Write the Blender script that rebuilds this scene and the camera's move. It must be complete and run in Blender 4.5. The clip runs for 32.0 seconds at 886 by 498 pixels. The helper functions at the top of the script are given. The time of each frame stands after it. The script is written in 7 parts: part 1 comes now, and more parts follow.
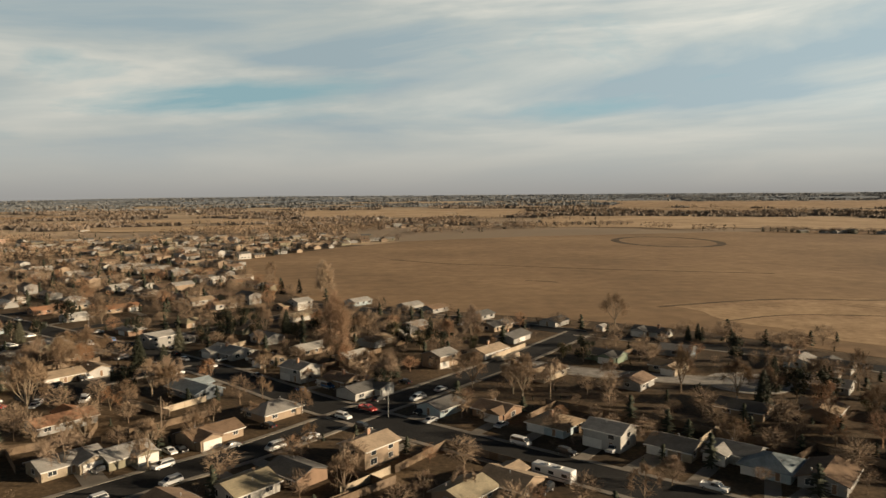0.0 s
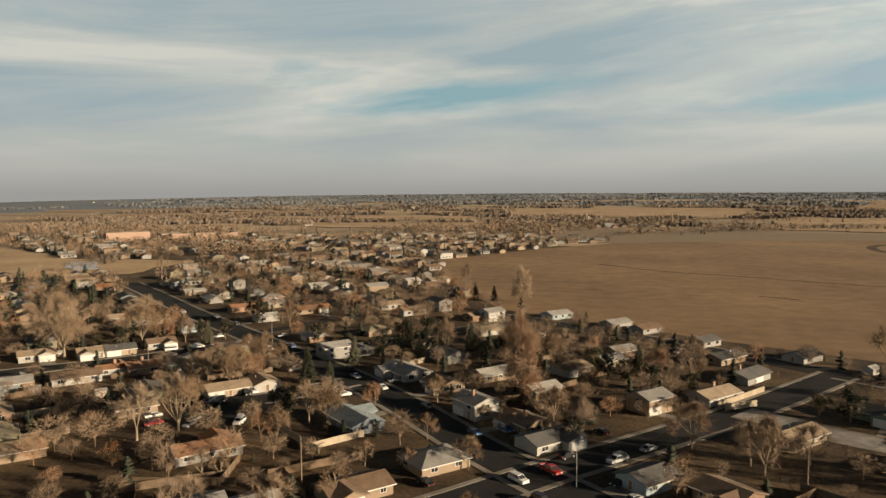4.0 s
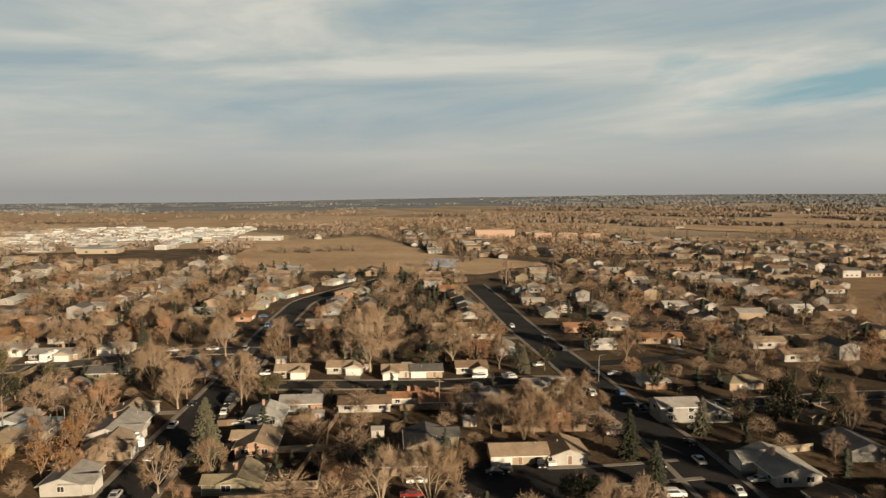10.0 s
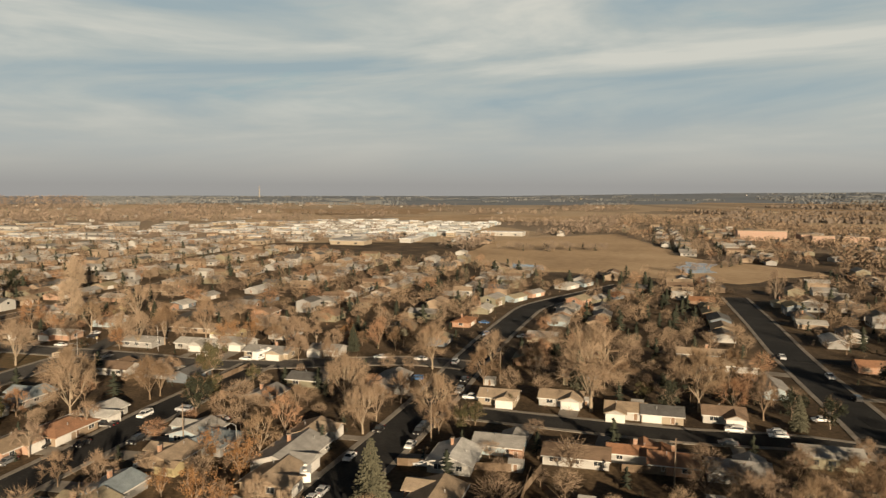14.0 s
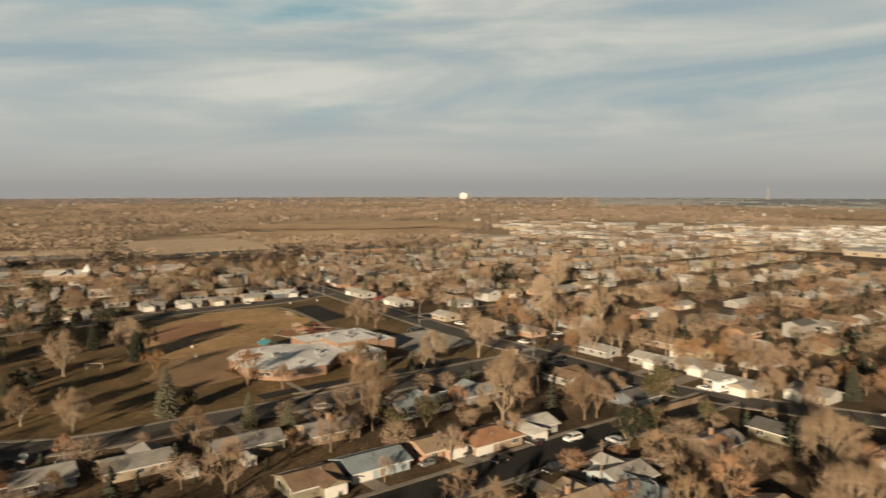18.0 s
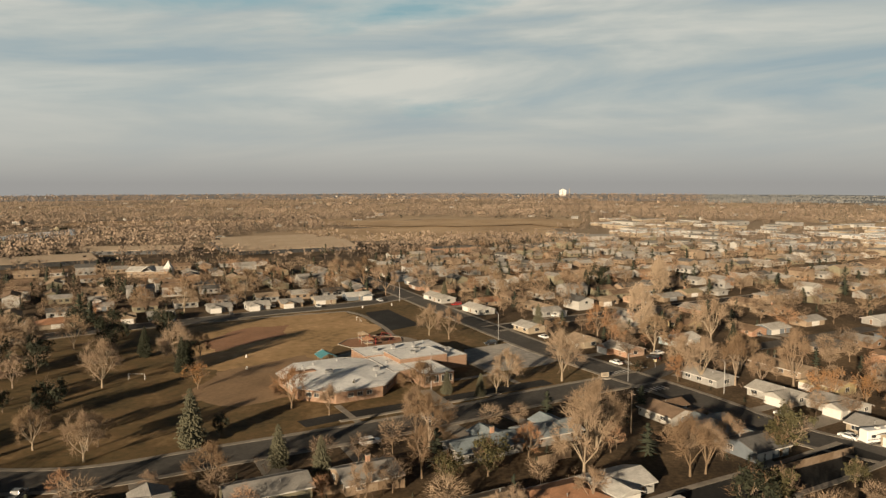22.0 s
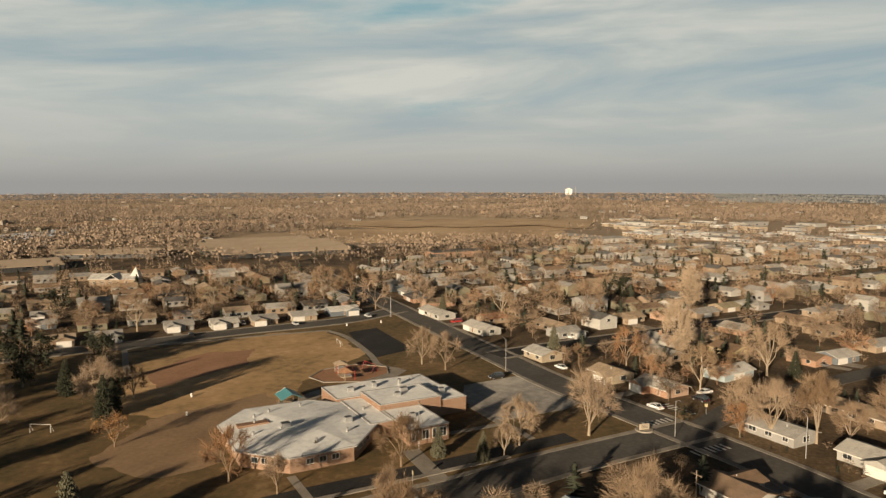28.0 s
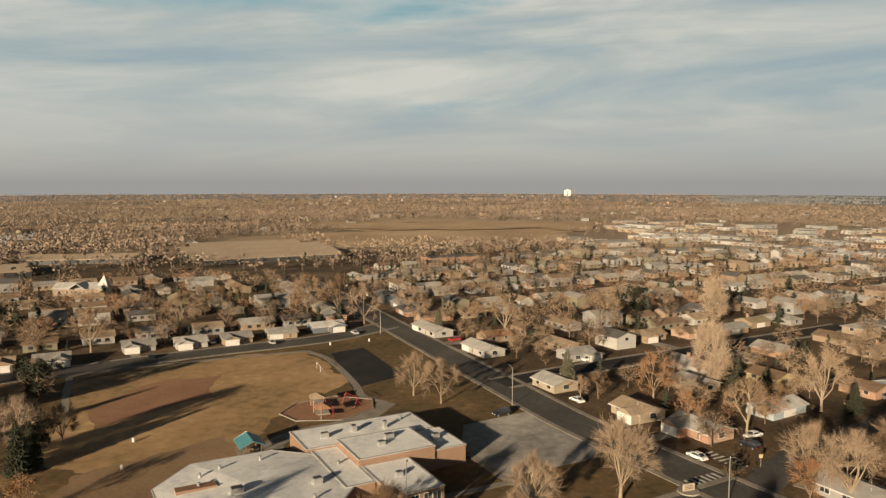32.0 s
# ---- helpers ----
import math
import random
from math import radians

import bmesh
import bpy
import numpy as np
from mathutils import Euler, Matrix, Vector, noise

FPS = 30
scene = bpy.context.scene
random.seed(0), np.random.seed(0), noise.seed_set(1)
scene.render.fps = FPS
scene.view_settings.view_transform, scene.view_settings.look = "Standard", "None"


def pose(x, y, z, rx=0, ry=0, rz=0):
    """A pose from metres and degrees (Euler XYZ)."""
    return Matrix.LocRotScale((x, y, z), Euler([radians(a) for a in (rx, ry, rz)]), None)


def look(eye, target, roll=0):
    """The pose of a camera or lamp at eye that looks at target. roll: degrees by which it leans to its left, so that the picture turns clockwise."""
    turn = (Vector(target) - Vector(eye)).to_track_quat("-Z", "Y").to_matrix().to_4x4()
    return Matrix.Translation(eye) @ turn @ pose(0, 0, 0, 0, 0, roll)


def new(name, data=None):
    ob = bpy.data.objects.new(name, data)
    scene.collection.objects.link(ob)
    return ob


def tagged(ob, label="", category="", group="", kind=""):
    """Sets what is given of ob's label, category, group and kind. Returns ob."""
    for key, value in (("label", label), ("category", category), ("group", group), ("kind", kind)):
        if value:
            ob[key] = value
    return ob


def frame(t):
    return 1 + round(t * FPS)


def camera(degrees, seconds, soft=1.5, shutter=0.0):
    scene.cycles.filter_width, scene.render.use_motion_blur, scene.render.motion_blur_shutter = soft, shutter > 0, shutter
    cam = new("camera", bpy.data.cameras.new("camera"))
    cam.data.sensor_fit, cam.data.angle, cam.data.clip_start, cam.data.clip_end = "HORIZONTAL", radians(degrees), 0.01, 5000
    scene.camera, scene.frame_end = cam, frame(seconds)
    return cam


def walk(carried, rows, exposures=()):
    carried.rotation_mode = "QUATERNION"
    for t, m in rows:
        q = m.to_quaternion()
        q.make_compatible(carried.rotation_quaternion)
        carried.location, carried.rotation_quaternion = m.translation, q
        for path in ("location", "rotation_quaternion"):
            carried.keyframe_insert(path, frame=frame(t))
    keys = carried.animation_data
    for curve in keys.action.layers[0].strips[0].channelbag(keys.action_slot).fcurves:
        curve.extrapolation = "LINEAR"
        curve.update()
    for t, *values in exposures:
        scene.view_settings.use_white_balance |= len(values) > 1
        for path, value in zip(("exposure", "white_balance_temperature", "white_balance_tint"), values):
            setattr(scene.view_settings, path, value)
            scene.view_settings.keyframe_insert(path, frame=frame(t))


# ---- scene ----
cam = camera(63.05, 32.0, soft=1.42, shutter=0.4)
PATH = [
    (0, 0.01, 0.01, 59.99, 85.58, -0.46, -0.01),
    (0.5, 0.57, 5.19, 60.02, 85.58, -0.40, 2.62),
    (1, 0.99, 10.26, 60.08, 85.57, -0.35, 6.08),
    (1.5, 1.40, 15.64, 60.18, 85.55, -0.31, 8.75),
    (2, 1.62, 21.14, 60.35, 85.52, -0.28, 11.34),
    (2.5, 1.71, 26.67, 60.59, 85.50, -0.25, 13.09),
    (4.5, -0.44, 49.12, 61.03, 85.46, -0.30, 18.20),
    (5, -1.44, 54.69, 61.17, 85.46, -0.33, 20.16),
    (5.5, -2.59, 60.16, 61.32, 85.44, -0.35, 22.27),
    (6, -3.84, 65.55, 61.46, 85.42, -0.36, 23.75),
    (6.5, -5.18, 70.89, 61.57, 85.39, -0.36, 25.27),
    (7, -6.72, 76.25, 61.60, 85.41, -0.34, 27.75),
    (7.5, -8.45, 81.57, 61.58, 85.42, -0.30, 31.26),
    (8, -10.37, 86.71, 61.55, 85.43, -0.24, 34.17),
    (8.5, -12.56, 91.69, 61.54, 85.43, -0.17, 37.39),
    (9, -14.99, 96.49, 61.56, 85.44, -0.10, 40.14),
    (9.5, -17.49, 101.09, 61.61, 85.44, -0.04, 43.38),
    (10, -20.20, 105.72, 61.64, 85.41, 0.01, 45.86),
    (10.5, -23.14, 110.25, 61.67, 85.39, 0.04, 47.81),
    (11, -26.22, 114.49, 61.70, 85.34, 0.07, 50.25),
    (11.5, -29.44, 118.55, 61.74, 85.28, 0.09, 53.21),
    (12, -32.87, 122.57, 61.79, 85.22, 0.12, 56.29),
    (12.5, -36.63, 126.44, 61.84, 85.14, 0.17, 58.85),
    (13, -40.74, 130.13, 61.90, 85.06, 0.24, 61.44),
    (13.5, -44.84, 133.75, 61.95, 84.98, 0.31, 63.75),
    (15.5, -61.42, 145.49, 60.93, 85.04, -0.26, 73.38),
    (16, -65.66, 147.77, 60.71, 85.08, -0.25, 78.49),
    (16.5, -70.17, 149.69, 60.45, 85.09, -0.21, 84.68),
    (17, -74.84, 151.28, 60.24, 85.07, -0.15, 91.73),
    (17.5, -79.32, 152.56, 60.11, 85.06, -0.08, 97.58),
    (18, -83.66, 153.45, 60.02, 85.04, -0.02, 104.13),
    (18.5, -88.32, 154.26, 59.89, 85.00, 0.02, 111.24),
    (19, -93.05, 154.65, 59.73, 84.96, 0.02, 111.41),
    (19.5, -97.52, 154.61, 59.59, 84.94, -0.00, 111.51),
    (20, -101.86, 154.26, 59.53, 84.90, -0.03, 111.63),
    (20.5, -106.10, 153.62, 59.54, 84.85, -0.05, 111.72),
    (21, -110.25, 152.80, 59.55, 84.81, -0.06, 111.78),
    (21.5, -114.34, 151.92, 59.52, 84.77, -0.05, 111.89),
    (22, -118.31, 151.09, 59.43, 84.77, -0.04, 111.98),
    (22.5, -122.20, 150.01, 59.32, 84.75, -0.03, 112.03),
    (23, -126.13, 148.77, 59.22, 84.73, -0.04, 112.06),
    (23.5, -130.24, 147.58, 59.15, 84.71, -0.06, 112.13),
    (24, -134.60, 146.38, 59.10, 84.70, -0.08, 112.20),
    (24.5, -138.87, 145.09, 59.04, 84.67, -0.09, 112.30),
    (25, -142.85, 143.70, 58.99, 84.69, -0.07, 112.33),
    (25.5, -146.62, 142.25, 58.94, 84.69, -0.02, 112.33),
    (27.5, -161.43, 136.69, 58.79, 84.69, 0.01, 112.35),
    (28, -165.43, 135.22, 58.69, 84.69, 0.01, 112.36),
    (28.5, -169.37, 133.70, 58.63, 84.69, 0.03, 112.35),
    (29, -173.27, 132.12, 58.61, 84.70, 0.06, 112.32),
    (29.5, -177.19, 130.56, 58.62, 84.69, 0.09, 112.31),
    (30, -181.12, 129.08, 58.64, 84.71, 0.10, 112.28),
    (30.5, -185.03, 127.74, 58.64, 84.72, 0.08, 112.29),
    (31, -188.99, 126.29, 58.58, 84.74, 0.06, 112.27),
    (31.5, -193.15, 124.57, 58.49, 84.76, 0.04, 112.20),
    (32, -197.38, 122.81, 58.42, 84.78, 0.03, 112.19),
]
walk(cam, [(t, pose(x, y, z, rx, 0, rz) @ pose(0, 0, 0, 0, 0, roll)) for t, x, y, z, rx, roll, rz in PATH])

# ---- world, sun ----
scene.view_settings.exposure = 0.82
SUN_AZ, SUN_EL = radians(96), radians(12.2)
world = bpy.data.worlds.new("sky")
scene.world = world
world.use_nodes = True
wn = world.node_tree


def N(tree, kind, **kw):
    """A node with its inputs set by name or number."""
    n = tree.nodes.new(kind)
    for k, v in kw.items():
        if k.startswith("i_"):
            key = k[2:].replace("_", " ")
            n.inputs[int(key) if key.isdigit() else key].default_value = v
        else:
            setattr(n, k, v)
    return n


def ramp(tree, stops, src=None):
    n = tree.nodes.new("ShaderNodeValToRGB")
    el = n.color_ramp.elements
    while len(el) < len(stops):
        el.new(0.5)
    for e, (p, c) in zip(el, stops):
        e.position = p
        e.color = (*c, 1) if len(c) == 3 else c
    if src:
        tree.links.new(src, n.inputs[0])
    return n


def math_node(tree, op, a, b=None, clamp=False):
    n = tree.nodes.new("ShaderNodeMath")
    n.operation, n.use_clamp = op, clamp
    for i, v in enumerate((a, b)):
        if v is None:
            continue
        if isinstance(v, (int, float)):
            n.inputs[i].default_value = v
        else:
            tree.links.new(v, n.inputs[i])
    return n.outputs[0]


def mix_rgb(tree, fac, a, b, mode="MIX"):
    n = tree.nodes.new("ShaderNodeMixRGB")
    n.blend_type = mode
    for i, v in enumerate((fac, a, b)):
        if isinstance(v, (int, float)):
            n.inputs[i].default_value = v
        elif isinstance(v, tuple):
            n.inputs[i].default_value = (*v, 1)
        else:
            tree.links.new(v, n.inputs[i])
    return n.outputs[0]


def build_sky():
    t = wn
    t.nodes.clear()
    out = t.nodes.new("ShaderNodeOutputWorld")
    bg = t.nodes.new("ShaderNodeBackground")
    t.links.new(bg.outputs[0], out.inputs[0])
    sky = N(t, "ShaderNodeTexSky", sky_type="NISHITA", sun_disc=False, sun_elevation=SUN_EL, sun_rotation=SUN_AZ,
            altitude=1500, air_density=1.0, dust_density=1.5)
    sky_c = mix_rgb(t, 1.0, sky.outputs[0], (0.0017, 0.0030, 0.0046), "MULTIPLY")
    co = t.nodes.new("ShaderNodeTexCoord")
    sep = t.nodes.new("ShaderNodeSeparateXYZ")
    t.links.new(co.outputs["Generated"], sep.inputs[0])
    az = math_node(t, "ARCTAN2", math_node(t, "MULTIPLY", sep.outputs[0], -1.0), sep.outputs[1])

    comb = t.nodes.new("ShaderNodeCombineXYZ")
    t.links.new(math_node(t, "MULTIPLY", az, 1.6), comb.inputs[0])
    t.links.new(math_node(t, "ADD", math_node(t, "MULTIPLY", sep.outputs[2], 6.5), math_node(t, "MULTIPLY", az, 0.35)), comb.inputs[1])

    def gap(centre, wide, up, high, strength):
        """A break in the cloud deck round a bearing and a height."""
        p = math_node(t, "POWER", math_node(t, "DIVIDE", math_node(t, "SUBTRACT", az, radians(centre)), radians(wide)), 2.0)
        q = math_node(t, "POWER", math_node(t, "DIVIDE", math_node(t, "SUBTRACT", sep.outputs[2], up), high), 2.0)
        return math_node(t, "MULTIPLY", math_node(t, "SUBTRACT", 1.0, math_node(t, "ADD", p, q), True), strength)

    m1 = N(t, "ShaderNodeMapping", i_Location=(3.1, 0.7, 0))
    t.links.new(comb.outputs[0], m1.inputs[0])
    n1 = N(t, "ShaderNodeTexNoise", i_Scale=2.0, i_Detail=8.0, i_Roughness=0.56, i_Distortion=0.35)
    t.links.new(m1.outputs[0], n1.inputs[0])
    m2 = N(t, "ShaderNodeMapping", i_Scale=(0.8, 1.25, 1), i_Location=(9.1, 4.7, 0))
    t.links.new(comb.outputs[0], m2.inputs[0])
    n2 = N(t, "ShaderNodeTexNoise", i_Scale=1.5, i_Detail=7.0, i_Roughness=0.54, i_Distortion=0.45)
    t.links.new(m2.outputs[0], n2.inputs[0])
    holes = math_node(t, "ADD", gap(13, 15, 0.115, 0.045, 0.24), gap(-8, 12, 0.10, 0.03, 0.17))
    holes = math_node(t, "ADD", holes, gap(134, 28, 0.245, 0.065, 0.30))
    holes = math_node(t, "ADD", holes, gap(42, 16, 0.27, 0.06, 0.13))
    holes = math_node(t, "ADD", holes, gap(27, 8, 0.155, 0.03, 0.16))
    cover = ramp(t, [(0.27, (0, 0, 0)), (0.48, (1, 1, 1))], math_node(t, "SUBTRACT", math_node(t, "ADD", n1.outputs[0], 0.09), holes))
    shade = ramp(t, [(0.38, (0.186, 0.232, 0.248)), (0.50, (0.256, 0.278, 0.266)), (0.62, (0.350, 0.348, 0.312))], n2.outputs[0])
    body = mix_rgb(t, cover.outputs[0], (0.150, 0.232, 0.252), shade.outputs[0])
    # brighter thin cloud towards the sun
    mr = N(t, "ShaderNodeMapRange", i_1=radians(-40), i_2=radians(8), i_3=1.32, i_4=1.0)
    t.links.new(az, mr.inputs[0])
    glow = t.nodes.new("ShaderNodeCombineXYZ")
    for k in range(3):
        t.links.new(mr.outputs[0], glow.inputs[k])
    body = mix_rgb(t, 1.0, body, glow.outputs[0], "MULTIPLY")
    # haze towards the horizon
    hz = ramp(t, [(0.0, (1, 1, 1)), (0.045, (0.75, 0.75, 0.75)), (0.11, (0, 0, 0))], sep.outputs[2])
    hz2 = ramp(t, [(0.0, (0.192, 0.187, 0.176)), (0.02, (0.222, 0.217, 0.200)), (0.05, (0.262, 0.260, 0.238))], sep.outputs[2])
    final = mix_rgb(t, hz.outputs[0], body, hz2.outputs[0])
    # clear sky overhead, above the view, dimmed and blued to darken the shade
    over = ramp(t, [(0.26, (0, 0, 0)), (0.42, (1, 1, 1))], sep.outputs[2])
    both = mix_rgb(t, over.outputs[0], final, sky_c)
    t.links.new(both, bg.inputs[0])
    bg.inputs[1].default_value = 1.0


build_sky()
sun_dir = Vector((math.sin(SUN_AZ) * math.cos(SUN_EL), math.cos(SUN_AZ) * math.cos(SUN_EL), math.sin(SUN_EL)))
sun = new("sun", bpy.data.lights.new("sun", "SUN"))
sun.data.energy, sun.data.angle, sun.data.color = 5.0, radians(0.8), (1.0, 0.79, 0.54)
sun.matrix_world = look(sun_dir * 400, (0, 0, 0))

# ---- materials ----


def material(name, stops, scale=1.0, rough=0.85, metal=0.0, bump=0.0, bump_scale=None, fine=None, rand=0.0, coords="Object", spec=0.3):
    """Colour from noise at two scales over a ramp of colours; bump from the finer one."""
    m = bpy.data.materials.new(name)
    m.use_nodes = True
    t = m.node_tree
    b = t.nodes["Principled BSDF"]
    b.inputs["Roughness"].default_value, b.inputs["Metallic"].default_value = rough, metal
    b.inputs["Specular IOR Level"].default_value = spec
    co = t.nodes.new("ShaderNodeTexCoord")
    n1 = N(t, "ShaderNodeTexNoise", i_Scale=scale, i_Detail=5.0, i_Roughness=0.6)
    n2 = N(t, "ShaderNodeTexNoise", i_Scale=fine or scale * 9, i_Detail=4.0, i_Roughness=0.6)
    for n in (n1, n2):
        t.links.new(co.outputs[coords], n.inputs[0])
    mixed = math_node(t, "ADD", math_node(t, "MULTIPLY", n1.outputs[0], 0.62), math_node(t, "MULTIPLY", n2.outputs[0], 0.38))
    k = len(stops)
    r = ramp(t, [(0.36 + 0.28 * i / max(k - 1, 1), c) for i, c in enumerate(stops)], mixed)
    colour = r.outputs[0]
    if rand:
        info = t.nodes.new("ShaderNodeObjectInfo")
        hs = N(t, "ShaderNodeHueSaturation")
        t.links.new(math_node(t, "ADD", math_node(t, "MULTIPLY", info.outputs["Random"], rand), 1 - rand / 2), hs.inputs["Value"])
        t.links.new(math_node(t, "ADD", math_node(t, "MULTIPLY", info.outputs["Random"], -rand * 0.5), 1 + rand / 4), hs.inputs["Saturation"])
        t.links.new(colour, hs.inputs["Color"])
        colour = hs.outputs[0]
    t.links.new(colour, b.inputs["Base Color"])
    if bump:
        bp = N(t, "ShaderNodeBump", i_Strength=bump, i_Distance=0.05)
        n3 = n2
        if bump_scale:
            n3 = N(t, "ShaderNodeTexNoise", i_Scale=bump_scale, i_Detail=3.0)
            t.links.new(co.outputs[coords], n3.inputs[0])
        t.links.new(n3.outputs[0], bp.inputs["Height"])
        t.links.new(bp.outputs[0], b.inputs["Normal"])
    return m


def shaded(c, k):
    return tuple(min(v * k, 1) for v in c)


def siding(name, c):
    """Painted lap siding: faint weathering, horizontal lap lines."""
    m = material(name, [shaded(c, 0.82), c, shaded(c, 1.08)], 0.6, 0.75, fine=7.0, rand=0.12)
    t = m.node_tree
    co = t.nodes.new("ShaderNodeTexCoord")
    w = N(t, "ShaderNodeTexWave", wave_type="BANDS", bands_direction="Z", wave_profile="SAW", i_Scale=2.2)
    t.links.new(co.outputs["Object"], w.inputs[0])
    bp = N(t, "ShaderNodeBump", i_Strength=0.5, i_Distance=0.03)
    t.links.new(w.outputs[0], bp.inputs["Height"])
    t.links.new(bp.outputs[0], t.nodes["Principled BSDF"].inputs["Normal"])
    return m


def brickwork(name, c, mortar=(0.38, 0.34, 0.29)):
    m = material(name, [shaded(c, 0.8), c], 0.7, 0.85)
    t = m.node_tree
    b = t.nodes["Principled BSDF"]
    co = t.nodes.new("ShaderNodeTexCoord")
    mp = N(t, "ShaderNodeMapping", i_Rotation=(radians(90), 0, 0))
    t.links.new(co.outputs["Object"], mp.inputs[0])
    br = N(t, "ShaderNodeTexBrick", i_Color1=(*shaded(c, 0.8), 1), i_Color2=(*shaded(c, 1.15), 1), i_Mortar=(*mortar, 1), i_Scale=1.0,
           i_Mortar_Size=0.01, i_Brick_Width=0.22, i_Row_Height=0.075)
    t.links.new(mp.outputs[0], br.inputs[0])
    src = b.inputs["Base Color"].links[0].from_socket
    t.links.new(mix_rgb(t, 0.6, src, br.outputs[0]), b.inputs["Base Color"])
    return m


def shingles(name, c):
    """Asphalt shingle roof: granules, streaks down the slope and course lines."""
    m = material(name, [shaded(c, 0.72), c, shaded(c, 1.18)], 0.35, 0.9, bump=0.4, fine=5.0, rand=0.3)
    t = m.node_tree
    b = t.nodes["Principled BSDF"]
    co = t.nodes.new("ShaderNodeTexCoord")
    br = N(t, "ShaderNodeTexBrick", i_Color1=(0.8, 0.8, 0.8, 1), i_Color2=(1.1, 1.1, 1.1, 1), i_Mortar=(0.6, 0.6, 0.6, 1), i_Scale=1.0,
           i_Mortar_Size=0.03, i_Brick_Width=0.9, i_Row_Height=0.35)
    t.links.new(co.outputs["Object"], br.inputs[0])
    src = b.inputs["Base Color"].links[0].from_socket
    t.links.new(mix_rgb(t, 0.55, src, br.outputs[0], "MULTIPLY"), b.inputs["Base Color"])
    return m


M = {}
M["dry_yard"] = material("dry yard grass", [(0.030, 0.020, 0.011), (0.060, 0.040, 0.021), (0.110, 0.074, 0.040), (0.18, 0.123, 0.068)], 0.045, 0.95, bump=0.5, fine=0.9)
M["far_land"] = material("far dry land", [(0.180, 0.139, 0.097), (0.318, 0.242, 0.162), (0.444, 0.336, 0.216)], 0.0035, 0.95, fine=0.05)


def patchwork(m, size):
    """Fields with straight edges, each of its own winter colour."""
    t = m.node_tree
    b = t.nodes["Principled BSDF"]
    co = t.nodes.new("ShaderNodeTexCoord")
    mp = N(t, "ShaderNodeMapping", i_Rotation=(0, 0, 0.25), i_Scale=(1 / size, 1.9 / size, 1))
    t.links.new(co.outputs["Object"], mp.inputs[0])
    vo = N(t, "ShaderNodeTexVoronoi", distance="CHEBYCHEV", i_Scale=1.0, i_Randomness=0.75)
    t.links.new(mp.outputs[0], vo.inputs["Vector"])
    sp = t.nodes.new("ShaderNodeSeparateXYZ")
    t.links.new(vo.outputs["Color"], sp.inputs[0])
    r = ramp(t, [(0.0, (0.20, 0.157, 0.113)), (0.3, (0.30, 0.228, 0.155)), (0.55, (0.44, 0.33, 0.215)), (0.8, (0.54, 0.41, 0.265)), (1.0, (0.34, 0.265, 0.185))], sp.outputs[0])
    src = b.inputs["Base Color"].links[0].from_socket
    t.links.new(mix_rgb(t, 0.8, src, r.outputs[0]), b.inputs["Base Color"])


patchwork(M["far_land"], 620)
M["field"] = material("ploughed field", [(0.172, 0.110, 0.060), (0.255, 0.167, 0.091), (0.345, 0.230, 0.129)], 0.006, 0.95, bump=0.4, fine=0.09)
M["straw"] = material("straw stubble", [(0.324, 0.226, 0.134), (0.444, 0.317, 0.192), (0.540, 0.398, 0.252)], 0.012, 0.95, bump=0.3, fine=0.16)
M["straw_thin"] = material("thin pale stubble", [(0.208, 0.137, 0.075), (0.364, 0.247, 0.140), (0.507, 0.358, 0.215)], 0.03, 0.95, fine=0.22)
M["lawn"] = material("winter lawn", [(0.053, 0.038, 0.015), (0.106, 0.075, 0.031), (0.147, 0.094, 0.041), (0.236, 0.158, 0.076)], 0.06, 0.95, bump=0.4, fine=0.5)
M["playfield"] = material("worn playfield", [(0.188, 0.128, 0.060), (0.331, 0.219, 0.106), (0.413, 0.269, 0.138), (0.550, 0.369, 0.200)], 0.035, 0.95, bump=0.3, fine=0.3)
M["infield"] = material("red infield dirt", [(0.228, 0.126, 0.072), (0.348, 0.192, 0.114)], 0.08, 0.95, fine=0.9)
M["dirt"] = material("bare dirt", [(0.196, 0.130, 0.076), (0.324, 0.216, 0.127)], 0.08, 0.95, bump=0.3, fine=0.9)
M["asphalt"] = material("asphalt", [(0.018, 0.0185, 0.019), (0.029, 0.029, 0.029), (0.048, 0.046, 0.044)], 0.06, 0.92, bump=0.2, fine=1.5, spec=0.15)
M["grey_asphalt"] = material("grey worn asphalt", [(0.054, 0.051, 0.047), (0.078, 0.073, 0.067), (0.110, 0.102, 0.092)], 0.05, 0.88, bump=0.2, fine=0.8)
# aerial haze is put into this blue-grey ground colour
M["haze_plain"] = material("plain in haze blue", [(0.130, 0.158, 0.195), (0.175, 0.200, 0.232), (0.24, 0.25, 0.255)], 0.0016, 0.95, fine=0.02)
M["old_asphalt"] = material("worn pale asphalt", [(0.170, 0.163, 0.152), (0.300, 0.283, 0.260), (0.480, 0.450, 0.406)], 0.045, 0.88, fine=0.4)
M["concrete"] = material("concrete", [(0.175, 0.155, 0.130), (0.245, 0.220, 0.187), (0.31, 0.28, 0.24)], 0.2, 0.85, bump=0.2, fine=3.0)
M["paint_line"] = material("worn road paint", [(0.45, 0.44, 0.41), (0.72, 0.71, 0.68)], 0.6, 0.7)
# the pale blue base colour stands for sky reflected in the ponds
M["water"] = material("pond water in sky blue", [(0.25, 0.32, 0.37), (0.35, 0.42, 0.46)], 0.01, 0.15, spec=0.7)
M["bark"] = material("bare bark", [(0.165, 0.122, 0.084), (0.265, 0.201, 0.142)], 0.9, 0.9, rand=0.5)
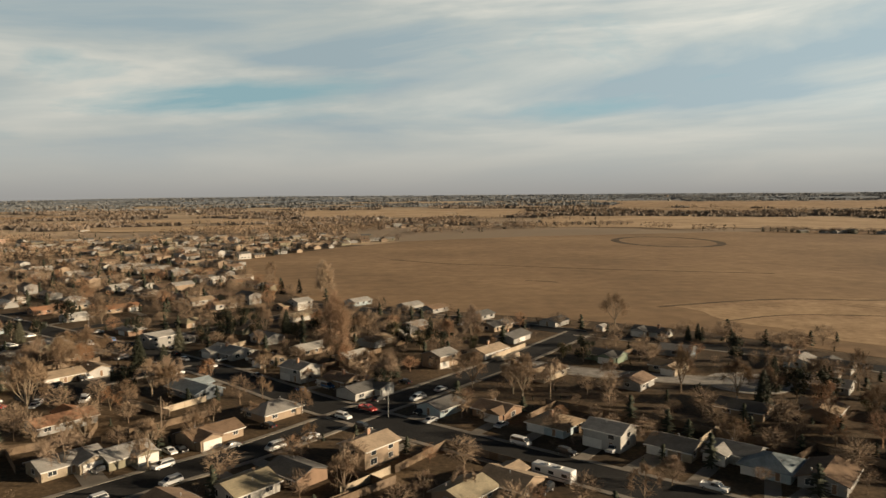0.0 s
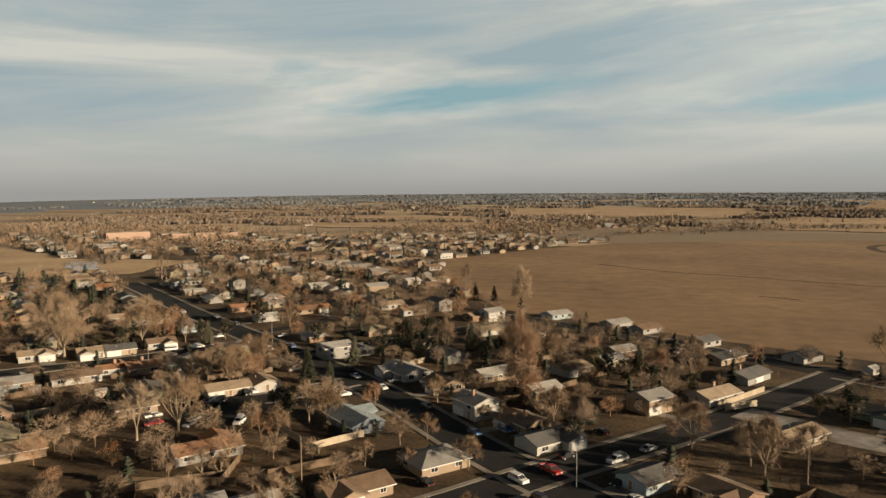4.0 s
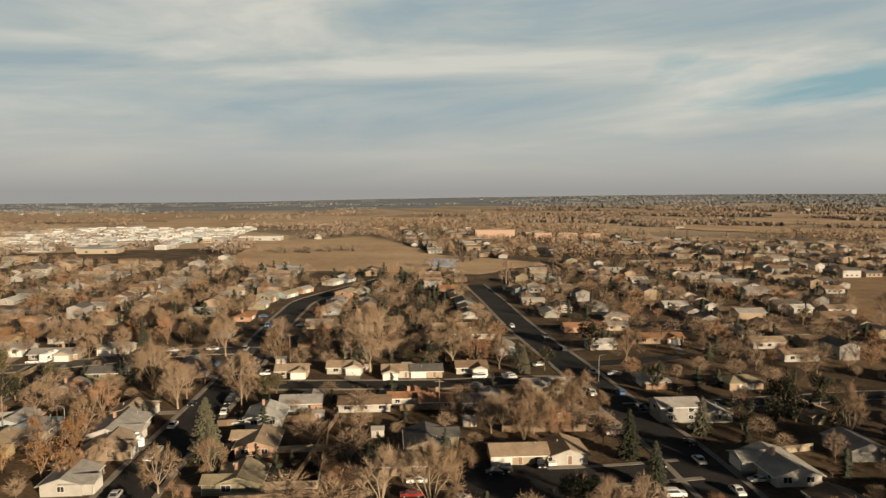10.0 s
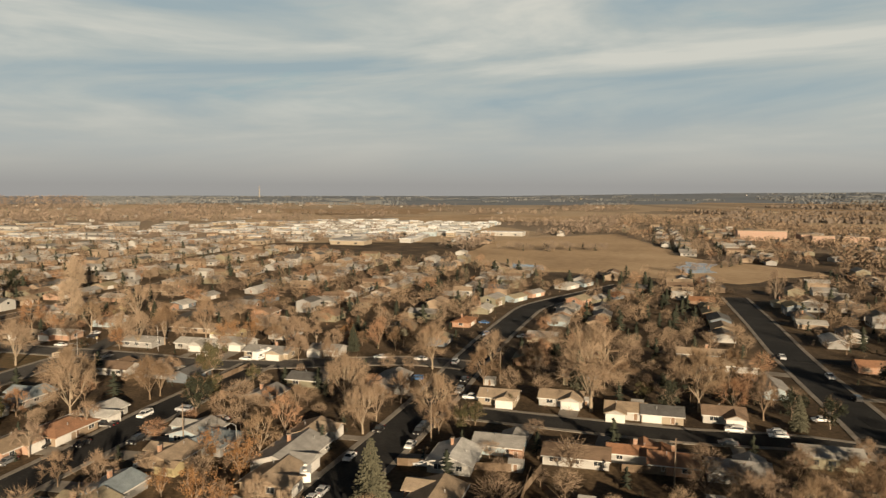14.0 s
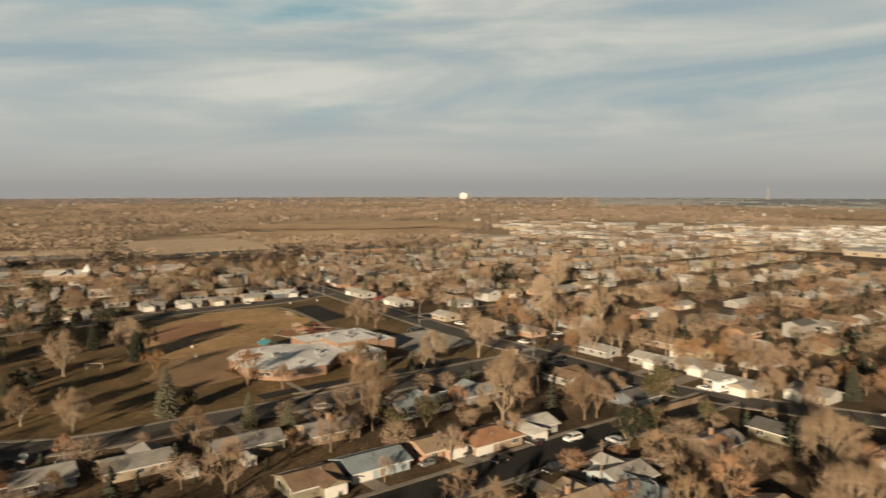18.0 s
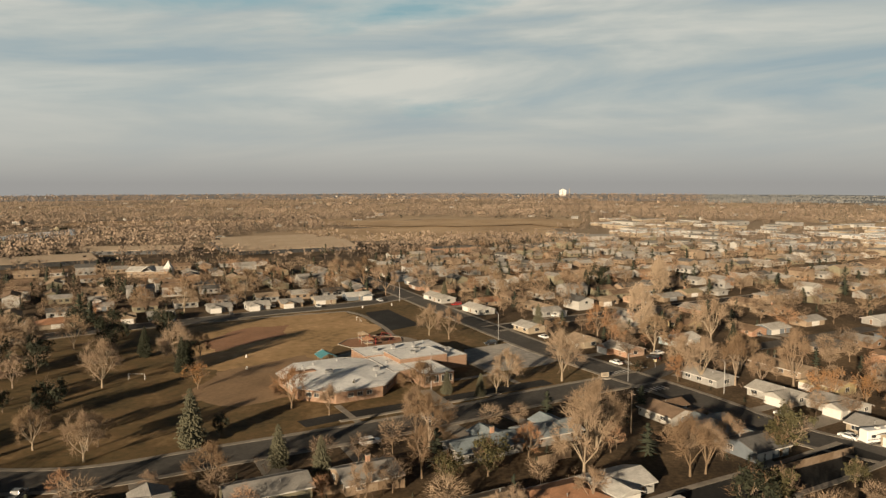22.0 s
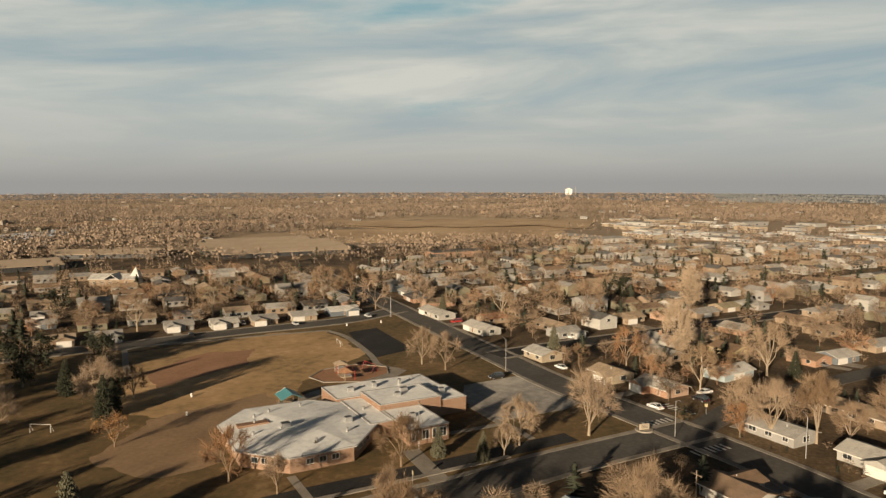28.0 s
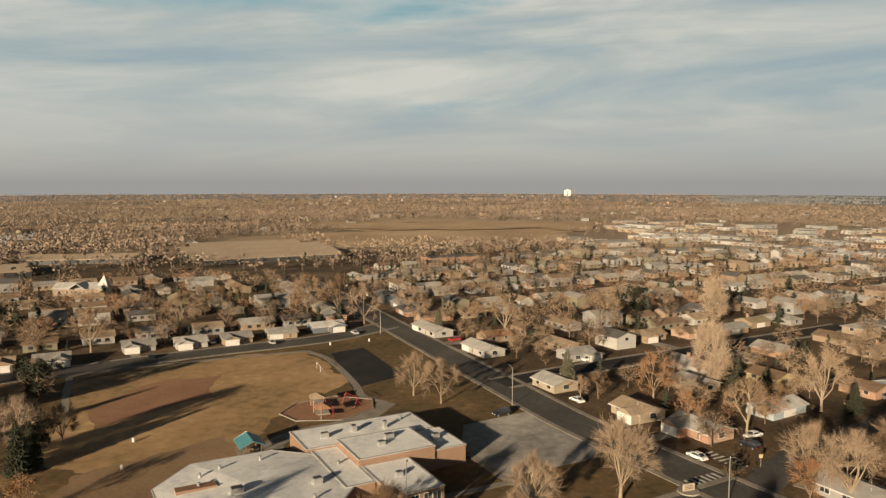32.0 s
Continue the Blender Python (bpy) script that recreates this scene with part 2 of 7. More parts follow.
M["pale_bark"] = material("pale bark", [(0.215, 0.170, 0.118), (0.31, 0.25, 0.182)], 0.9, 0.9, rand=0.2)
M["twig"] = material("bare twigs", [(0.150, 0.102, 0.065), (0.250, 0.175, 0.114)], 0.5, 0.9, rand=0.6)
M["pale_twig"] = material("pale twigs", [(0.185, 0.130, 0.083), (0.285, 0.206, 0.137)], 0.5, 0.9, rand=0.35)
M["red_twig"] = material("rusty twigs", [(0.215, 0.122, 0.068), (0.310, 0.184, 0.106)], 0.5, 0.9, rand=0.3)
M["rose_twig"] = material("rosy tan twigs", [(0.215, 0.138, 0.086), (0.310, 0.208, 0.134)], 0.5, 0.9, rand=0.1)
M["straw_twig"] = material("straw pale poplar twigs", [(0.290, 0.218, 0.150), (0.410, 0.318, 0.228)], 0.5, 0.9, rand=0.1)
M["rust_leaf"] = material("dead brown leaves", [(0.185, 0.092, 0.037), (0.296, 0.163, 0.070)], 0.8, 0.8, rand=0.3)
M["needle"] = material("spruce needles", [(0.017, 0.020, 0.012), (0.034, 0.037, 0.021)], 0.9, 0.85, rand=0.5)
# olive-tan instead of blue: warm sunlight is put into the needle colour
M["blue_needle"] = material("blue spruce needles", [(0.058, 0.057, 0.037), (0.104, 0.098, 0.062)], 0.9, 0.85, rand=0.2)
M["olive_needle"] = material("olive juniper needles", [(0.042, 0.040, 0.018), (0.085, 0.074, 0.033)], 0.9, 0.85, rand=0.3)
M["far_twig"] = material("far bare trees", [(0.100, 0.071, 0.048), (0.195, 0.140, 0.095), (0.300, 0.222, 0.152)], 0.012, 0.95, fine=0.11)
# colour lightened for the sunlight that the bent normals lose
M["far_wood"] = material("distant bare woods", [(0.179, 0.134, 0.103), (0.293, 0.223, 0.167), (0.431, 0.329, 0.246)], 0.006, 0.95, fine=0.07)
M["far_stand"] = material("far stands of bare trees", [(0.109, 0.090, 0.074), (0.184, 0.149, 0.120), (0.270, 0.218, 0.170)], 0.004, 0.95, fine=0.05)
# distance haze is put into this grey of the woods
M["haze_wood"] = material("furthest woods in haze grey", [(0.115, 0.128, 0.140), (0.160, 0.170, 0.176), (0.215, 0.210, 0.200)], 0.003, 0.95, fine=0.05)


def soften(m, k=0.35, lean=(0.18, 0.0, 0.95)):
    """Fine twigs: shading normals are bent up and sunward, so the facets' own direction counts for little."""
    t = m.node_tree
    geo = t.nodes.new("ShaderNodeNewGeometry")
    part = N(t, "ShaderNodeVectorMath", operation="SCALE")
    part.inputs["Scale"].default_value = k
    t.links.new(geo.outputs["Normal"], part.inputs[0])
    both = N(t, "ShaderNodeVectorMath", operation="ADD")
    both.inputs[1].default_value = lean
    t.links.new(part.outputs[0], both.inputs[0])
    unit = N(t, "ShaderNodeVectorMath", operation="NORMALIZE")
    t.links.new(both.outputs[0], unit.inputs[0])
    t.links.new(unit.outputs[0], t.nodes["Principled BSDF"].inputs["Normal"])


for key in ("far_wood", "far_stand", "haze_wood"):
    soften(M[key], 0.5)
for key in ("far_twig", "twig", "pale_twig", "red_twig", "rose_twig", "straw_twig"):
    soften(M[key], 0.9, (0.10, 0.0, 0.42))
M["far_needle"] = material("far evergreens", [(0.022, 0.027, 0.018), (0.037, 0.041, 0.026)], 0.02, 0.95)
M["glass"] = material("window glass", [(0.02, 0.024, 0.028), (0.04, 0.045, 0.05)], 0.5, 0.08, spec=0.7)
M["trim"] = material("white trim", [(0.50, 0.485, 0.45), (0.64, 0.62, 0.585)], 0.8, 0.6)
M["membrane"] = material("white roof membrane", [(0.560, 0.575, 0.590), (0.760, 0.765, 0.755), (0.880, 0.880, 0.860)], 0.11, 0.7, fine=0.8)
M["grey_membrane"] = material("grey roof membrane", [(0.28, 0.28, 0.28), (0.42, 0.41, 0.40)], 0.15, 0.7, fine=0.8)
M["metal"] = material("galvanised metal", [(0.42, 0.42, 0.42), (0.58, 0.58, 0.57)], 0.8, 0.4, metal=0.7)
M["dark_metal"] = material("dark metal", [(0.05, 0.05, 0.05), (0.09, 0.09, 0.09)], 0.8, 0.5, metal=0.4)
M["wood"] = material("weathered fence wood", [(0.111, 0.078, 0.052), (0.192, 0.141, 0.096)], 0.7, 0.9, rand=0.4, fine=8)
M["pale_wood"] = material("pale fence boards", [(0.296, 0.244, 0.178), (0.407, 0.348, 0.266)], 0.7, 0.85, rand=0.2, fine=8)
M["pole_wood"] = material("pole timber", [(0.16, 0.12, 0.085), (0.26, 0.20, 0.15)], 0.9, 0.9)
M["rubber"] = material("tyre rubber", [(0.015, 0.015, 0.016), (0.03, 0.03, 0.03)], 2.0, 0.85)
M["lens"] = material("lamp lens", [(0.6, 0.6, 0.58), (0.75, 0.74, 0.7)], 2.0, 0.2, spec=0.6)
M["red_lens"] = material("tail lamp lens", [(0.25, 0.02, 0.02), (0.35, 0.03, 0.03)], 2.0, 0.25, spec=0.6)
M["teal"] = material("teal metal roofing", [(0.05, 0.17, 0.20), (0.08, 0.24, 0.27)], 0.5, 0.5)
M["brick"] = brickwork("orange brick", (0.22, 0.12, 0.07))
M["school_brick"] = brickwork("rose brick", (0.36, 0.23, 0.17))
M["farm_roof"] = material("brown metal roofing", [(0.36, 0.285, 0.205), (0.46, 0.368, 0.272)], 0.03, 0.7, fine=0.3)
for key, c in dict(white=(0.36, 0.35, 0.325), cream=(0.30, 0.25, 0.185), tan=(0.27, 0.205, 0.145), paleblue=(0.30, 0.36, 0.385), grey=(0.26, 0.253, 0.24),
                   olive=(0.20, 0.185, 0.13), brown=(0.20, 0.13, 0.085), salmon=(0.38, 0.25, 0.18), green=(0.16, 0.20, 0.15), slate=(0.13, 0.15, 0.17),
                   yellow=(0.38, 0.32, 0.18)).items():
    M["wall_" + key] = siding(key + " siding", c)
M["wall_brick"] = brickwork("house brick", (0.33, 0.18, 0.11))
for key, c in dict(tan=(0.33, 0.255, 0.18), brown=(0.205, 0.142, 0.097), rust=(0.30, 0.155, 0.085), grey=(0.29, 0.279, 0.261), dark=(0.115, 0.112, 0.108),
                   pale=(0.37, 0.355, 0.325), blue=(0.24, 0.285, 0.31), white=(0.47, 0.46, 0.435), khaki=(0.29, 0.25, 0.17)).items():
    M["roof_" + key] = shingles(key + " shingles", c)
for key, c in dict(white=(0.72, 0.72, 0.71), black=(0.02, 0.02, 0.022), silver=(0.42, 0.43, 0.44), red=(0.34, 0.035, 0.03), blue=(0.05, 0.12, 0.26),
                   grey=(0.15, 0.155, 0.16), tan=(0.36, 0.30, 0.22), green=(0.05, 0.10, 0.08)).items():
    M["car_" + key] = material(key + " car paint", [shaded(c, 0.93), c], 0.8, 0.25, spec=0.6)


# ---- mesh helpers ----
def put(name, me, parent=None, m=None, label="", kind="", category="", group=""):
    ob = new(name, me)
    if parent is not None:
        ob.parent = parent
    if m is not None:
        ob.matrix_basis = m
    return tagged(ob, label, category, group, kind)


def mesh(name, verts, faces, mats, mat_ids=None, smooth=False):
    me = bpy.data.meshes.new(name)
    me.from_pydata([tuple(v) for v in verts], [], [tuple(f) for f in faces])
    for mm in mats:
        me.materials.append(mm)
    if mat_ids is not None:
        me.polygons.foreach_set("material_index", list(mat_ids))
    if smooth:
        me.polygons.foreach_set("use_smooth", [True] * len(me.polygons))
    me.update()
    return me


class Build:
    """Gathers boxes, prisms and tubes into one mesh."""

    def __init__(self):
        self.v, self.f, self.k = [], [], []

    def add(self, verts, faces, k=0):
        n = len(self.v)
        self.v += [tuple(v) for v in verts]
        self.f += [tuple(i + n for i in f) for f in faces]
        self.k += [k] * len(faces)
        return self

    def box(self, x0, y0, z0, x1, y1, z1, k=0, bevel=0.0):
        if bevel <= 0:
            v = [(x, y, z) for z in (z0, z1) for x, y in ((x0, y0), (x1, y0), (x1, y1), (x0, y1))]
            return self.add(v, [(3, 2, 1, 0), (4, 5, 6, 7), (0, 1, 5, 4), (1, 2, 6, 5), (2, 3, 7, 6), (3, 0, 4, 7)], k)
        b = bevel
        rings = [(z0, 0), (z1 - b, 0), (z1, b)]
        v = []
        for z, s in rings:
            c = max(b - s, 0) * 0.6
            v += [(x0 + s + c, y0 + s, z), (x1 - s - c, y0 + s, z), (x1 - s, y0 + s + c, z), (x1 - s, y1 - s - c, z),
                  (x1 - s - c, y1 - s, z), (x0 + s + c, y1 - s, z), (x0 + s, y1 - s - c, z), (x0 + s, y0 + s + c, z)]
        f = [tuple(range(7, -1, -1)), tuple(range(16, 24))]
        for r in (0, 8):
            f += [(r + i, r + (i + 1) % 8, r + 8 + (i + 1) % 8, r + 8 + i) for i in range(8)]
        return self.add(v, f, k)

    def prism(self, ring, z0, z1, k=0, k_top=None):
        n = len(ring)
        area = sum(ring[i][0] * ring[(i + 1) % n][1] - ring[(i + 1) % n][0] * ring[i][1] for i in range(n))
        ring = ring if area > 0 else ring[::-1]
        v = [(x, y, z0) for x, y in ring] + [(x, y, z1) for x, y in ring]
        self.add(v, [(i, (i + 1) % n, n + (i + 1) % n, n + i) for i in range(n)] + [tuple(range(n - 1, -1, -1))], k)
        return self.add(v[n:], [tuple(range(n))], k if k_top is None else k_top)

    def tube(self, a, b, ra, rb, sides=6, k=0, cap=True):
        a, b = Vector(a), Vector(b)
        d = (b - a).normalized()
        u = d.orthogonal().normalized()
        w = d.cross(u)
        v = []
        for p, r in ((a, ra), (b, rb)):
            v += [p + r * (math.cos(2 * math.pi * i / sides) * u + math.sin(2 * math.pi * i / sides) * w) for i in range(sides)]
        f = [(i, (i + 1) % sides, sides + (i + 1) % sides, sides + i) for i in range(sides)]
        if cap:
            f += [tuple(range(sides - 1, -1, -1)), tuple(range(sides, 2 * sides))]
        return self.add(v, f, k)

    def done(self, name, *mats, smooth=False):
        return mesh(name, self.v, self.f, mats, self.k, smooth)


def at(x, y, deg=0.0, z=0.0, s=1.0):
    return Matrix.Translation((x, y, z)) @ Matrix.Rotation(radians(deg), 4, "Z") @ Matrix.Scale(s, 4)

# ---- land ----
GA, GC = 140.3, 50.3  # the two directions of the street grid, degrees
rng = random.Random(7)


def smooth_step(a, b, v):
    k = min(max((v - a) / (b - a), 0.0), 1.0)
    return k * k * (3 - 2 * k)


def land_z(x, y):
    """Flat near by; far off it climbs to the north and drops to the west."""
    dx, dy = x + 130, y - 150
    r = math.hypot(dx, dy)
    az = math.degrees(math.atan2(-dx, dy))
    rise = 46 * (1 - smooth_step(12, 66, az)) - 15 * smooth_step(40, 70, az) if az > -90 else 46
    return rise * max(0.0, r - 1300) / 3600


def ground_z(x, y):
    return land_z(x, y) + 3.5 * noise.noise((x / 420, y / 420, 0)) * smooth_step(1300, 2200, math.hypot(x + 130, y - 150))


def build_land():
    rings = [0, 60, 150, 300, 500, 700, 900, 1100, 1300, 1600, 2000, 2300, 2700, 3100, 3800, 4500, 4950]
    n = 144
    v, f = [(-130, 150, 0)], []
    for r in rings[1:]:
        for i in range(n):
            a = 2 * math.pi * i / n
            x, y = -130 + r * math.cos(a), 150 + r * math.sin(a)
            v.append((x, y, ground_z(x, y)))
    f += [(0, 1 + i, 1 + (i + 1) % n) for i in range(n)]
    for k in range(len(rings) - 2):
        a, b = 1 + k * n, 1 + (k + 1) * n
        f += [(a + i, b + i, b + (i + 1) % n, a + (i + 1) % n) for i in range(n)]
    ids = []
    for i in range(len(f)):
        az = (i % n + 0.5) * 360 / n - 90
        az = az - 360 if az > 180 else az
        # the haze-coloured ground starts at a distance set by the bearing
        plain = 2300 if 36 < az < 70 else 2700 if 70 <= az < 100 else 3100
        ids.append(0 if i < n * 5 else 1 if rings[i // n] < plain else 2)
    put("ground", mesh("ground", v, f, [M["dry_yard"], M["far_land"], M["haze_plain"]], ids, True), label="dry winter ground reaching to the horizon, haze-blue at its rim", kind="structure", category="ground")


build_land()


def sheet(name, ring, mat, z=0.03, label="", category="ground", step=0):
    b = Build()
    b.prism(ring, z - 0.3, z)
    return put(name, b.done(name, M[mat]), label=label, kind="structure", category=category)


def smooth_line(pts, n=6):
    out = []
    P = [Vector((*p, 0)) for p in pts]
    P = [2 * P[0] - P[1]] + P + [2 * P[-1] - P[-2]]
    for i in range(1, len(P) - 2):
        for k in range(n):
            u = k / n
            a, b, c, d = P[i - 1:i + 3]
            q = 0.5 * (2 * b + (c - a) * u + (2 * a - 5 * b + 4 * c - d) * u * u + (3 * b - a - 3 * c + d) * u ** 3)
            out.append((q.x, q.y))
    return out + [tuple(pts[-1])]


def ribbon(pts, left, right, z0, z1):
    """A strip along a line, between two offsets to its left."""
    b = Build()
    P = [Vector((*p, 0)) for p in pts]
    v, f = [], []
    for i, p in enumerate(P):
        d = (P[min(i + 1, len(P) - 1)] - P[max(i - 1, 0)]).normalized()
        nrm = Vector((-d.y, d.x, 0))
        for o, z in ((right, z0), (right, z1), (left, z1), (left, z0)):
            q = p + nrm * o
            v.append((q.x, q.y, z))
    for i in range(len(P) - 1):
        a, c = 4 * i, 4 * i + 4
        f += [(a, c, c + 1, a + 1), (a + 1, c + 1, c + 2, a + 2), (a + 2, c + 2, c + 3, a + 3)]
    f += [(0, 1, 2, 3), (len(v) - 1, len(v) - 2, len(v) - 3, len(v) - 4)]
    return b.add(v, f)


STREETS = {}
KEEP_OFF = []  # discs (x, y, r) where nothing is filled in
level = [0.0]


def street(key, pts, half=5.2, walk_out=1.5, mat="asphalt", label="dark asphalt residential street", sides=(1, 1)):
    line = smooth_line(pts)
    STREETS[key] = (line, half)
    level[0] += 0.004
    put("road", ribbon(line, half, -half, -0.2, 0.05 + level[0]).done("road", M[mat]), label=label, kind="structure", category="road")
    for side, on in zip((1, -1), sides):
        if on and walk_out:
            lo, hi = sorted((side * half, side * (half + walk_out)))
            put("pavement", ribbon(line, hi, lo, -0.2, 0.135 + level[0] * 0.1).done("pavement", M["concrete"]), label="pale concrete kerb and sidewalk beside the street",
                kind="structure", category="pavement")
    for x, y in line:
        KEEP_OFF.append((x, y, half + 3))


street("A", [(-60, 66), (-110, 110), (-150, 144), (-185, 174), (-232, 216), (-288, 262), (-340, 308), (-362, 330), (-378, 358), (-394, 392), (-410, 425)], half=5.6)
street("B", [(150, 62), (95, 101), (28, 152), (-3, 176), (-35, 202), (-70, 236), (-104, 265), (-128, 282), (-170, 314), (-228, 357), (-285, 403), (-345, 450)], half=5.9)
street("C", [(-92, 118), (-62, 149), (-44, 167), (-22, 196), (-4, 218), (23, 253), (50, 293), (58, 305)])
street("C2", [(58, 305), (86, 286), (118, 264), (150, 236), (180, 206)], sides=(0, 1))
street("C3", [(58, 305), (30, 326), (-8, 352), (-52, 378), (-84, 392)], sides=(0, 1))
street("E", [(-560, -110), (-505, -52), (-463, -9), (-421, 34), (-391, 65), (-369, 88), (-350, 112), (-325, 143), (-304, 166), (-293, 195), (-283, 228), (-268, 246)], mat="grey_asphalt", label="grey worn asphalt street")
street("D", [(-214, -60), (-210, -28), (-211, 0), (-214, 16), (-224, 33), (-245, 51), (-268, 71), (-290, 88), (-312, 103), (-344, 128)], mat="grey_asphalt", label="grey worn asphalt street")
street("F", [(-250, -126), (-300, -104), (-337, -84), (-358, -68), (-378, -56), (-397, -43), (-416, -28), (-434, -17), (-461, -9)], mat="grey_asphalt", label="grey worn asphalt street")
street("G", [(-200, 104), (-229, 127), (-256, 147), (-279, 166), (-298, 180)], sides=(1, 1))
street("X2", [(-222, 222), (-205, 240), (-184, 263), (-168, 286), (-152, 300)], half=4.6)
street("K", [(-94, 254), (-103, 240), (-112, 228)], half=4.6)
street("L", [(-344, 128), (-372, 140), (-410, 168), (-455, 205)], half=3.6, walk_out=0, mat="grey_asphalt", label="grey worn asphalt street")
street("S", [(-395, 60), (-420, 78), (-470, 118), (-530, 165)], half=4.4)
street("J", [(-128, 284), (-112, 306), (-96, 330), (-84, 348), (-64, 372)], half=3.8, walk_out=0.9)
street("J2", [(-170, 314), (-158, 334), (-150, 352)], half=3.6, walk_out=0)
street("N", [(-228, 357), (-205, 386), (-186, 402)], half=3.6, walk_out=0)


DISCS = []


def disc(name, x, y, r, mat, z, label, category="road"):
    sheet(name, [(x + r * math.cos(a * math.pi / 14), y + r * math.sin(a * math.pi / 14)) for a in range(28)], mat, z, label, category)
    KEEP_OFF.append((x, y, r + 2))
    DISCS.append((x, y, r))


# the darker asphalt here stands in for the shadow over this circle
disc("road", -117, 219, 13.5, "asphalt", 0.125, "grey asphalt turning circle of a cul-de-sac")
disc("road", -183, 408, 12, "asphalt", 0.13, "grey asphalt turning circle of a cul-de-sac")
disc("road", 95, 222, 13, "old_asphalt", 0.13, "pale worn asphalt turning circle of a cul-de-sac")
street("C4", [(23, 253), (50, 236), (92, 222)], half=4.6, mat="old_asphalt")

FIELD = [(-78, 408), (-50, 392), (0, 366), (48, 342), (78, 328), (112, 304), (150, 262), (186, 224), (260, 170), (900, 120), (1150, 700), (900, 1080), (420, 1060), (120, 990), (-50, 905),
         (-120, 800), (-190, 660), (-140, 520)]


def ragged(ring, amp, step=12.0, seed=0.0):
    """The outline with uneven edges."""
    out = []
    for (ax, ay), (bx, by) in zip(ring, ring[1:] + ring[:1]):
        n = max(1, int(math.hypot(bx - ax, by - ay) / step))
        for k in range(n):
            x, y = ax + (bx - ax) * k / n, ay + (by - ay) * k / n
            dx, dy = noise.noise((x / 25, y / 25, seed)), noise.noise((x / 25, y / 25, seed + 9))
            out.append((x + amp * (dx + 0.45 * noise.noise((x / 4, y / 4, seed))), y + amp * (dy + 0.45 * noise.noise((x / 4, y / 4, seed + 5)))))
    return out


sheet("ground", FIELD, "field", 0.06, "wide brown ploughed field")
sheet("ground", ragged([(118, 380), (169, 393), (246, 397), (520, 330), (420, 210), (171, 275), (159, 288), (138, 320)], 7, 12), "straw_thin", 0.10, "strip of pale straw stubble in the field")


def in_ring(x, y, ring):
    c = False
    for (ax, ay), (bx, by) in zip(ring, ring[1:] + ring[:1]):
        if (ay > y) != (by > y) and x < (bx - ax) * (y - ay) / (by - ay) + ax:
            c = not c
    return c


def near_street(x, y, extra=0.0):
    for px, py, half in NEAR.get((int(x // 25), int(y // 25)), ()):
        if (x - px) ** 2 + (y - py) ** 2 < (half + extra) ** 2:
            return True
    return False


NEAR = {}
for line, half in STREETS.values():
    for (ax, ay), (bx, by) in zip(line, line[1:]):
        n = max(1, int(math.hypot(bx - ax, by - ay) / 2))
        for k in range(n):
            px, py = ax + (bx - ax) * k / n, ay + (by - ay) * k / n
            for i in (-1, 0, 1):
                for j in (-1, 0, 1):
                    NEAR.setdefault((int(px // 25) + i, int(py // 25) + j), []).append((px, py, half))


PARK = [(-196, -60), (-205, -5), (-216, 22), (-245, 50), (-290, 88), (-344, 128), (-391, 65), (-463, -9), (-397, -59), (-340, -90), (-250, -128)]

def path_gap(x, y):
    """Distance to the flight line, taken as a few stretches of the plan."""
    return min(math.hypot(x - a, y - b) for a, b in ((0, 0), (0, 50), (-15, 97), (-45, 134), (-83, 153), (-122, 150), (-160, 137), (-195, 124)))


# ---- houses ----
HOMES = []  # (x, y, r)
WIN = {}


def window_mesh(w, h):
    if (w, h) not in WIN:
        b = Build()
        for x0, z0, x1, z1 in ((-w / 2 - 0.09, -h / 2 - 0.09, w / 2 + 0.09, -h / 2), (-w / 2 - 0.09, h / 2, w / 2 + 0.09, h / 2 + 0.09),
                               (-w / 2 - 0.09, -h / 2, -w / 2, h / 2), (w / 2, -h / 2, w / 2 + 0.09, h / 2), (-0.03, -h / 2, 0.03, h / 2)):
            b.box(x0, -0.07, z0, x1, 0.02, z1)
        p = Build().box(-w / 2, -0.03, -h / 2, w / 2, 0.01, h / 2)
        whole = Build().box(-w / 2 - 0.09, -0.05, -h / 2 - 0.09, w / 2 + 0.09, 0.02, h / 2 + 0.09).box(-w / 2, -0.07, -h / 2, w / 2, -0.05, h / 2, 1)
        WIN[w, h] = (b.done("window", M["trim"]), p.done("pane", M["glass"]))
        WIN[w, h, "lean"] = whole.done("window", M["trim"], M["glass"])
    return WIN[w, h]


DOORS = {}


def door_mesh(kind):
    if kind not in DOORS:
        b = Build()
        if kind == "garage":
            b.box(-2.45, -0.06, 0, 2.45, 0.02, 2.2)
            for i in range(4):
                b.box(-2.35, -0.09, 0.05 + i * 0.54, 2.35, -0.06, 0.53 + i * 0.54)
            DOORS[kind] = b.done("garage_door", M["trim"])
        else:
            b.box(-0.55, -0.05, 0, 0.55, 0.02, 2.1)
            b.box(-0.46, -0.08, 0.08, 0.46, -0.05, 2.02, 1)
            b.tube((0.36, -0.08, 1.0), (0.36, -0.14, 1.0), 0.04, 0.04, 6, 2)
            DOORS[kind] = b.done("door", M["trim"], M["wall_brown"], M["metal"])
    return DOORS[kind]


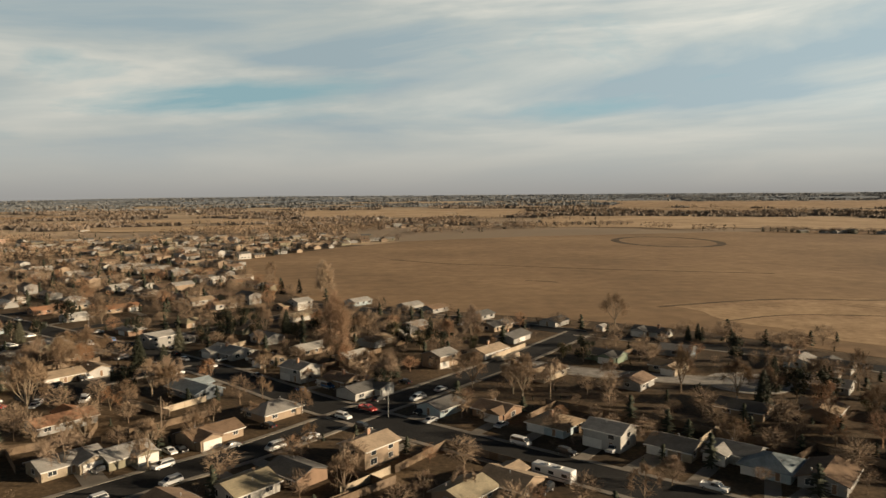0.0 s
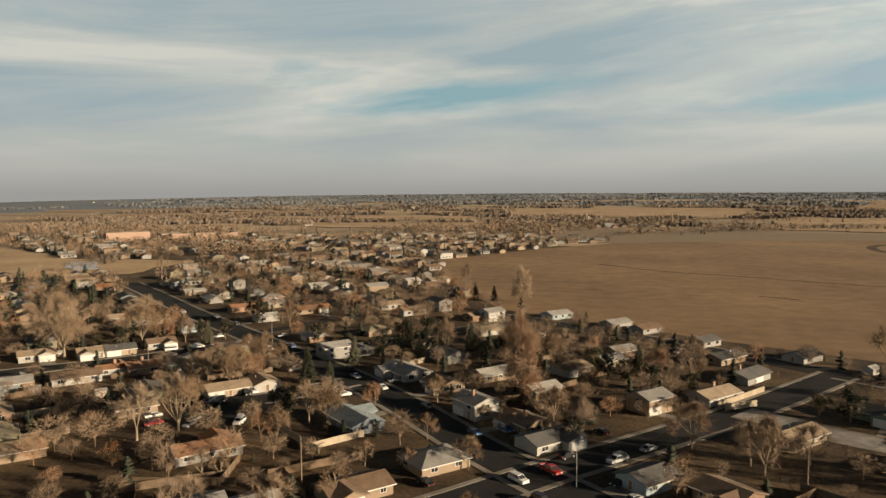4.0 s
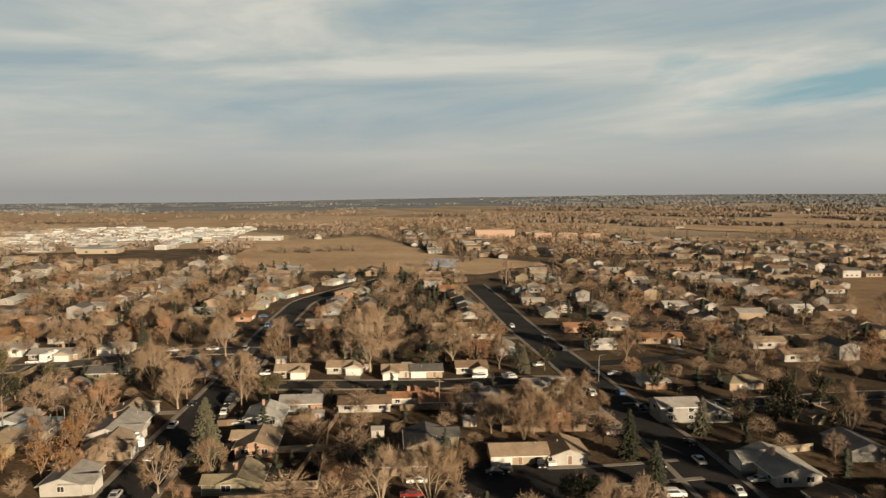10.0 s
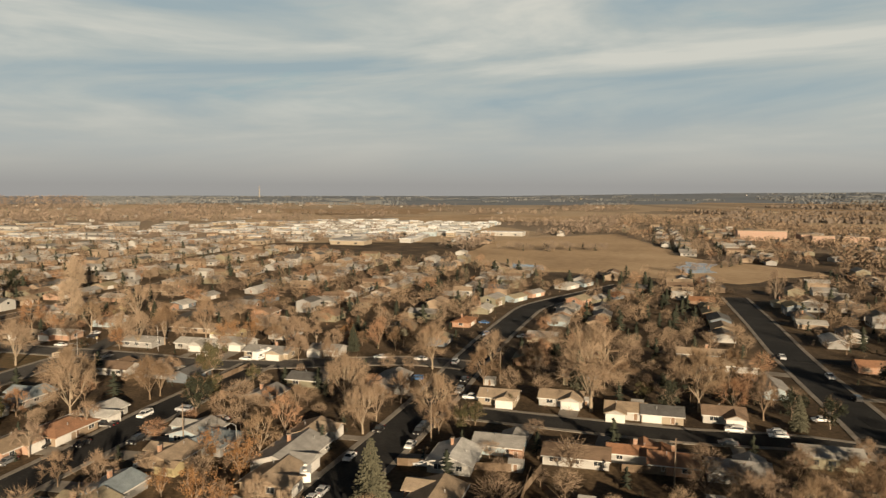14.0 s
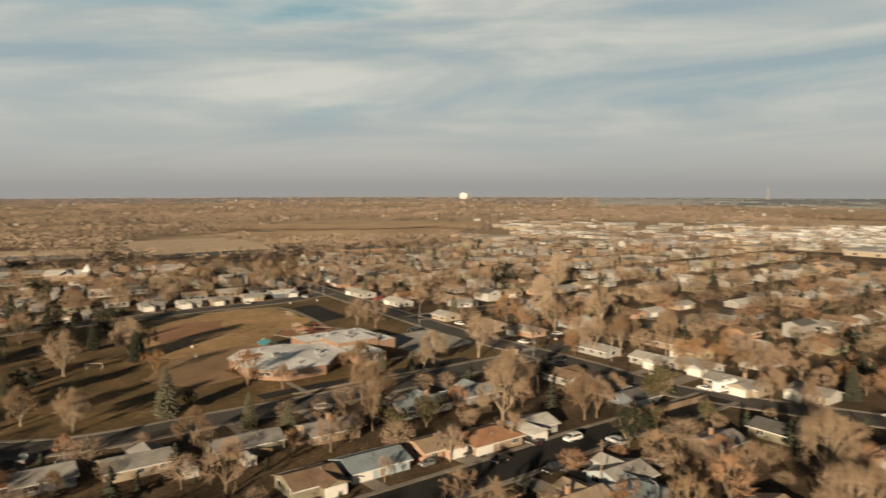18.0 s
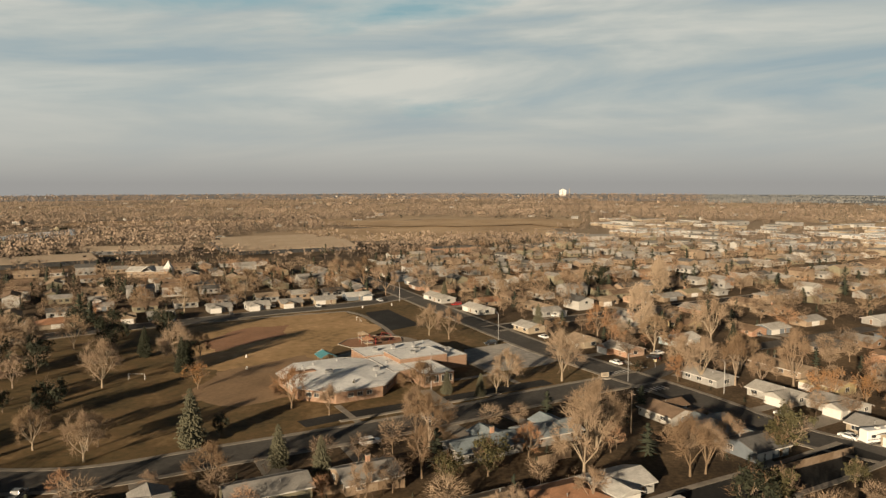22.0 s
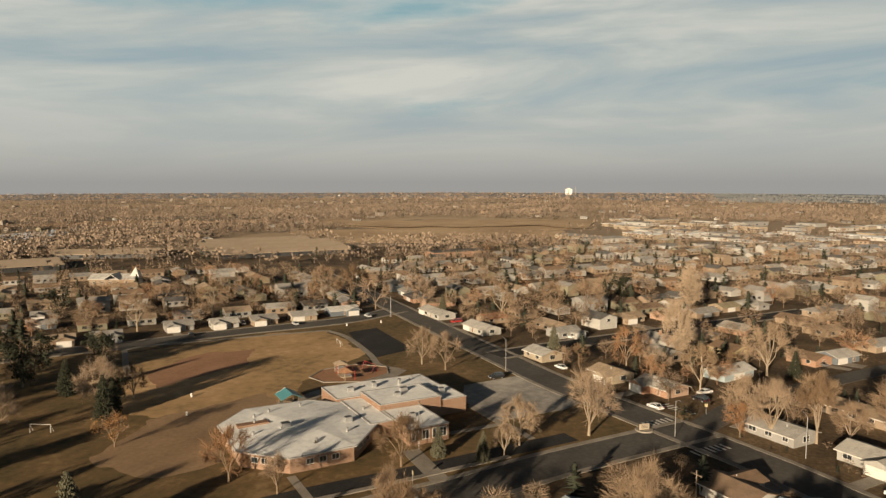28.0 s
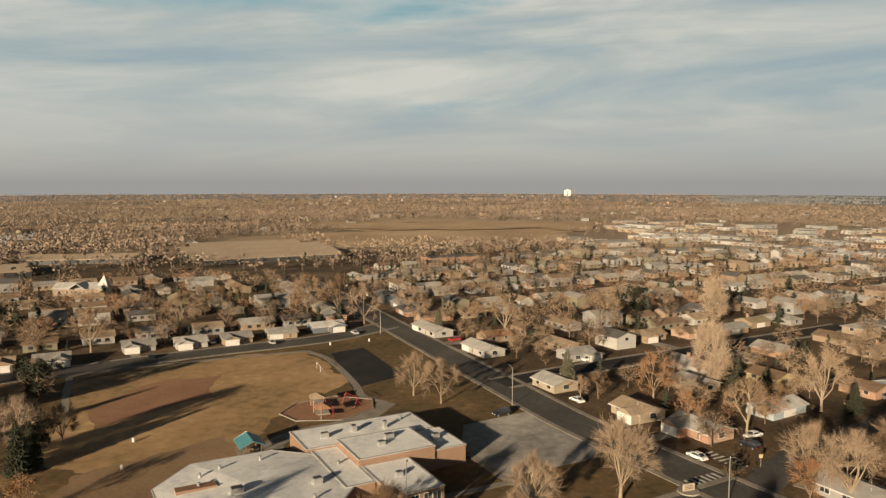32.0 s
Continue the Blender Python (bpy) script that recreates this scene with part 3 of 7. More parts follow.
def roof_build(L, W, h, rise, hip, over=0.65, th=0.18):
    b = Build()
    x, y = L / 2 + over * (1 if hip else 0.7), W / 2 + over
    low = h - rise * over / (W / 2)
    hx = max(L / 2 - W / 2 * 0.95, 0.3) if hip else x
    top = h + rise + th
    v = []
    for z in (low, low + th):
        v += [(-x, -y, z), (x, -y, z), (x, y, z), (-x, y, z)]
    v += [(-hx, 0, top), (hx, 0, top), (-hx, 0, top - th), (hx, 0, top - th)]
    f = [(4, 5, 9, 8), (6, 7, 8, 9), (0, 1, 5, 4), (2, 3, 7, 6)]
    if hip:
        f += [(5, 6, 9), (7, 4, 8), (1, 2, 6, 5), (3, 0, 4, 7), (0, 3, 2, 1)]
    else:
        f += [(1, 11, 9, 5), (11, 2, 6, 9), (3, 10, 8, 7), (10, 0, 4, 8), (0, 10, 11, 1), (2, 11, 10, 3)]
    return b.add(v, f)


VENT = Build().tube((0, 0, -0.1), (0, 0, 0.65), 0.09, 0.09, 6, cap=False).tube((0, 0, 0.65), (0, 0, 0.78), 0.15, 0.13, 6).done("vent_pipe", M["metal"])

WALL_WORD = dict(white="white", cream="cream", tan="tan", paleblue="pale blue", grey="grey", olive="olive", brown="brown", salmon="salmon", green="dark green",
                 slate="slate grey", brick="brick", yellow="yellow")


def wall_openings(root, L, W, h, st, rich, r, front, garage, fine):
    """Windows and doors on the four sides."""
    sides = ((0, W / 2, L), (180, W / 2, L), (90, L / 2, W), (270, L / 2, W))
    for n, (deg, off, span) in enumerate(sides):
        turn = Matrix.Rotation(radians(deg), 4, "Z")
        slots = max(1, int(span / 4.2)) if rich else 1
        taken = set()
        for k in range(slots):
            x = (k + 0.5) / slots * span - span / 2
            if n == front and garage and k == 0 and span > 9:
                put("garage_door", door_mesh("garage"), root, turn @ Matrix.Translation((min(x, -span / 2 + 3.2) if rich else x, -off, 0.05)), "white sectional garage door")
                continue
            if n == front and k == slots // 2 and rich:
                put("door", door_mesh("front"), root, turn @ Matrix.Translation((x, -off, 0.15)), "brown front door in white trim")
            elif r.random() < (0.85 if rich else 0.55):
                w, hh = r.choice(((1.7, 1.2), (1.3, 1.1), (1.9, 1.3)))
                fr, pane = window_mesh(w, hh)
                spot = turn @ Matrix.Translation((x, -off, 1.5))
                if fine:
                    put("pane", pane, put("window", fr, root, spot))
                else:
                    put("window", WIN[w, hh, "lean"], root, spot)
            if st == 2:
                fr, pane = window_mesh(1.5, 1.1)
                put("window", WIN[1.5, 1.1, "lean"], root, turn @ Matrix.Translation((x, -off, 3.5)))


def clear_of_streets(x, y, gap):
    """Back to the building line: at least gap from every street's middle line."""
    for line, half in STREETS.values():
        best = min(((x - a) ** 2 + (y - b) ** 2, a, b) for a, b in line)
        d = math.sqrt(best[0])
        if 0.01 < d < half + gap:
            k = (half + gap) / d
            x, y = best[1] + (x - best[1]) * k, best[2] + (y - best[2]) * k
    return x, y


def house(x, y, deg, L, W, st=1, wall="white", roof="grey", hip=False, rich=True, front=0, garage=True, wing=None, chimney=None, pitch=0.33):
    """A house whose ridge runs along deg. wing: (offset along, length out, width, side)."""
    x, y = clear_of_streets(x, y, 7.5)
    r = random.Random(int(x * 13.7 + y * 7.3))
    if wall == "white" and r.random() < 0.42:
        wall = r.choice(("grey", "tan", "slate", "cream", "olive", "brown", "grey", "paleblue"))
    root = put("house", None, None, at(x, y, deg), f"{WALL_WORD[wall]} {'two-storey' if st == 2 else 'single-storey'} house with {'hipped' if hip else 'gabled'} {roof} shingle roof",
               category="house", group="houses of the suburb")
    d2, sx, sy = min(((x - a) ** 2 + (y - b) ** 2, a, b) for line, half in STREETS.values() for a, b in line)
    turn = math.degrees(math.atan2(sy - y, sx - x)) - deg
    front = {0: 2, 1: 1, 2: 3, 3: 0}[round(turn / 90) % 4]
    if rich and wing is None and st == 1 and front in (0, 1) and r.random() < 0.75:
        wing = (r.choice((-1, 1)) * L * 0.24, r.uniform(1.8, 3.4), min(6.0, L * 0.45), -1 if front == 0 else 1)
        garage = False
    if st == 2:
        L *= 0.92
    h = 2.35 if st == 1 else 4.4
    rise = pitch * W / 2
    b = Build()
    b.prism([(-L / 2, -W / 2), (L / 2, -W / 2), (L / 2, W / 2), (-L / 2, W / 2)], -0.2, h)
    if not hip:
        for s in (-1, 1):
            q = s * (L / 2 - 0.001)
            p = s * (L / 2 - 0.15)
            v = [(q, -W / 2, h), (q, W / 2, h), (q, 0, h + rise), (p, -W / 2, h), (p, W / 2, h), (p, 0, h + rise)]
            b.add(v, [(0, 1, 2) if s > 0 else (2, 1, 0), (3, 5, 4) if s > 0 else (4, 5, 3), (0, 2, 5, 3), (1, 4, 5, 2)])
    put("wall", b.done("wall", M["wall_" + wall]), root)
    rf = put("roof", roof_build(L, W, h, rise, hip).done("roof", M["roof_" + roof]), root)
    if rich and path_gap(x, y) < 210:
        f = Build()
        y1 = W / 2 + 0.67
        low = h - rise * 0.65 / (W / 2)
        for s in (-1, 1):
            f.box(-L / 2 - 0.4, s * y1 - 0.06, low - 0.02, L / 2 + 0.4, s * y1 + 0.06, low + 0.2)
        put("gutter", f.done("gutter", M["trim"]), rf, label="white eaves gutter")
        for _ in range(1):
            vx, vy = r.uniform(-L / 3, L / 3), r.choice((-1, 1)) * W * r.uniform(0.1, 0.3)
            put("vent_pipe", VENT, rf, at(vx, vy, 0, h + rise * (1 - abs(vy) / (W / 2))), "galvanised roof vent pipe")
    if chimney if chimney is not None else (rich and r.random() < 0.2):
        c = Build().box(-0.45, -0.3, 0, 0.45, 0.3, 1.6 + rise * 0.5, 0, 0.05)
        c.box(-0.52, -0.37, 1.45 + rise * 0.5, 0.52, 0.37, 1.6 + rise * 0.5, 1)
        put("chimney", c.done("chimney", M["wall_brick"], M["concrete"]), rf, at(r.uniform(-L / 4, L / 4), W * 0.12, 0, h + rise * 0.4))
    wall_openings(root, L, W, h, st, rich, r, front, garage, rich and path_gap(x, y) < 165)
    if wing:
        wx, out, ww, side = wing
        wr = 0.36 * ww / 2
        deep = out + W / 2
        m = at(wx, side * (W / 2 + out - deep / 2), 90)
        wb = Build()
        wb.prism([(-deep / 2 + 0.2, -ww / 2), (deep / 2, -ww / 2), (deep / 2, ww / 2), (-deep / 2 + 0.2, ww / 2)], -0.2, 2.6)
        q = (deep / 2 - 0.001) * side
        wb.add([(q, -ww / 2, 2.6), (q, ww / 2, 2.6), (q, 0, 2.6 + wr)], [(0, 1, 2) if side > 0 else (2, 1, 0)])
        wg = put("wing", wb.done("wing", M["wall_" + wall]), root, m)
        put("roof", roof_build(deep, ww, 2.6, wr, False).done("roof", M["roof_" + roof]), wg)
        put("garage_door", door_mesh("garage"), root, at(wx, side * (W / 2 + out), 0 if side < 0 else 180, 0.05), "white sectional garage door")
    if rich:
        if d2 < 32 ** 2:
            d = Vector((sx - x, sy - y, 0)).normalized()
            ox, oy = 0.0, 0.0
            if wing:
                ox, oy = math.cos(radians(deg)) * wing[0], math.sin(radians(deg)) * wing[0]
            elif front in (0, 1):
                k = (-1 if front == 0 else 1) * (L / 2 - 3.2)
                ox, oy = math.cos(radians(deg)) * k, math.sin(radians(deg)) * k
            driveway(x + ox + d.x * W * 0.45, y + oy + d.y * W * 0.45, sx + ox - d.x * 5, sy + oy - d.y * 5, r.choice((3.2, 5.2)))
    HOMES.append((x, y, max(L, W) / 2 + 2))
    return root


def shed(x, y, deg, L=3.2, W=2.6, wall="white", roof="grey", h=2.0):
    root = put("garden_shed", None, None, at(x, y, deg), f"small {WALL_WORD[wall]} garden shed with a gabled roof", category="shed", group="garden sheds")
    b = Build()
    b.prism([(-L / 2, -W / 2), (L / 2, -W / 2), (L / 2, W / 2), (-L / 2, W / 2)], -0.1, h)
    rise = 0.45 * W / 2
    for s in (-1, 1):
        b.add([(s * L / 2, -W / 2, h), (s * L / 2, W / 2, h), (s * L / 2, 0, h + rise)], [(0, 1, 2) if s > 0 else (2, 1, 0)])
    put("wall", b.done("wall", M["wall_" + wall]), root)
    put("roof", roof_build(L, W, h, rise, False, 0.2, 0.1).done("roof", M["roof_" + roof]), root)
    put("door", door_mesh("front"), root, at(0, -W / 2, 0, 0.02) @ Matrix.Scale(0.85, 4))
    HOMES.append((x, y, 2.5))


# ---- trees ----
def branch_mesh(seed, height, spread, trunk_h, limbs, twigs, upright=0.5, r0=0.28, fan=5, twig_r=0.03):
    """Trunk and tapering limbs that reach into an egg-shaped crown of branchlets and twigs."""
    r = random.Random(seed)
    tb, cb = Build(), Build()
    fork = Vector((r.uniform(-0.15, 0.15), r.uniform(-0.15, 0.15), trunk_h))
    tb.tube((0, 0, -0.3), fork * 0.5, r0 * 1.3, r0, 7, cap=False)
    tb.tube(fork * 0.5, fork, r0, r0 * 0.85, 7, cap=False)
    crown = height - trunk_h * 0.8
    mid = Vector((0, 0, trunk_h * 0.8 + crown * 0.5))

    def shell(a, el, k):
        lump = 1 + 0.16 * math.sin(3 * a + seed) + 0.10 * math.sin(5 * el + 2 * a + seed)
        return mid + Vector((math.cos(a) * math.cos(el) * spread, math.sin(a) * math.cos(el) * spread, math.sin(el) * crown * 0.5)) * k * lump

    def limb(build, p, q, rad, sides, sag=0.12):
        m = (p + q) / 2 + Vector((r.uniform(-1, 1), r.uniform(-1, 1), r.uniform(0, 1.2))) * (q - p).length * sag
        build.tube(p, m, rad, rad * 0.75, sides, cap=False)
        build.tube(m, q, rad * 0.75, rad * 0.5, sides, cap=False)
        return m

    tips = []
    for i in range(limbs):
        a = 2 * math.pi * (i + r.uniform(-0.3, 0.3)) / limbs
        el = r.uniform(-0.9 if upright > 1.1 else -0.15, 0.9) if i else 1.45
        goal = shell(a, el, 0.62)
        m = limb(tb, fork * r.uniform(0.7, 1.0), goal, r0 * 0.5, 5)
        for j in range(fan):
            p = m.lerp(goal, r.random())
            b, e = a + r.gauss(0, 0.45), min(max(el + r.gauss(0.05, 0.4), -1.0 if upright > 1.1 else -0.6), 1.5)
            g2 = shell(b, e, r.uniform(0.72, 0.92))
            m2 = limb(tb, p, g2, r0 * 0.22, 3)
            for k in range(4):
                p3 = m2.lerp(g2, r.random())
                g3 = shell(b + r.gauss(0, 0.28), min(max(e + r.gauss(0.04, 0.26), -0.7), 1.55), r.uniform(0.85, 1.04))
                cb.tube(p3, g3, r0 * 0.09, r0 * 0.035, 3, cap=False)
                tips.append((p3, g3))
    per = max(1, round(twigs / len(tips)))
    for p, q in tips:
        d = (q - p).normalized()
        for _ in range(per):
            s = p.lerp(q, r.uniform(-0.25, 1.0))
            a = Vector((r.gauss(0, 1), r.gauss(0, 1), r.gauss(0.2 + 0.5 * upright, 0.8))).normalized()
            td = (d * 1.15 + a).normalized()
            tl = r.uniform(0.8, 2.0) * (0.40 + height / 15)
            u = td.orthogonal().normalized() * twig_r
            w = td.cross(u)
            b = r.uniform(0, 6.28)
            e = math.cos(b) * u + math.sin(b) * w
            cb.add([s + e, s - e, s + td * tl], [(0, 1, 2)])
    return tb, cb


TREES = {}


def bare(kind, variant, lite=False):
    key = (kind, variant, lite)
    if key not in TREES:
        s = variant * 31 + 5
        spec = dict(broad=(10, 4.8, 2.2, 7, 3400, 0.45, 0.20, 5, 0.032, "bark", "twig"), tall=(14, 3.9, 3.0, 7, 2800, 0.8, 0.26, 5, 0.032, "bark", "twig"),
                    pale=(13, 5.6, 2.8, 8, 4400, 0.5, 0.28, 5, 0.032, "pale_bark", "pale_twig"), giant=(22, 4.6, 1.6, 14, 12000, 1.4, 0.26, 6, 0.036, "bark", "rose_twig"), poplar=(17, 3.2, 0.9, 11, 6500, 1.7, 0.16, 6, 0.032, "pale_bark", "straw_twig"),
                    rust=(9, 4.0, 1.6, 6, 2200, 0.6, 0.2, 5, 0.030, "bark", "red_twig"), shrub=(3.2, 1.9, 0.4, 5, 800, 0.7, 0.07, 4, 0.024, "bark", "twig"),
                    small=(6.5, 3.0, 1.5, 6, 2200, 0.5, 0.15, 5, 0.026, "bark", "twig"))[kind]
        n, tr, fan, limbs = (int(spec[4] * 0.5), spec[8] * 1.4, spec[7] - 2, spec[3] - 1) if lite else (spec[4], spec[8] * 1.0, spec[7], spec[3])
        tb, cb = branch_mesh(s, spec[0], spec[1], spec[2], limbs, n, spec[5], spec[6], fan, tr)
        TREES[key] = (tb.done("trunk", M[spec[9]]), cb.done("crown", M[spec[10]]))
    return TREES[key]


def spruce_mesh(seed, height, base, mat, gap=0.1):
    r = random.Random(seed)
    tb, cb = Build(), Build()
    tb.tube((0, 0, -0.3), (0, 0, height * 0.95), 0.22, 0.03, 6, cap=False)
    layers = int(height * 2.3)
    for k in range(layers):
        u = k / layers
        z = height * (0.05 + 0.93 * u)
        reach = base * min(1.0, 0.8 + 1.2 * u) * (1 - u) ** 0.72 + 0.12
        n = max(5, int(19 * (1 - u * 0.6)))
        off = r.random() * 6.3
        for i in range(n):
            a = off + 2 * math.pi * i / n + r.uniform(-0.18, 0.18)
            l = reach * r.uniform(0.68, 1.12)
            c, s = math.cos(a), math.sin(a)
            droop = -l * r.uniform(0.02, 0.36)
            for j in range(3):
                q0, q1 = 0.25 + 0.25 * j, 0.62 + 0.19 * j
                w = (0.12 * l + 0.14) * (1.15 - 0.25 * j)
                sw = r.uniform(-0.15, 0.15)
                c2, s2 = math.cos(a + sw), math.sin(a + sw)
                p0 = (q0 * l * c, q0 * l * s, z + droop * q0 + 0.1)
                mid = (q0 + q1) / 2 * l
                lft = (mid * c2 - w * s2, mid * s2 + w * c2, z + droop * q0 - 0.1)
                rgt = (mid * c2 + w * s2, mid * s2 - w * c2, z + droop * q0 - 0.1)
                top = (mid * c2, mid * s2, z + droop * q0 + 0.2)
                tip = (q1 * l * c2, q1 * l * s2, z + droop * q1 + r.uniform(-0.1, 0.15))
                cb.add([p0, lft, rgt, top, tip], [(0, 3, 1), (0, 2, 3), (3, 4, 1), (2, 4, 3)])
    return tb.done("trunk", M["bark"]), cb.done("crown", M[mat])


def leafy_mesh(seed, height, base, mat, n=900, big=1.0):
    """A tree that keeps leaves: bare limbs with many small leaf clumps."""
    r = random.Random(seed)
    tb, cb = branch_mesh(seed, height, base, height * 0.12, 6, 200, 0.6, 0.18, 3)
    lumps = [(Vector((r.gauss(0, base * 0.42), r.gauss(0, base * 0.42), r.uniform(0.25, 0.92) * height)), r.uniform(0.6, 1.2)) for _ in range(22)]
    for i in range(n):
        c, s = r.choice(lumps)
        p = c + Vector((r.gauss(0, 0.55), r.gauss(0, 0.55), r.gauss(0, 0.5))) * s
        q = r.uniform(0.10, 0.24) * big
        d = [Vector((r.gauss(0, 1), r.gauss(0, 1), r.gauss(0, 1))).normalized() * q for _ in range(4)]
        cb.add([p + x for x in d], [(0, 1, 2), (0, 2, 3), (0, 3, 1), (1, 3, 2)], 1)
    return tb.done("trunk", M["bark"]), cb.done("crown", M["twig"], M[mat])


def needle(kind, variant):
    key = (kind, variant)
    if key not in TREES:
        s = variant * 17 + 3
        if kind == "spruce":
            TREES[key] = spruce_mesh(s, 11, 2.9, "needle")
        elif kind == "blue":
            TREES[key] = spruce_mesh(s, 12, 3.5, "blue_needle")
        elif kind == "juniper":
            TREES[key] = leafy_mesh(s, 7, 2.6, "olive_needle", 1100, 1.5)
        elif kind == "pine":
            TREES[key] = leafy_mesh(s, 9, 3.4, "needle", 1500, 1.75)
        elif kind == "oak":
            TREES[key] = leafy_mesh(s, 8, 3.2, "rust_leaf", 900)
        else:
            TREES[key] = leafy_mesh(s, 1.6, 1.1, "needle", 300)
    return TREES[key]


TREE_TEXT = dict(giant="very tall bushy leafless tree with reddish twigs", broad="leafless spreading tree with brown twigs", tall="tall leafless tree with upright brown limbs", pale="large leafless cottonwood with pale bark and twigs",
                 poplar="slender leafless poplar with upright pale twigs", rust="leafless tree with rusty red twigs", shrub="leafless brown garden shrub on dry grass", small="small leafless garden tree",
                 spruce="dark green conical spruce", blue="tall silvery blue spruce", juniper="olive green rounded juniper", pine="dark green broad pine",
                 oak="tree keeping its dead brown leaves", bush="low dark evergreen bush")
SIZE = dict(giant=22, broad=10, tall=14, pale=13, poplar=17, rust=9, shrub=3.2, small=6.5, spruce=11, blue=12, juniper=7, pine=9, oak=8, bush=1.6)
BARE = ("giant", "broad", "tall", "pale", "poplar", "rust", "shrub", "small")
WOODS = []


def name_low(kind):
    return kind in ("shrub", "bush", "small")


def tree(kind, x, y, height=None, wide=1.0, z=0.0, lite=False):
    r = random.Random(int(x * 11.3 + y * 5.9))
    x, y = clear_of_streets(x, y, 1.2 if name_low(kind) else 4.2)
    variant = r.randrange(4 if kind in ("broad", "small", "tall") else 2)
    lite = lite or ((path_gap(x, y) > 175 or path_gap(x, y) < 70) and kind not in ("poplar", "giant"))
    if kind == "poplar":
        wide *= 1.35
    tm, cm = bare(kind, variant, lite) if kind in BARE else needle(kind, variant)
    s = (height or SIZE[kind] * r.uniform(0.8, 1.15)) / SIZE[kind]
    name = "shrub" if kind in ("shrub", "bush") else ("conifer" if kind in ("spruce", "blue", "pine", "juniper") else "tree")
    root = put(name, None, None, at(x, y, r.uniform(0, 360), z) @ Matrix.Diagonal((s * wide, s * wide, s, 1)), TREE_TEXT[kind], category="shrub" if name == "shrub" else "tree",
               group="trees of the suburb")
    put("trunk", tm, root)
    put("crown", cm, root)
    WOODS.append((x, y, 1.5 if name == "shrub" else 3.0))
    return root


# ---- vehicles ----
CAR = {}


def car_meshes(kind):
    if kind in CAR:
        return CAR[kind]
    # side profiles: (length, height) outlines of body and of cabin, half width
    spec = dict(
        sedan=([(-2.3, 0.35), (-2.28, 0.78), (-1.5, 0.92), (-0.9, 0.95), (1.0, 0.95), (1.9, 0.95), (2.3, 0.86), (2.32, 0.4)], [(-1.25, 0.93), (-0.55, 1.40), (0.75, 1.43), (1.6, 0.95)], 0.88),
        suv=([(-2.35, 0.4), (-2.33, 1.0), (-1.2, 1.1), (2.3, 1.12), (2.35, 0.45)], [(-1.25, 1.08), (-0.6, 1.68), (2.0, 1.72), (2.28, 1.1)], 0.95),
        pickup=([(-2.75, 0.45), (-2.72, 1.02), (-1.5, 1.12), (0.7, 1.12), (2.75, 1.1), (2.78, 0.5)], [(-1.45, 1.1), (-0.85, 1.75), (0.5, 1.78), (0.75, 1.1)], 0.98),
        van=([(-2.5, 0.4), (-2.48, 1.0), (-1.9, 1.15), (2.5, 1.2), (2.52, 0.45)], [(-2.0, 1.12), (-1.2, 1.9), (2.35, 1.95), (2.5, 1.2)], 0.98))[kind]
    body_o, cab_o, hw = spec

    def loft(outline, hw_low, hw_high, zmid):
        b = Build()
        n = len(outline)
        v = []
        for s in (-1, 1):
            for x, z in outline:
                w = hw_low if z < zmid else hw_high
                v.append((x, s * w, z))
        f = [tuple(range(n)), tuple(range(2 * n - 1, n - 1, -1))]
        f += [(i, n + i, n + (i + 1) % n, (i + 1) % n) for i in range(n)]
        return b.add(v, f)

    body = loft(body_o, hw, hw * 0.93, body_o[1][1] - 0.05)
    if kind == "pickup":
        body.box(0.85, -0.98, 1.1, 2.74, -0.90, 1.25).box(0.85, 0.90, 1.1, 2.74, 0.98, 1.25).box(2.66, -0.9, 1.1, 2.74, 0.9, 1.25)
    glass = loft(cab_o, hw * 0.92, hw * 0.76, cab_o[0][1] + 0.3)
    (rx0, rz), (rx1, rz1) = cab_o[1], cab_o[2]
    roof = Build().box(rx0 - 0.03, -hw * 0.775, rz - 0.04, rx1 + 0.03, hw * 0.775, rz1 + 0.035, 0, 0.03)
    for xa, xb in ((cab_o[0], cab_o[1]), (cab_o[3], cab_o[2])):
        for s in (-1, 1):
            roof.tube((xa[0], s * hw * 0.91, xa[1]), (xb[0], s * hw * 0.765, xb[1]), 0.05, 0.05, 4)
    wheel = Build()
    wheel.tube((0, -0.11, 0), (0, 0.11, 0), 0.34, 0.34, 12, 0)
    wheel.tube((0, -0.12, 0), (0, 0.12, 0), 0.2, 0.2, 10, 1)
    hl = Build().box(-0.05, -0.2, -0.08, 0.05, 0.2, 0.08)
    L = body_o[0][0], body_o[-1][0]
    CAR[kind] = dict(body=body, glass=glass.done("windows", M["glass"]), roof=roof, wheel=wheel.done("wheel", M["rubber"], M["metal"]), head=hl.done("headlight", M["lens"]),
                     tail=Build().box(-0.04, -0.15, -0.12, 0.04, 0.15, 0.12).done("tail_light", M["red_lens"]), L=L, hw=hw, made={})
    return CAR[kind]


CARS = []


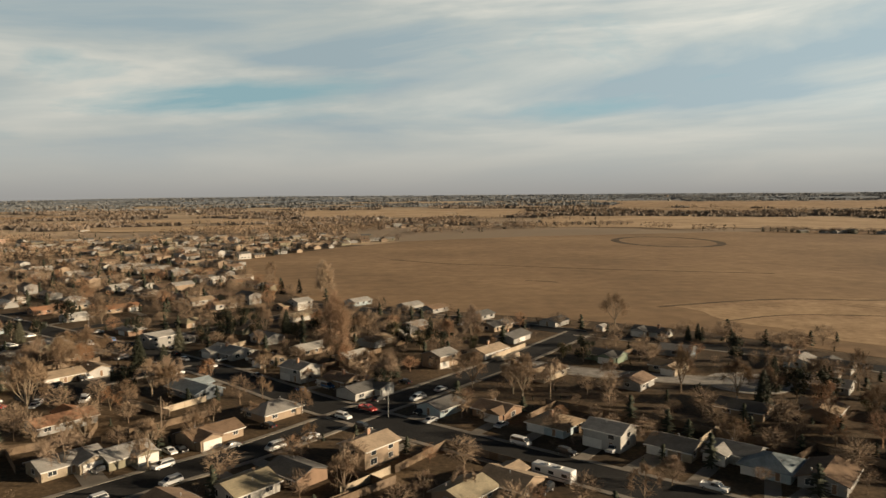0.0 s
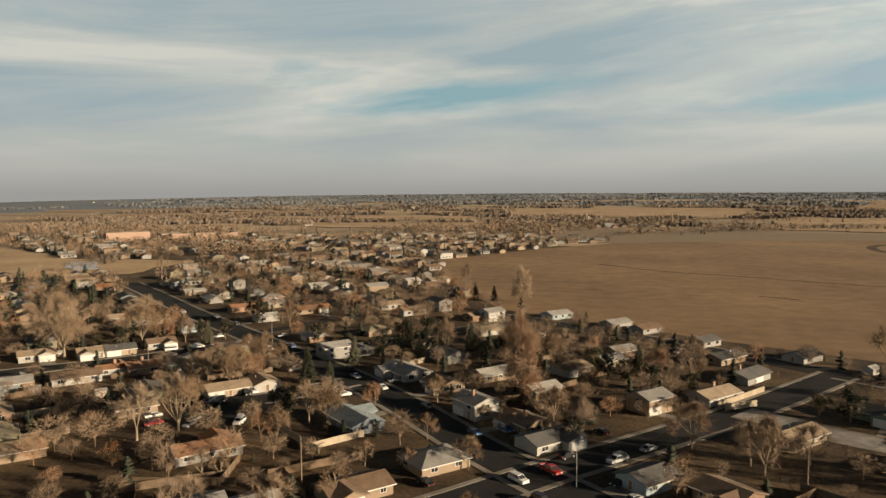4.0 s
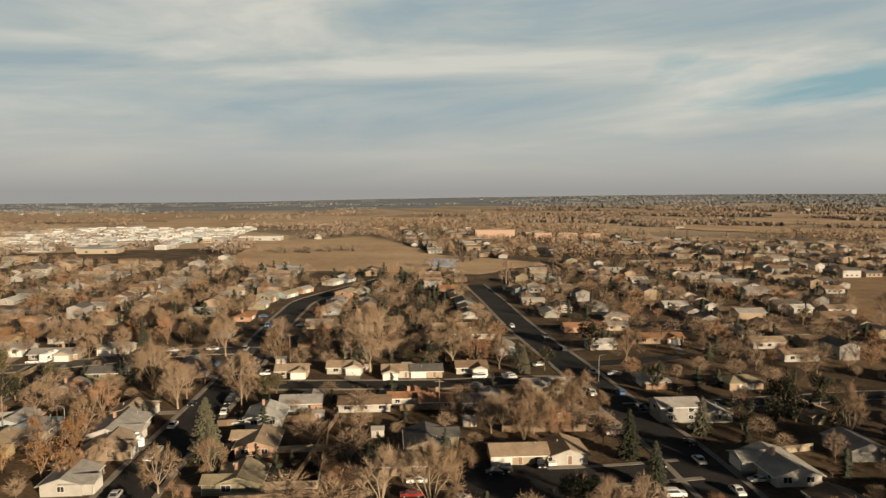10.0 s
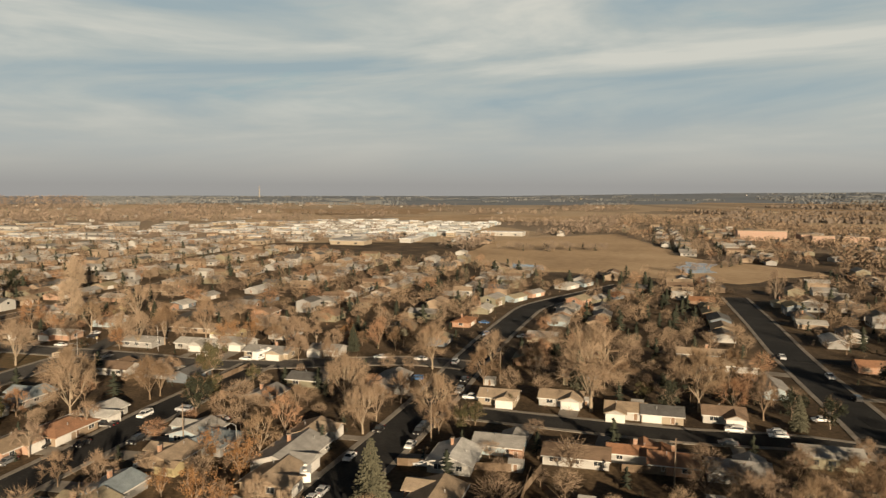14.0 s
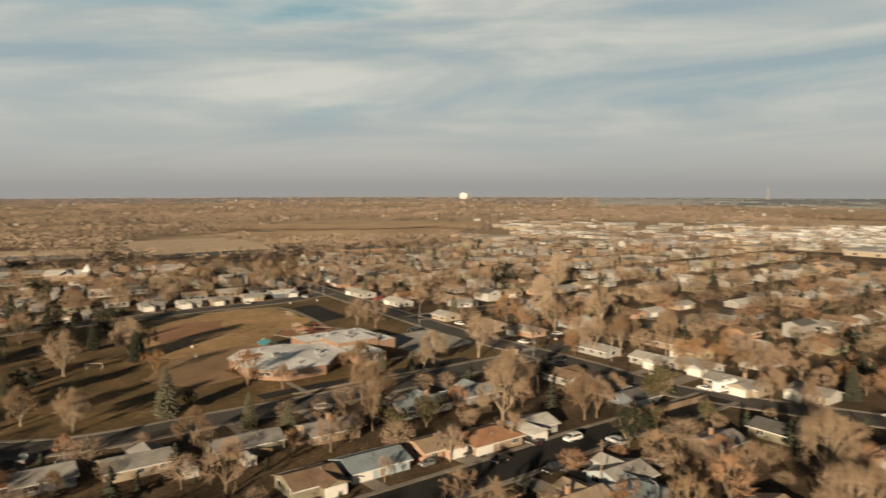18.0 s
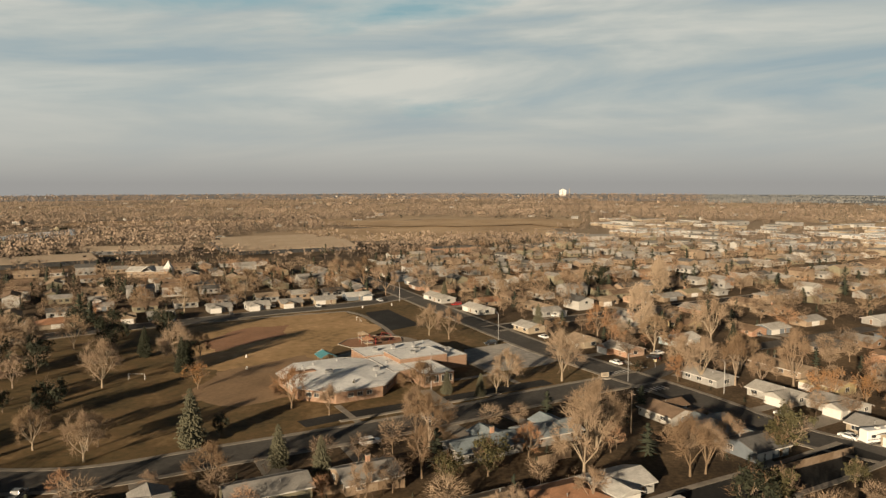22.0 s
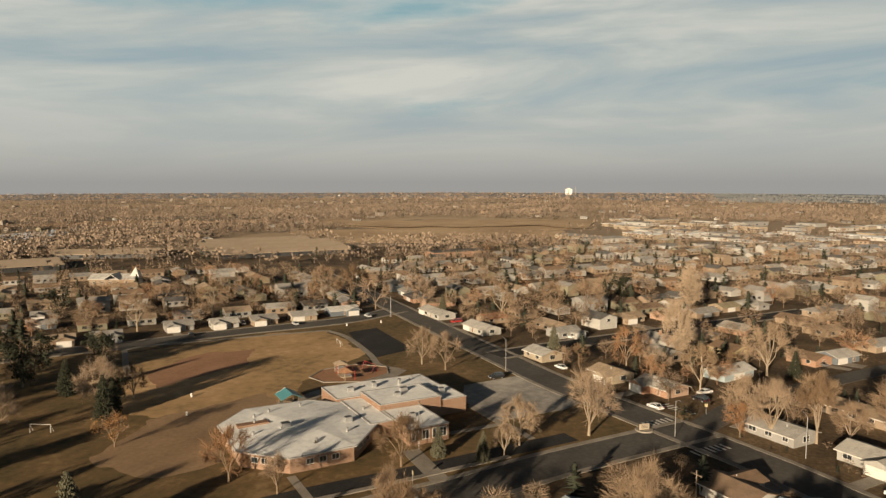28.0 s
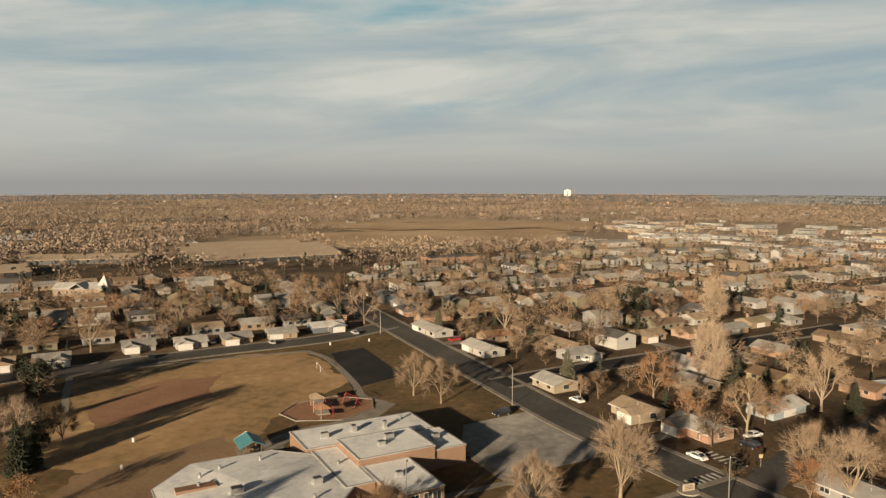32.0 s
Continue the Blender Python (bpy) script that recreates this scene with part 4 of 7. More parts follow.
def car(kind, colour, x, y, deg):
    c = car_meshes(kind)
    if colour not in c["made"]:
        c["made"][colour] = (c["body"].done("body", M["car_" + colour]), c["roof"].done("cabin_roof", M["car_" + colour]))
    bm, rm = c["made"][colour]
    word = dict(suv="sport utility car", pickup="pickup truck", van="van", sedan="sedan car")[kind]
    root = put(kind if kind in ("van", "pickup") else "car", None, None, at(x, y, deg, 0.06), f"parked {colour} {word} standing on the road or drive", category="car", group="parked cars")
    put("body", bm, root)
    put("window_glass", c["glass"], root)
    put("cabin_roof", rm, root)
    for sx in (c["L"][0] + 0.85, c["L"][1] - 0.9):
        for s in (-1, 1):
            put("wheel", c["wheel"], root, at(sx, s * (c["hw"] - 0.1), 0, 0.34))
    for s in (-1, 1) if path_gap(x, y) < 190 else ():
        put("headlight", c["head"], root, at(c["L"][0] + 0.02, s * 0.6, 0, 0.72))
        put("tail_light", c["tail"], root, at(c["L"][1] - 0.01, s * 0.7, 0, 0.78))
    CARS.append((x, y, 3))
    return root


def caravan(x, y, deg, L=8.0, h=3.0):
    root = put("motor_home", None, None, at(x, y, deg, 0.06), "long white camper parked beside a house", category="camper")
    put("body", Build().box(-L / 2, -1.2, 0.5, L / 2, 1.2, h, 0, 0.2).done("body", M["car_white"]), root)
    put("stripe", Build().box(-L / 2 + 0.2, -1.215, 1.1, L / 2 - 0.2, 1.215, 1.3).done("stripe", M["car_grey"]), root, label="grey side stripe")
    for k in range(3):
        for s in (-1, 1):
            put("window", window_mesh(1.3, 0.7)[1], root, at(-L / 3 + k * L / 3, s * 1.2, 0 if s < 0 else 180, 1.9))
    for k in range(2):
        put("roof_unit", Build().box(-0.5, -0.4, 0, 0.5, 0.4, 0.3, 0, 0.08).done("roof_unit", M["trim"]), root, at(-1.5 + 3 * k, 0, 0, h))
    for sx in (-L / 2 + 1.4, L / 2 - 1.6):
        for s in (-1, 1):
            put("wheel", car_meshes("van")["wheel"], root, at(sx, s * 1.1, 0, 0.36))
    CARS.append((x, y, 5))


# ---- fences, poles ----
def fence(x0, y0, x1, y1, mat="wood", h=1.8, label="weathered wooden board fence"):
    d = Vector((x1 - x0, y1 - y0, 0))
    n = max(1, round(d.length / 2.4))
    deg = math.degrees(math.atan2(d.y, d.x))
    root = put("fence", None, None, at(x0, y0, deg), label, category="fence")
    key = ("fence", mat, h)
    if key not in WIN:
        p = Build()
        xs = [2.4 * i / 16 for i in range(17)]
        front = []
        for i in range(16):
            front += [(xs[i] + 0.008, -0.03), (xs[i + 1] - 0.008, -0.03), (xs[i + 1], -0.01)] if i < 15 else [(xs[i] + 0.008, -0.03), (2.4, -0.03)]
        p.prism([(0, 0.02)] + front + [(2.4, 0.02)], 0.05, h)
        WIN[key] = (p.done("panel", M[mat]), Build().box(-0.05, -0.02, -0.3, 0.05, 0.09, h + 0.05).done("post", M[mat]))
    panel, post = WIN[key]
    s = d.length / n / 2.4
    for i in range(n + 1):
        put("post", post, root, Matrix.Translation((i * s * 2.4, 0, 0)))
        if i < n:
            put("panel", panel, root, Matrix.Translation((i * s * 2.4, 0, 0)) @ Matrix.Diagonal((s, 1, 1, 1)))


def light_pole(x, y, deg, h=9.0, arm=2.0):
    root = put("street_lamp", None, None, at(x, y, deg), "grey metal street lamp with a curved arm", category="street lamp", group="street lamps")
    put("pole", Build().tube((0, 0, -0.2), (0, 0, h), 0.11, 0.07, 8).done("pole", M["metal"]), root)
    put("arm", Build().tube((0, 0, h - 0.1), (arm * 0.5, 0, h + 0.4), 0.05, 0.05, 6).tube((arm * 0.5, 0, h + 0.4), (arm, 0, h + 0.45), 0.05, 0.05, 6).done("arm", M["metal"]), root)
    put("lamp_head", Build().box(arm - 0.1, -0.14, h + 0.36, arm + 0.6, 0.14, h + 0.52, 0, 0.05).done("lamp_head", M["dark_metal"]), root)
    WOODS.append((x, y, 1))


def utility_pole(x, y, deg, h=10.5):
    root = put("utility_pole", None, None, at(x, y, deg), "brown wooden utility pole with crossarm", category="utility pole", group="utility poles")
    put("pole", Build().tube((0, 0, -0.3), (0, 0, h), 0.17, 0.11, 8).done("pole", M["pole_wood"]), root)
    put("crossarm", Build().box(-1.2, -0.06, h - 0.8, 1.2, 0.06, h - 0.66).done("crossarm", M["pole_wood"]), root)
    for k in (-1.05, -0.4, 0.4, 1.05):
        put("insulator", Build().tube((k, 0, h - 0.66), (k, 0, h - 0.45), 0.05, 0.04, 6).done("insulator", M["dark_metal"]), root)
    WOODS.append((x, y, 1))


def driveway(x0, y0, x1, y1, w=5.0):
    d = Vector((x1 - x0, y1 - y0, 0)).normalized()
    nx, ny = -d.y * w / 2, d.x * w / 2
    sheet("pavement", [(x0 + nx, y0 + ny), (x0 - nx, y0 - ny), (x1 - nx, y1 - ny), (x1 + nx, y1 + ny)], "concrete", 0.045, "pale concrete driveway", "driveway")


# ---- placed houses, trees and vehicles ----
# houses seen first
house(-99.9, 184.6, 50.3, 15.1, 8.2, 1, "white", "rust")
house(-124.9, 231.2, 50.3, 12.9, 8.2, 1, "cream", "tan")
house(-113.4, 237.3, 140.3, 10.5, 8.2, 1, "white", "tan")
house(-72.9, 159.9, 50.3, 10.5, 8.2, 1, "olive", "grey")
house(-57.7, 173.7, 50.3, 13.7, 8.2, 1, "tan", "brown")
house(-46.6, 192.9, 50.3, 12.3, 9.5, 1, "white", "grey", hip=True)
house(-16.9, 159.0, 50.3, 11.6, 8, 2, "white", "tan")
house(-40.2, 141.1, 50.3, 10.5, 9, 1, "white", "khaki")
house(-51.6, 132.1, 140.3, 10.5, 8.2, 1, "tan", "brown")
house(-83.5, 155.2, 50.3, 13.4, 8.2, 1, "cream", "grey")
house(-31.4, 148.7, 140.3, 10.5, 8.2, 1, "brown", "dark")
house(-75.3, 214.3, 140.3, 16.0, 9, 1, "white", "blue")
house(-47.5, 231.3, 140.3, 11.2, 8.2, 2, "white", "grey")
house(-79.6, 266.2, 140.3, 15.8, 10, 1, "white", "pale")
house(-118.5, 288.6, 50.3, 12.2, 8.2, 2, "grey", "grey")
house(-1.3, 248.7, 50.3, 10.5, 8.2, 2, "white", "grey")
house(-27.9, 285.4, 50.3, 12.2, 8.2, 1, "white", "tan")
house(-16.1, 300.1, 50.3, 10.5, 8.2, 1, "white", "grey")
house(-12.8, 316.3, 50.3, 10.8, 8.2, 1, "white", "grey")
house(28.1, 179.1, 140.3, 10.5, 10, 1, "paleblue", "tan", hip=True)
house(39.3, 167.8, 140.3, 10.5, 8.2, 2, "white", "grey")
house(53.3, 162.2, 140.3, 10.5, 9, 1, "white", "dark")
house(65.5, 158.2, 140.3, 10.5, 8.2, 1, "white", "grey")
house(70.1, 150.4, 50.3, 10.5, 10, 1, "paleblue", "blue", hip=True)
house(78.9, 144.2, 50.3, 12.2, 9, 1, "grey", "brown")
house(80.8, 190.7, 140.3, 12.4, 9, 1, "tan", "dark")
house(101.1, 188.0, 50.3, 11.2, 8.2, 1, "white", "tan")
house(115.4, 214.4, 140.3, 13.9, 8.2, 1, "grey", "grey")
house(86.6, 292.0, 140.3, 14.6, 8.2, 1, "white", "dark")
house(58.1, 255.8, 140.3, 13.4, 8.2, 1, "green", "dark")
house(52.8, 310.5, 50.3, 12.1, 8.2, 1, "white", "dark")
house(38.5, 239.5, 50.3, 13.9, 8.2, 1, "cream", "tan")
house(18.6, 260.1, 50.3, 14.5, 8.2, 1, "white", "tan")
house(60.0, 222.5, 50.3, 10.5, 8.2, 1, "white", "brown")
house(118.3, 263.2, 140.3, 10.5, 8.2, 1, "white", "dark")
house(122.5, 244.2, 50.3, 10.5, 8.2, 1, "white", "grey")
house(-0.9, 195.2, 50.3, 10.5, 8.2, 1, "paleblue", "dark")
house(13.4, 142.6, 140.3, 10.5, 9, 1, "tan", "tan")
house(3.9, 137.3, 50.3, 10.5, 8.2, 1, "tan", "khaki")
house(-81.3, 375.3, 50.3, 13.1, 8.2, 1, "white", "tan")
house(-70.5, 380.9, 50.3, 10.5, 8.2, 2, "white", "grey")
house(-151.8, 479.4, 50.3, 10.5, 8.2, 2, "white", "white")
house(-49.0, 383.8, 50.3, 12.6, 8.2, 1, "white", "grey")
house(-22.0, 362.6, 50.3, 12.1, 8.2, 1, "grey", "grey")
house(-6.3, 358.0, 50.3, 12.1, 8.2, 1, "grey", "brown")
house(8.2, 343.2, 50.3, 10.5, 8.2, 1, "grey", "dark")
house(25.9, 319.6, 50.3, 13.9, 8.2, 1, "tan", "dark")
house(-31.8, 224.4, 140.3, 10.5, 8.2, 1, "tan", "brown")
house(-51.0, 270.9, 50.3, 12.9, 8.2, 1, "white", "pale")
house(-20.0, 208.2, 50.3, 14.6, 8.2, 1, "white", "dark")
house(14.3, 191.2, 140.3, 10.5, 8.2, 1, "brown", "brown")
house(76.2, 234.1, 140.3, 10.5, 8.2, 1, "cream", "tan")
house(137.0, 243.2, 140.3, 10.5, 8.2, 1, "grey", "dark")
# houses between the two long streets
house(-189.6, 204.1, 140.3, 11.8, 9.5, 1, "white", "white")
house(-172.2, 191.8, 140.3, 12.4, 9, 1, "salmon", "tan")
house(-155.3, 178.1, 140.3, 10.5, 9, 1, "white", "khaki")
house(-141.6, 172.3, 50.3, 10.5, 8.2, 1, "tan", "tan")
house(-144.9, 221.2, 140.3, 13.3, 10, 1, "white", "dark")
house(-138.9, 207.9, 50.3, 10.5, 8.2, 1, "tan", "tan")
house(-193.4, 217.6, 50.3, 11.4, 8.2, 1, "paleblue", "grey")
house(-180.3, 230.1, 50.3, 14.4, 8.2, 1, "white", "brown")
house(-167.8, 246.7, 50.3, 10.5, 8.2, 1, "brick", "rust")
house(-175.9, 241.9, 50.3, 10.5, 6, 1, "white", "rust")
house(-158.6, 255.9, 50.3, 12.5, 8.2, 1, "white", "grey")
house(-226.8, 235.8, 50.3, 10.5, 8.2, 1, "white", "tan")
house(-218.6, 251.6, 50.3, 12.0, 8.2, 1, "white", "tan")
house(-202.1, 261.1, 50.3, 10.5, 8.2, 1, "white", "tan")
house(-195.6, 267.9, 50.3, 10.5, 8.2, 1, "cream", "dark")
house(-188.7, 282.4, 50.3, 10.5, 8.2, 1, "white", "brown")
house(-136.9, 264.6, 50.3, 10.5, 8.2, 1, "tan", "tan")
house(-227.7, 324.1, 50.3, 18.0, 8.2, 1, "white", "tan")
house(-112.5, 299.0, 140.3, 10.5, 8.2, 1, "white", "pale")
house(-62.9, 254.1, 140.3, 10.5, 9, 1, "tan", "brown")
house(-242.8, 328.3, 50.3, 18.6, 8.2, 1, "white", "tan")
house(-204.1, 371.0, 50.3, 19.0, 8.2, 1, "brick", "rust")
house(-169.0, 372.9, 50.3, 19.0, 8.2, 1, "tan", "rust")
house(-195.4, 393.2, 50.3, 10.5, 8.2, 1, "cream", "grey")
house(-178.7, 346.0, 50.3, 10.5, 8.2, 1, "white", "white")
# houses beyond the long street
house(-266.6, 190.8, 50.3, 12.1, 8.2, 1, "white", "dark")
house(-255.0, 175.2, 140.3, 10.7, 8, 1, "tan", "grey")
house(-206.6, 171.6, 140.3, 17.4, 11, 1, "white", "grey")
house(-194.8, 165.3, 140.3, 11.9, 9, 1, "tan", "tan")
house(-218.6, 179.1, 140.3, 11.0, 8.2, 1, "white", "tan")
house(-254.1, 212.2, 140.3, 19.0, 8.2, 1, "white", "grey")
house(-222.0, 156.6, 140.3, 10.7, 10, 1, "grey", "blue", hip=True)
house(-194.2, 129.8, 140.3, 10.5, 8.2, 1, "tan", "khaki")
house(-201.4, 134.3, 140.3, 12.2, 8.2, 1, "grey", "blue")
house(-215.5, 146.7, 140.3, 10.5, 8.2, 1, "tan", "tan")
house(-303.6, 206.6, 50.3, 11.2, 8.2, 1, "white", "grey")
house(-179.4, 152.6, 140.3, 10.5, 8.2, 1, "white", "grey")
# houses by the school
house(-211.6, 54.2, 140.3, 13.4, 8.2, 1, "cream", "grey")
house(-228.2, 70.5, 140.3, 15.6, 8.2, 1, "white", "grey")
house(-200.4, 40.8, 140.3, 11.4, 8.2, 1, "slate", "grey")
house(-194.7, 21.9, 140.3, 10.5, 8.2, 1, "tan", "rust")
house(-194.0, 33.3, 140.3, 10.5, 8.2, 1, "white", "rust")
house(-241.5, 84.8, 140.3, 11.7, 9, 1, "white", "grey")
house(-212.4, 93.4, 140.3, 10.5, 9, 1, "white", "brown")
house(-224.2, 102.3, 140.3, 13.8, 9, 1, "paleblue", "blue")
house(-237.2, 112.7, 140.3, 10.5, 8.2, 1, "salmon", "tan")
house(-244.1, 125.2, 140.3, 13.6, 9.5, 1, "tan", "rust", hip=True)
house(-253.2, 134.7, 140.3, 11.8, 8.2, 1, "white", "white")
house(-265.5, 101.1, 140.3, 16.0, 8.2, 1, "grey", "blue")
house(-279.5, 112.1, 140.3, 14.2, 8.2, 1, "grey", "blue")
house(-305.1, 136.8, 50.3, 11.2, 8.2, 1, "white", "brown")
house(-296.4, 148.6, 50.3, 12.5, 8.2, 1, "grey", "blue")
house(-287.4, 157.6, 140.3, 10.6, 9, 1, "slate", "dark")
house(-328.5, 178.0, 50.3, 12.0, 9, 1, "white", "grey")
house(-303.7, 186.1, 50.3, 17.4, 8.2, 1, "cream", "grey")
house(-230.0, 153.9, 140.3, 10.5, 9, 1, "white", "pale")
house(-372.6, 116.5, 50.3, 12.1, 8.2, 1, "brick", "pale")
house(-380.6, 101.2, 50.3, 10.5, 8.2, 1, "white", "tan")
house(-345.4, 145.6, 50.3, 13.0, 8.2, 1, "white", "grey")
house(-412.1, 113.3, 50.3, 10.6, 8.2, 1, "white", "pale")
house(-388.3, -70.8, 140.3, 10.5, 8.2, 1, "grey", "grey")
house(-399.5, -57.6, 140.3, 10.5, 8.2, 1, "white", "pale")
house(-411.0, -46.5, 140.3, 10.5, 8.2, 1, "tan", "grey")
house(-424.4, -35.5, 140.3, 10.5, 8.2, 1, "cream", "grey")
house(-442.1, -26.7, 140.3, 13.0, 8.2, 1, "white", "white")
house(-400.2, 67.5, 50.3, 10.5, 8.2, 1, "white", "pale")
house(-446.8, 66.1, 50.3, 10.5, 8.2, 1, "tan", "tan")
house(-430.9, 78.6, 140.3, 10.5, 8.2, 1, "grey", "grey")
house(-427.4, 40.2, 50.3, 15.3, 8.2, 1, "white", "pale")
house(-451.0, 40.0, 140.3, 10.5, 8.2, 1, "tan", "rust")
house(-445.9, 13.4, 50.3, 19.0, 8.2, 1, "white", "pale")
house(-432.1, -184.7, 140.3, 11.2, 8.2, 1, "tan", "tan")
house(-369.0, -123.2, 140.3, 10.5, 8.2, 1, "white", "grey")
house(-349.2, -92.3, 140.3, 13.6, 8.2, 1, "tan", "tan")
house(-360.3, -78.4, 140.3, 10.5, 8.2, 1, "white", "grey")
house(-383.1, -138.7, 140.3, 10.5, 8.2, 1, "grey", "grey")
house(-428.1, 133.6, 50.3, 10.5, 8.2, 1, "yellow", "brown")
house(-424.5, 157.6, 50.3, 10.5, 8.2, 1, "brick", "brown")
house(-431.1, 166.3, 140.3, 11.5, 8.2, 1, "white", "pale")
house(-474.4, 92.3, 140.3, 12.6, 8.2, 1, "tan", "tan")
house(-475.9, 168.0, 140.3, 10.5, 8.2, 1, "tan", "tan")
house(-333.5, 164.0, 50.3, 13.9, 8.2, 1, "white", "pale")
house(-348.0, 178.1, 50.3, 10.5, 8.2, 1, "yellow", "tan")
house(-365.9, 166.9, 50.3, 18.3, 8.2, 1, "tan", "tan")
house(-389.4, 200.9, 140.3, 10.5, 8.2, 1, "brick", "brown")
house(-470.1, 211.8, 140.3, 19.0, 8.2, 1, "white", "white")
# trees
tree("giant", -38.7, 255.8, 23.4)
tree("poplar", -71.7, 433.6, 18.8)
tree("tall", -115.8, 482.8, 14.4)
tree("pale", 76.6, 319.4, 14.2)
tree("pale", 23.0, 207.4, 12.1)
tree("tall", 70.8, 212.1, 13.5)
tree("broad", -82.4, 151.4, 9.4)
tree("pale", -65.8, 148.0, 10.4)
tree("small", -59.6, 168.3, 7.3)
tree("broad", -82.2, 212.1, 8.8)
tree("small", -32.5, 167.6, 5.4)
tree("broad", 6.7, 244.2, 5.2)
tree("spruce", -99.9, 241.4, 10.9)
tree("pine", -99.5, 218.9, 7.3)
tree("pine", 102.6, 251.0, 9.0)
tree("spruce", 97.9, 287.5, 6.4)
tree("spruce", 103.6, 290.7, 6.9)
tree("spruce", 99.2, 213.1, 10.9)
tree("pine", -178.3, 339.1, 11.3)
tree("broad", 38.1, 138.1, 7.2)
tree("broad", 67.6, 164.3, 7.0)
tree("pine", -181.5, 299.5, 8.1)
tree("broad", -119.1, 205.6, 10.7)
tree("broad", -128.6, 258.9, 10.3)
tree("pine", -94.7, 310.7, 11.1)
tree("pine", -92.9, 330.9, 9.2)
tree("broad", -16.6, 217.7, 9.5)
tree("rust", -37.9, 164.7, 4.0)
tree("broad", 113.2, 213.9, 8.5)
tree("tall", 124.9, 213.6, 11.9)
tree("broad", 52.0, 222.2, 7.1)
tree("broad", 33.4, 216.3, 8.6)
tree("tall", -24.3, 242.9, 5.8)
tree("tall", 130.0, 250.1, 7.0)
tree("broad", 108.4, 177.4, 9.9)
tree("rust", 92.0, 165.6, 6.6)
tree("small", -39.4, 145.1, 3.5)
tree("small", -4.2, 138.9, 5.0)
tree("spruce", -97.6, 435.1, 8.6)
tree("spruce", -87.2, 434.5, 9.2)
tree("spruce", -108.1, 435.7, 7.9)
tree("spruce", -31.2, 377.5, 6.0)
tree("broad", 3.6, 138.8, 5.6)
tree("broad", -19.9, 139.2, 7.9)
tree("small", 46.5, 143.5, 5.8)
tree("pale", -208.3, 254.3, 22.0)
tree("pale", -122.2, 188.5, 13.2)
tree("pale", -114.6, 194.3, 15.0)
tree("oak", -115.9, 172.8, 5.7)
tree("pale", -87.4, 212.2, 10.9)
tree("broad", -84.4, 218.8, 10.2)
tree("broad", -89.7, 199.7, 8.0)
tree("spruce", -101.7, 245.8, 12.3)
tree("blue", -103.3, 278.2, 10.1)
tree("pine", -97.5, 288.8, 8.0)
tree("pine", -91.9, 295.2, 8.2)
tree("pine", -90.1, 305.3, 7.4)
tree("pine", -95.9, 215.8, 8.5)
tree("broad", 5.2, 220.9, 10.8)
tree("pale", 20.7, 212.0, 9.9)
tree("broad", -52.7, 215.7, 6.4)
tree("rust", -74.7, 227.9, 7.2)
tree("pale", -61.3, 237.6, 7.4)
tree("broad", -45.6, 215.0, 5.3)
tree("rust", -93.5, 198.4, 6.7)
tree("small", -61.5, 188.6, 5.3)
tree("small", -51.6, 189.1, 4.6)
tree("pine", -16.9, 213.9, 7.5)
tree("broad", -25.4, 230.1, 9.0)
tree("tall", 18.3, 269.1, 6.2)
tree("tall", 13.5, 285.0, 6.7)
tree("broad", -127.7, 237.0, 10.3)
tree("rust", -124.7, 244.6, 8.8)
tree("broad", -37.0, 197.2, 7.1)
tree("pale", -88.3, 173.3, 5.7)
tree("pale", -92.1, 172.0, 6.3)
tree("rust", -34.3, 245.8, 7.6)
tree("pale", -161.5, 174.3, 8.7)
tree("pale", -162.3, 158.3, 9.5)
tree("pale", -222.9, 208.7, 13.0)
tree("pale", -215.6, 191.8, 11.6)
tree("pale", -133.0, 247.3, 10.7)
tree("broad", -139.6, 243.2, 9.2)
tree("oak", -200.2, 159.1, 8.7)
tree("broad", -243.6, 239.6, 10.6)
tree("tall", -321.8, 455.0, 16.7)
tree("broad", -233.6, 178.3, 8.9)
tree("broad", -141.9, 269.7, 7.7)
tree("broad", -136.1, 282.6, 8.8)
tree("oak", -182.6, 151.8, 7.3)
tree("broad", -218.9, 217.9, 6.3)
tree("juniper", -211.2, 220.1, 6.2)
tree("pale", -196.2, 281.3, 16.4)
tree("pine", -258.2, 282.3, 5.9)
tree("pine", -262.8, 278.5, 5.9)
tree("broad", -210.4, 307.3, 11.4)
tree("blue", -174.5, 293.7, 9.5)
tree("pine", -171.7, 301.6, 8.2)
tree("small", -140.6, 183.0, 3.0)
tree("rust", -153.8, 164.7, 4.0)
tree("rust", -158.3, 164.5, 3.5)
tree("pale", -278.3, 124.0, 14.3)
tree("oak", -212.6, 154.7, 7.6)
tree("oak", -206.8, 161.8, 6.9)
tree("juniper", -260.8, 157.3, 8.2)
tree("rust", -224.0, 173.8, 9.5)
tree("pale", -211.5, 165.4, 9.7)
tree("oak", -189.5, 149.0, 8.3)
tree("broad", -205.6, 132.3, 7.7)
tree("pale", -241.3, 194.5, 13.7)
tree("broad", -209.2, 208.6, 7.4)
tree("juniper", -208.9, 215.1, 5.9)
tree("broad", -224.6, 197.8, 9.3)
tree("juniper", -216.8, 232.8, 3.6)
tree("juniper", -277.2, 173.2, 5.5)
tree("broad", -267.7, 150.4, 10.0)
tree("broad", -150.4, 290.7, 5.6)
tree("broad", -151.2, 265.4, 6.5)
tree("broad", -140.7, 239.8, 9.1)
tree("broad", -134.3, 251.9, 9.1)
tree("broad", -128.0, 269.6, 7.0)
tree("broad", -161.4, 328.9, 11.3)
tree("broad", -212.2, 123.0, 7.1)
tree("pale", -182.7, 160.9, 6.8)
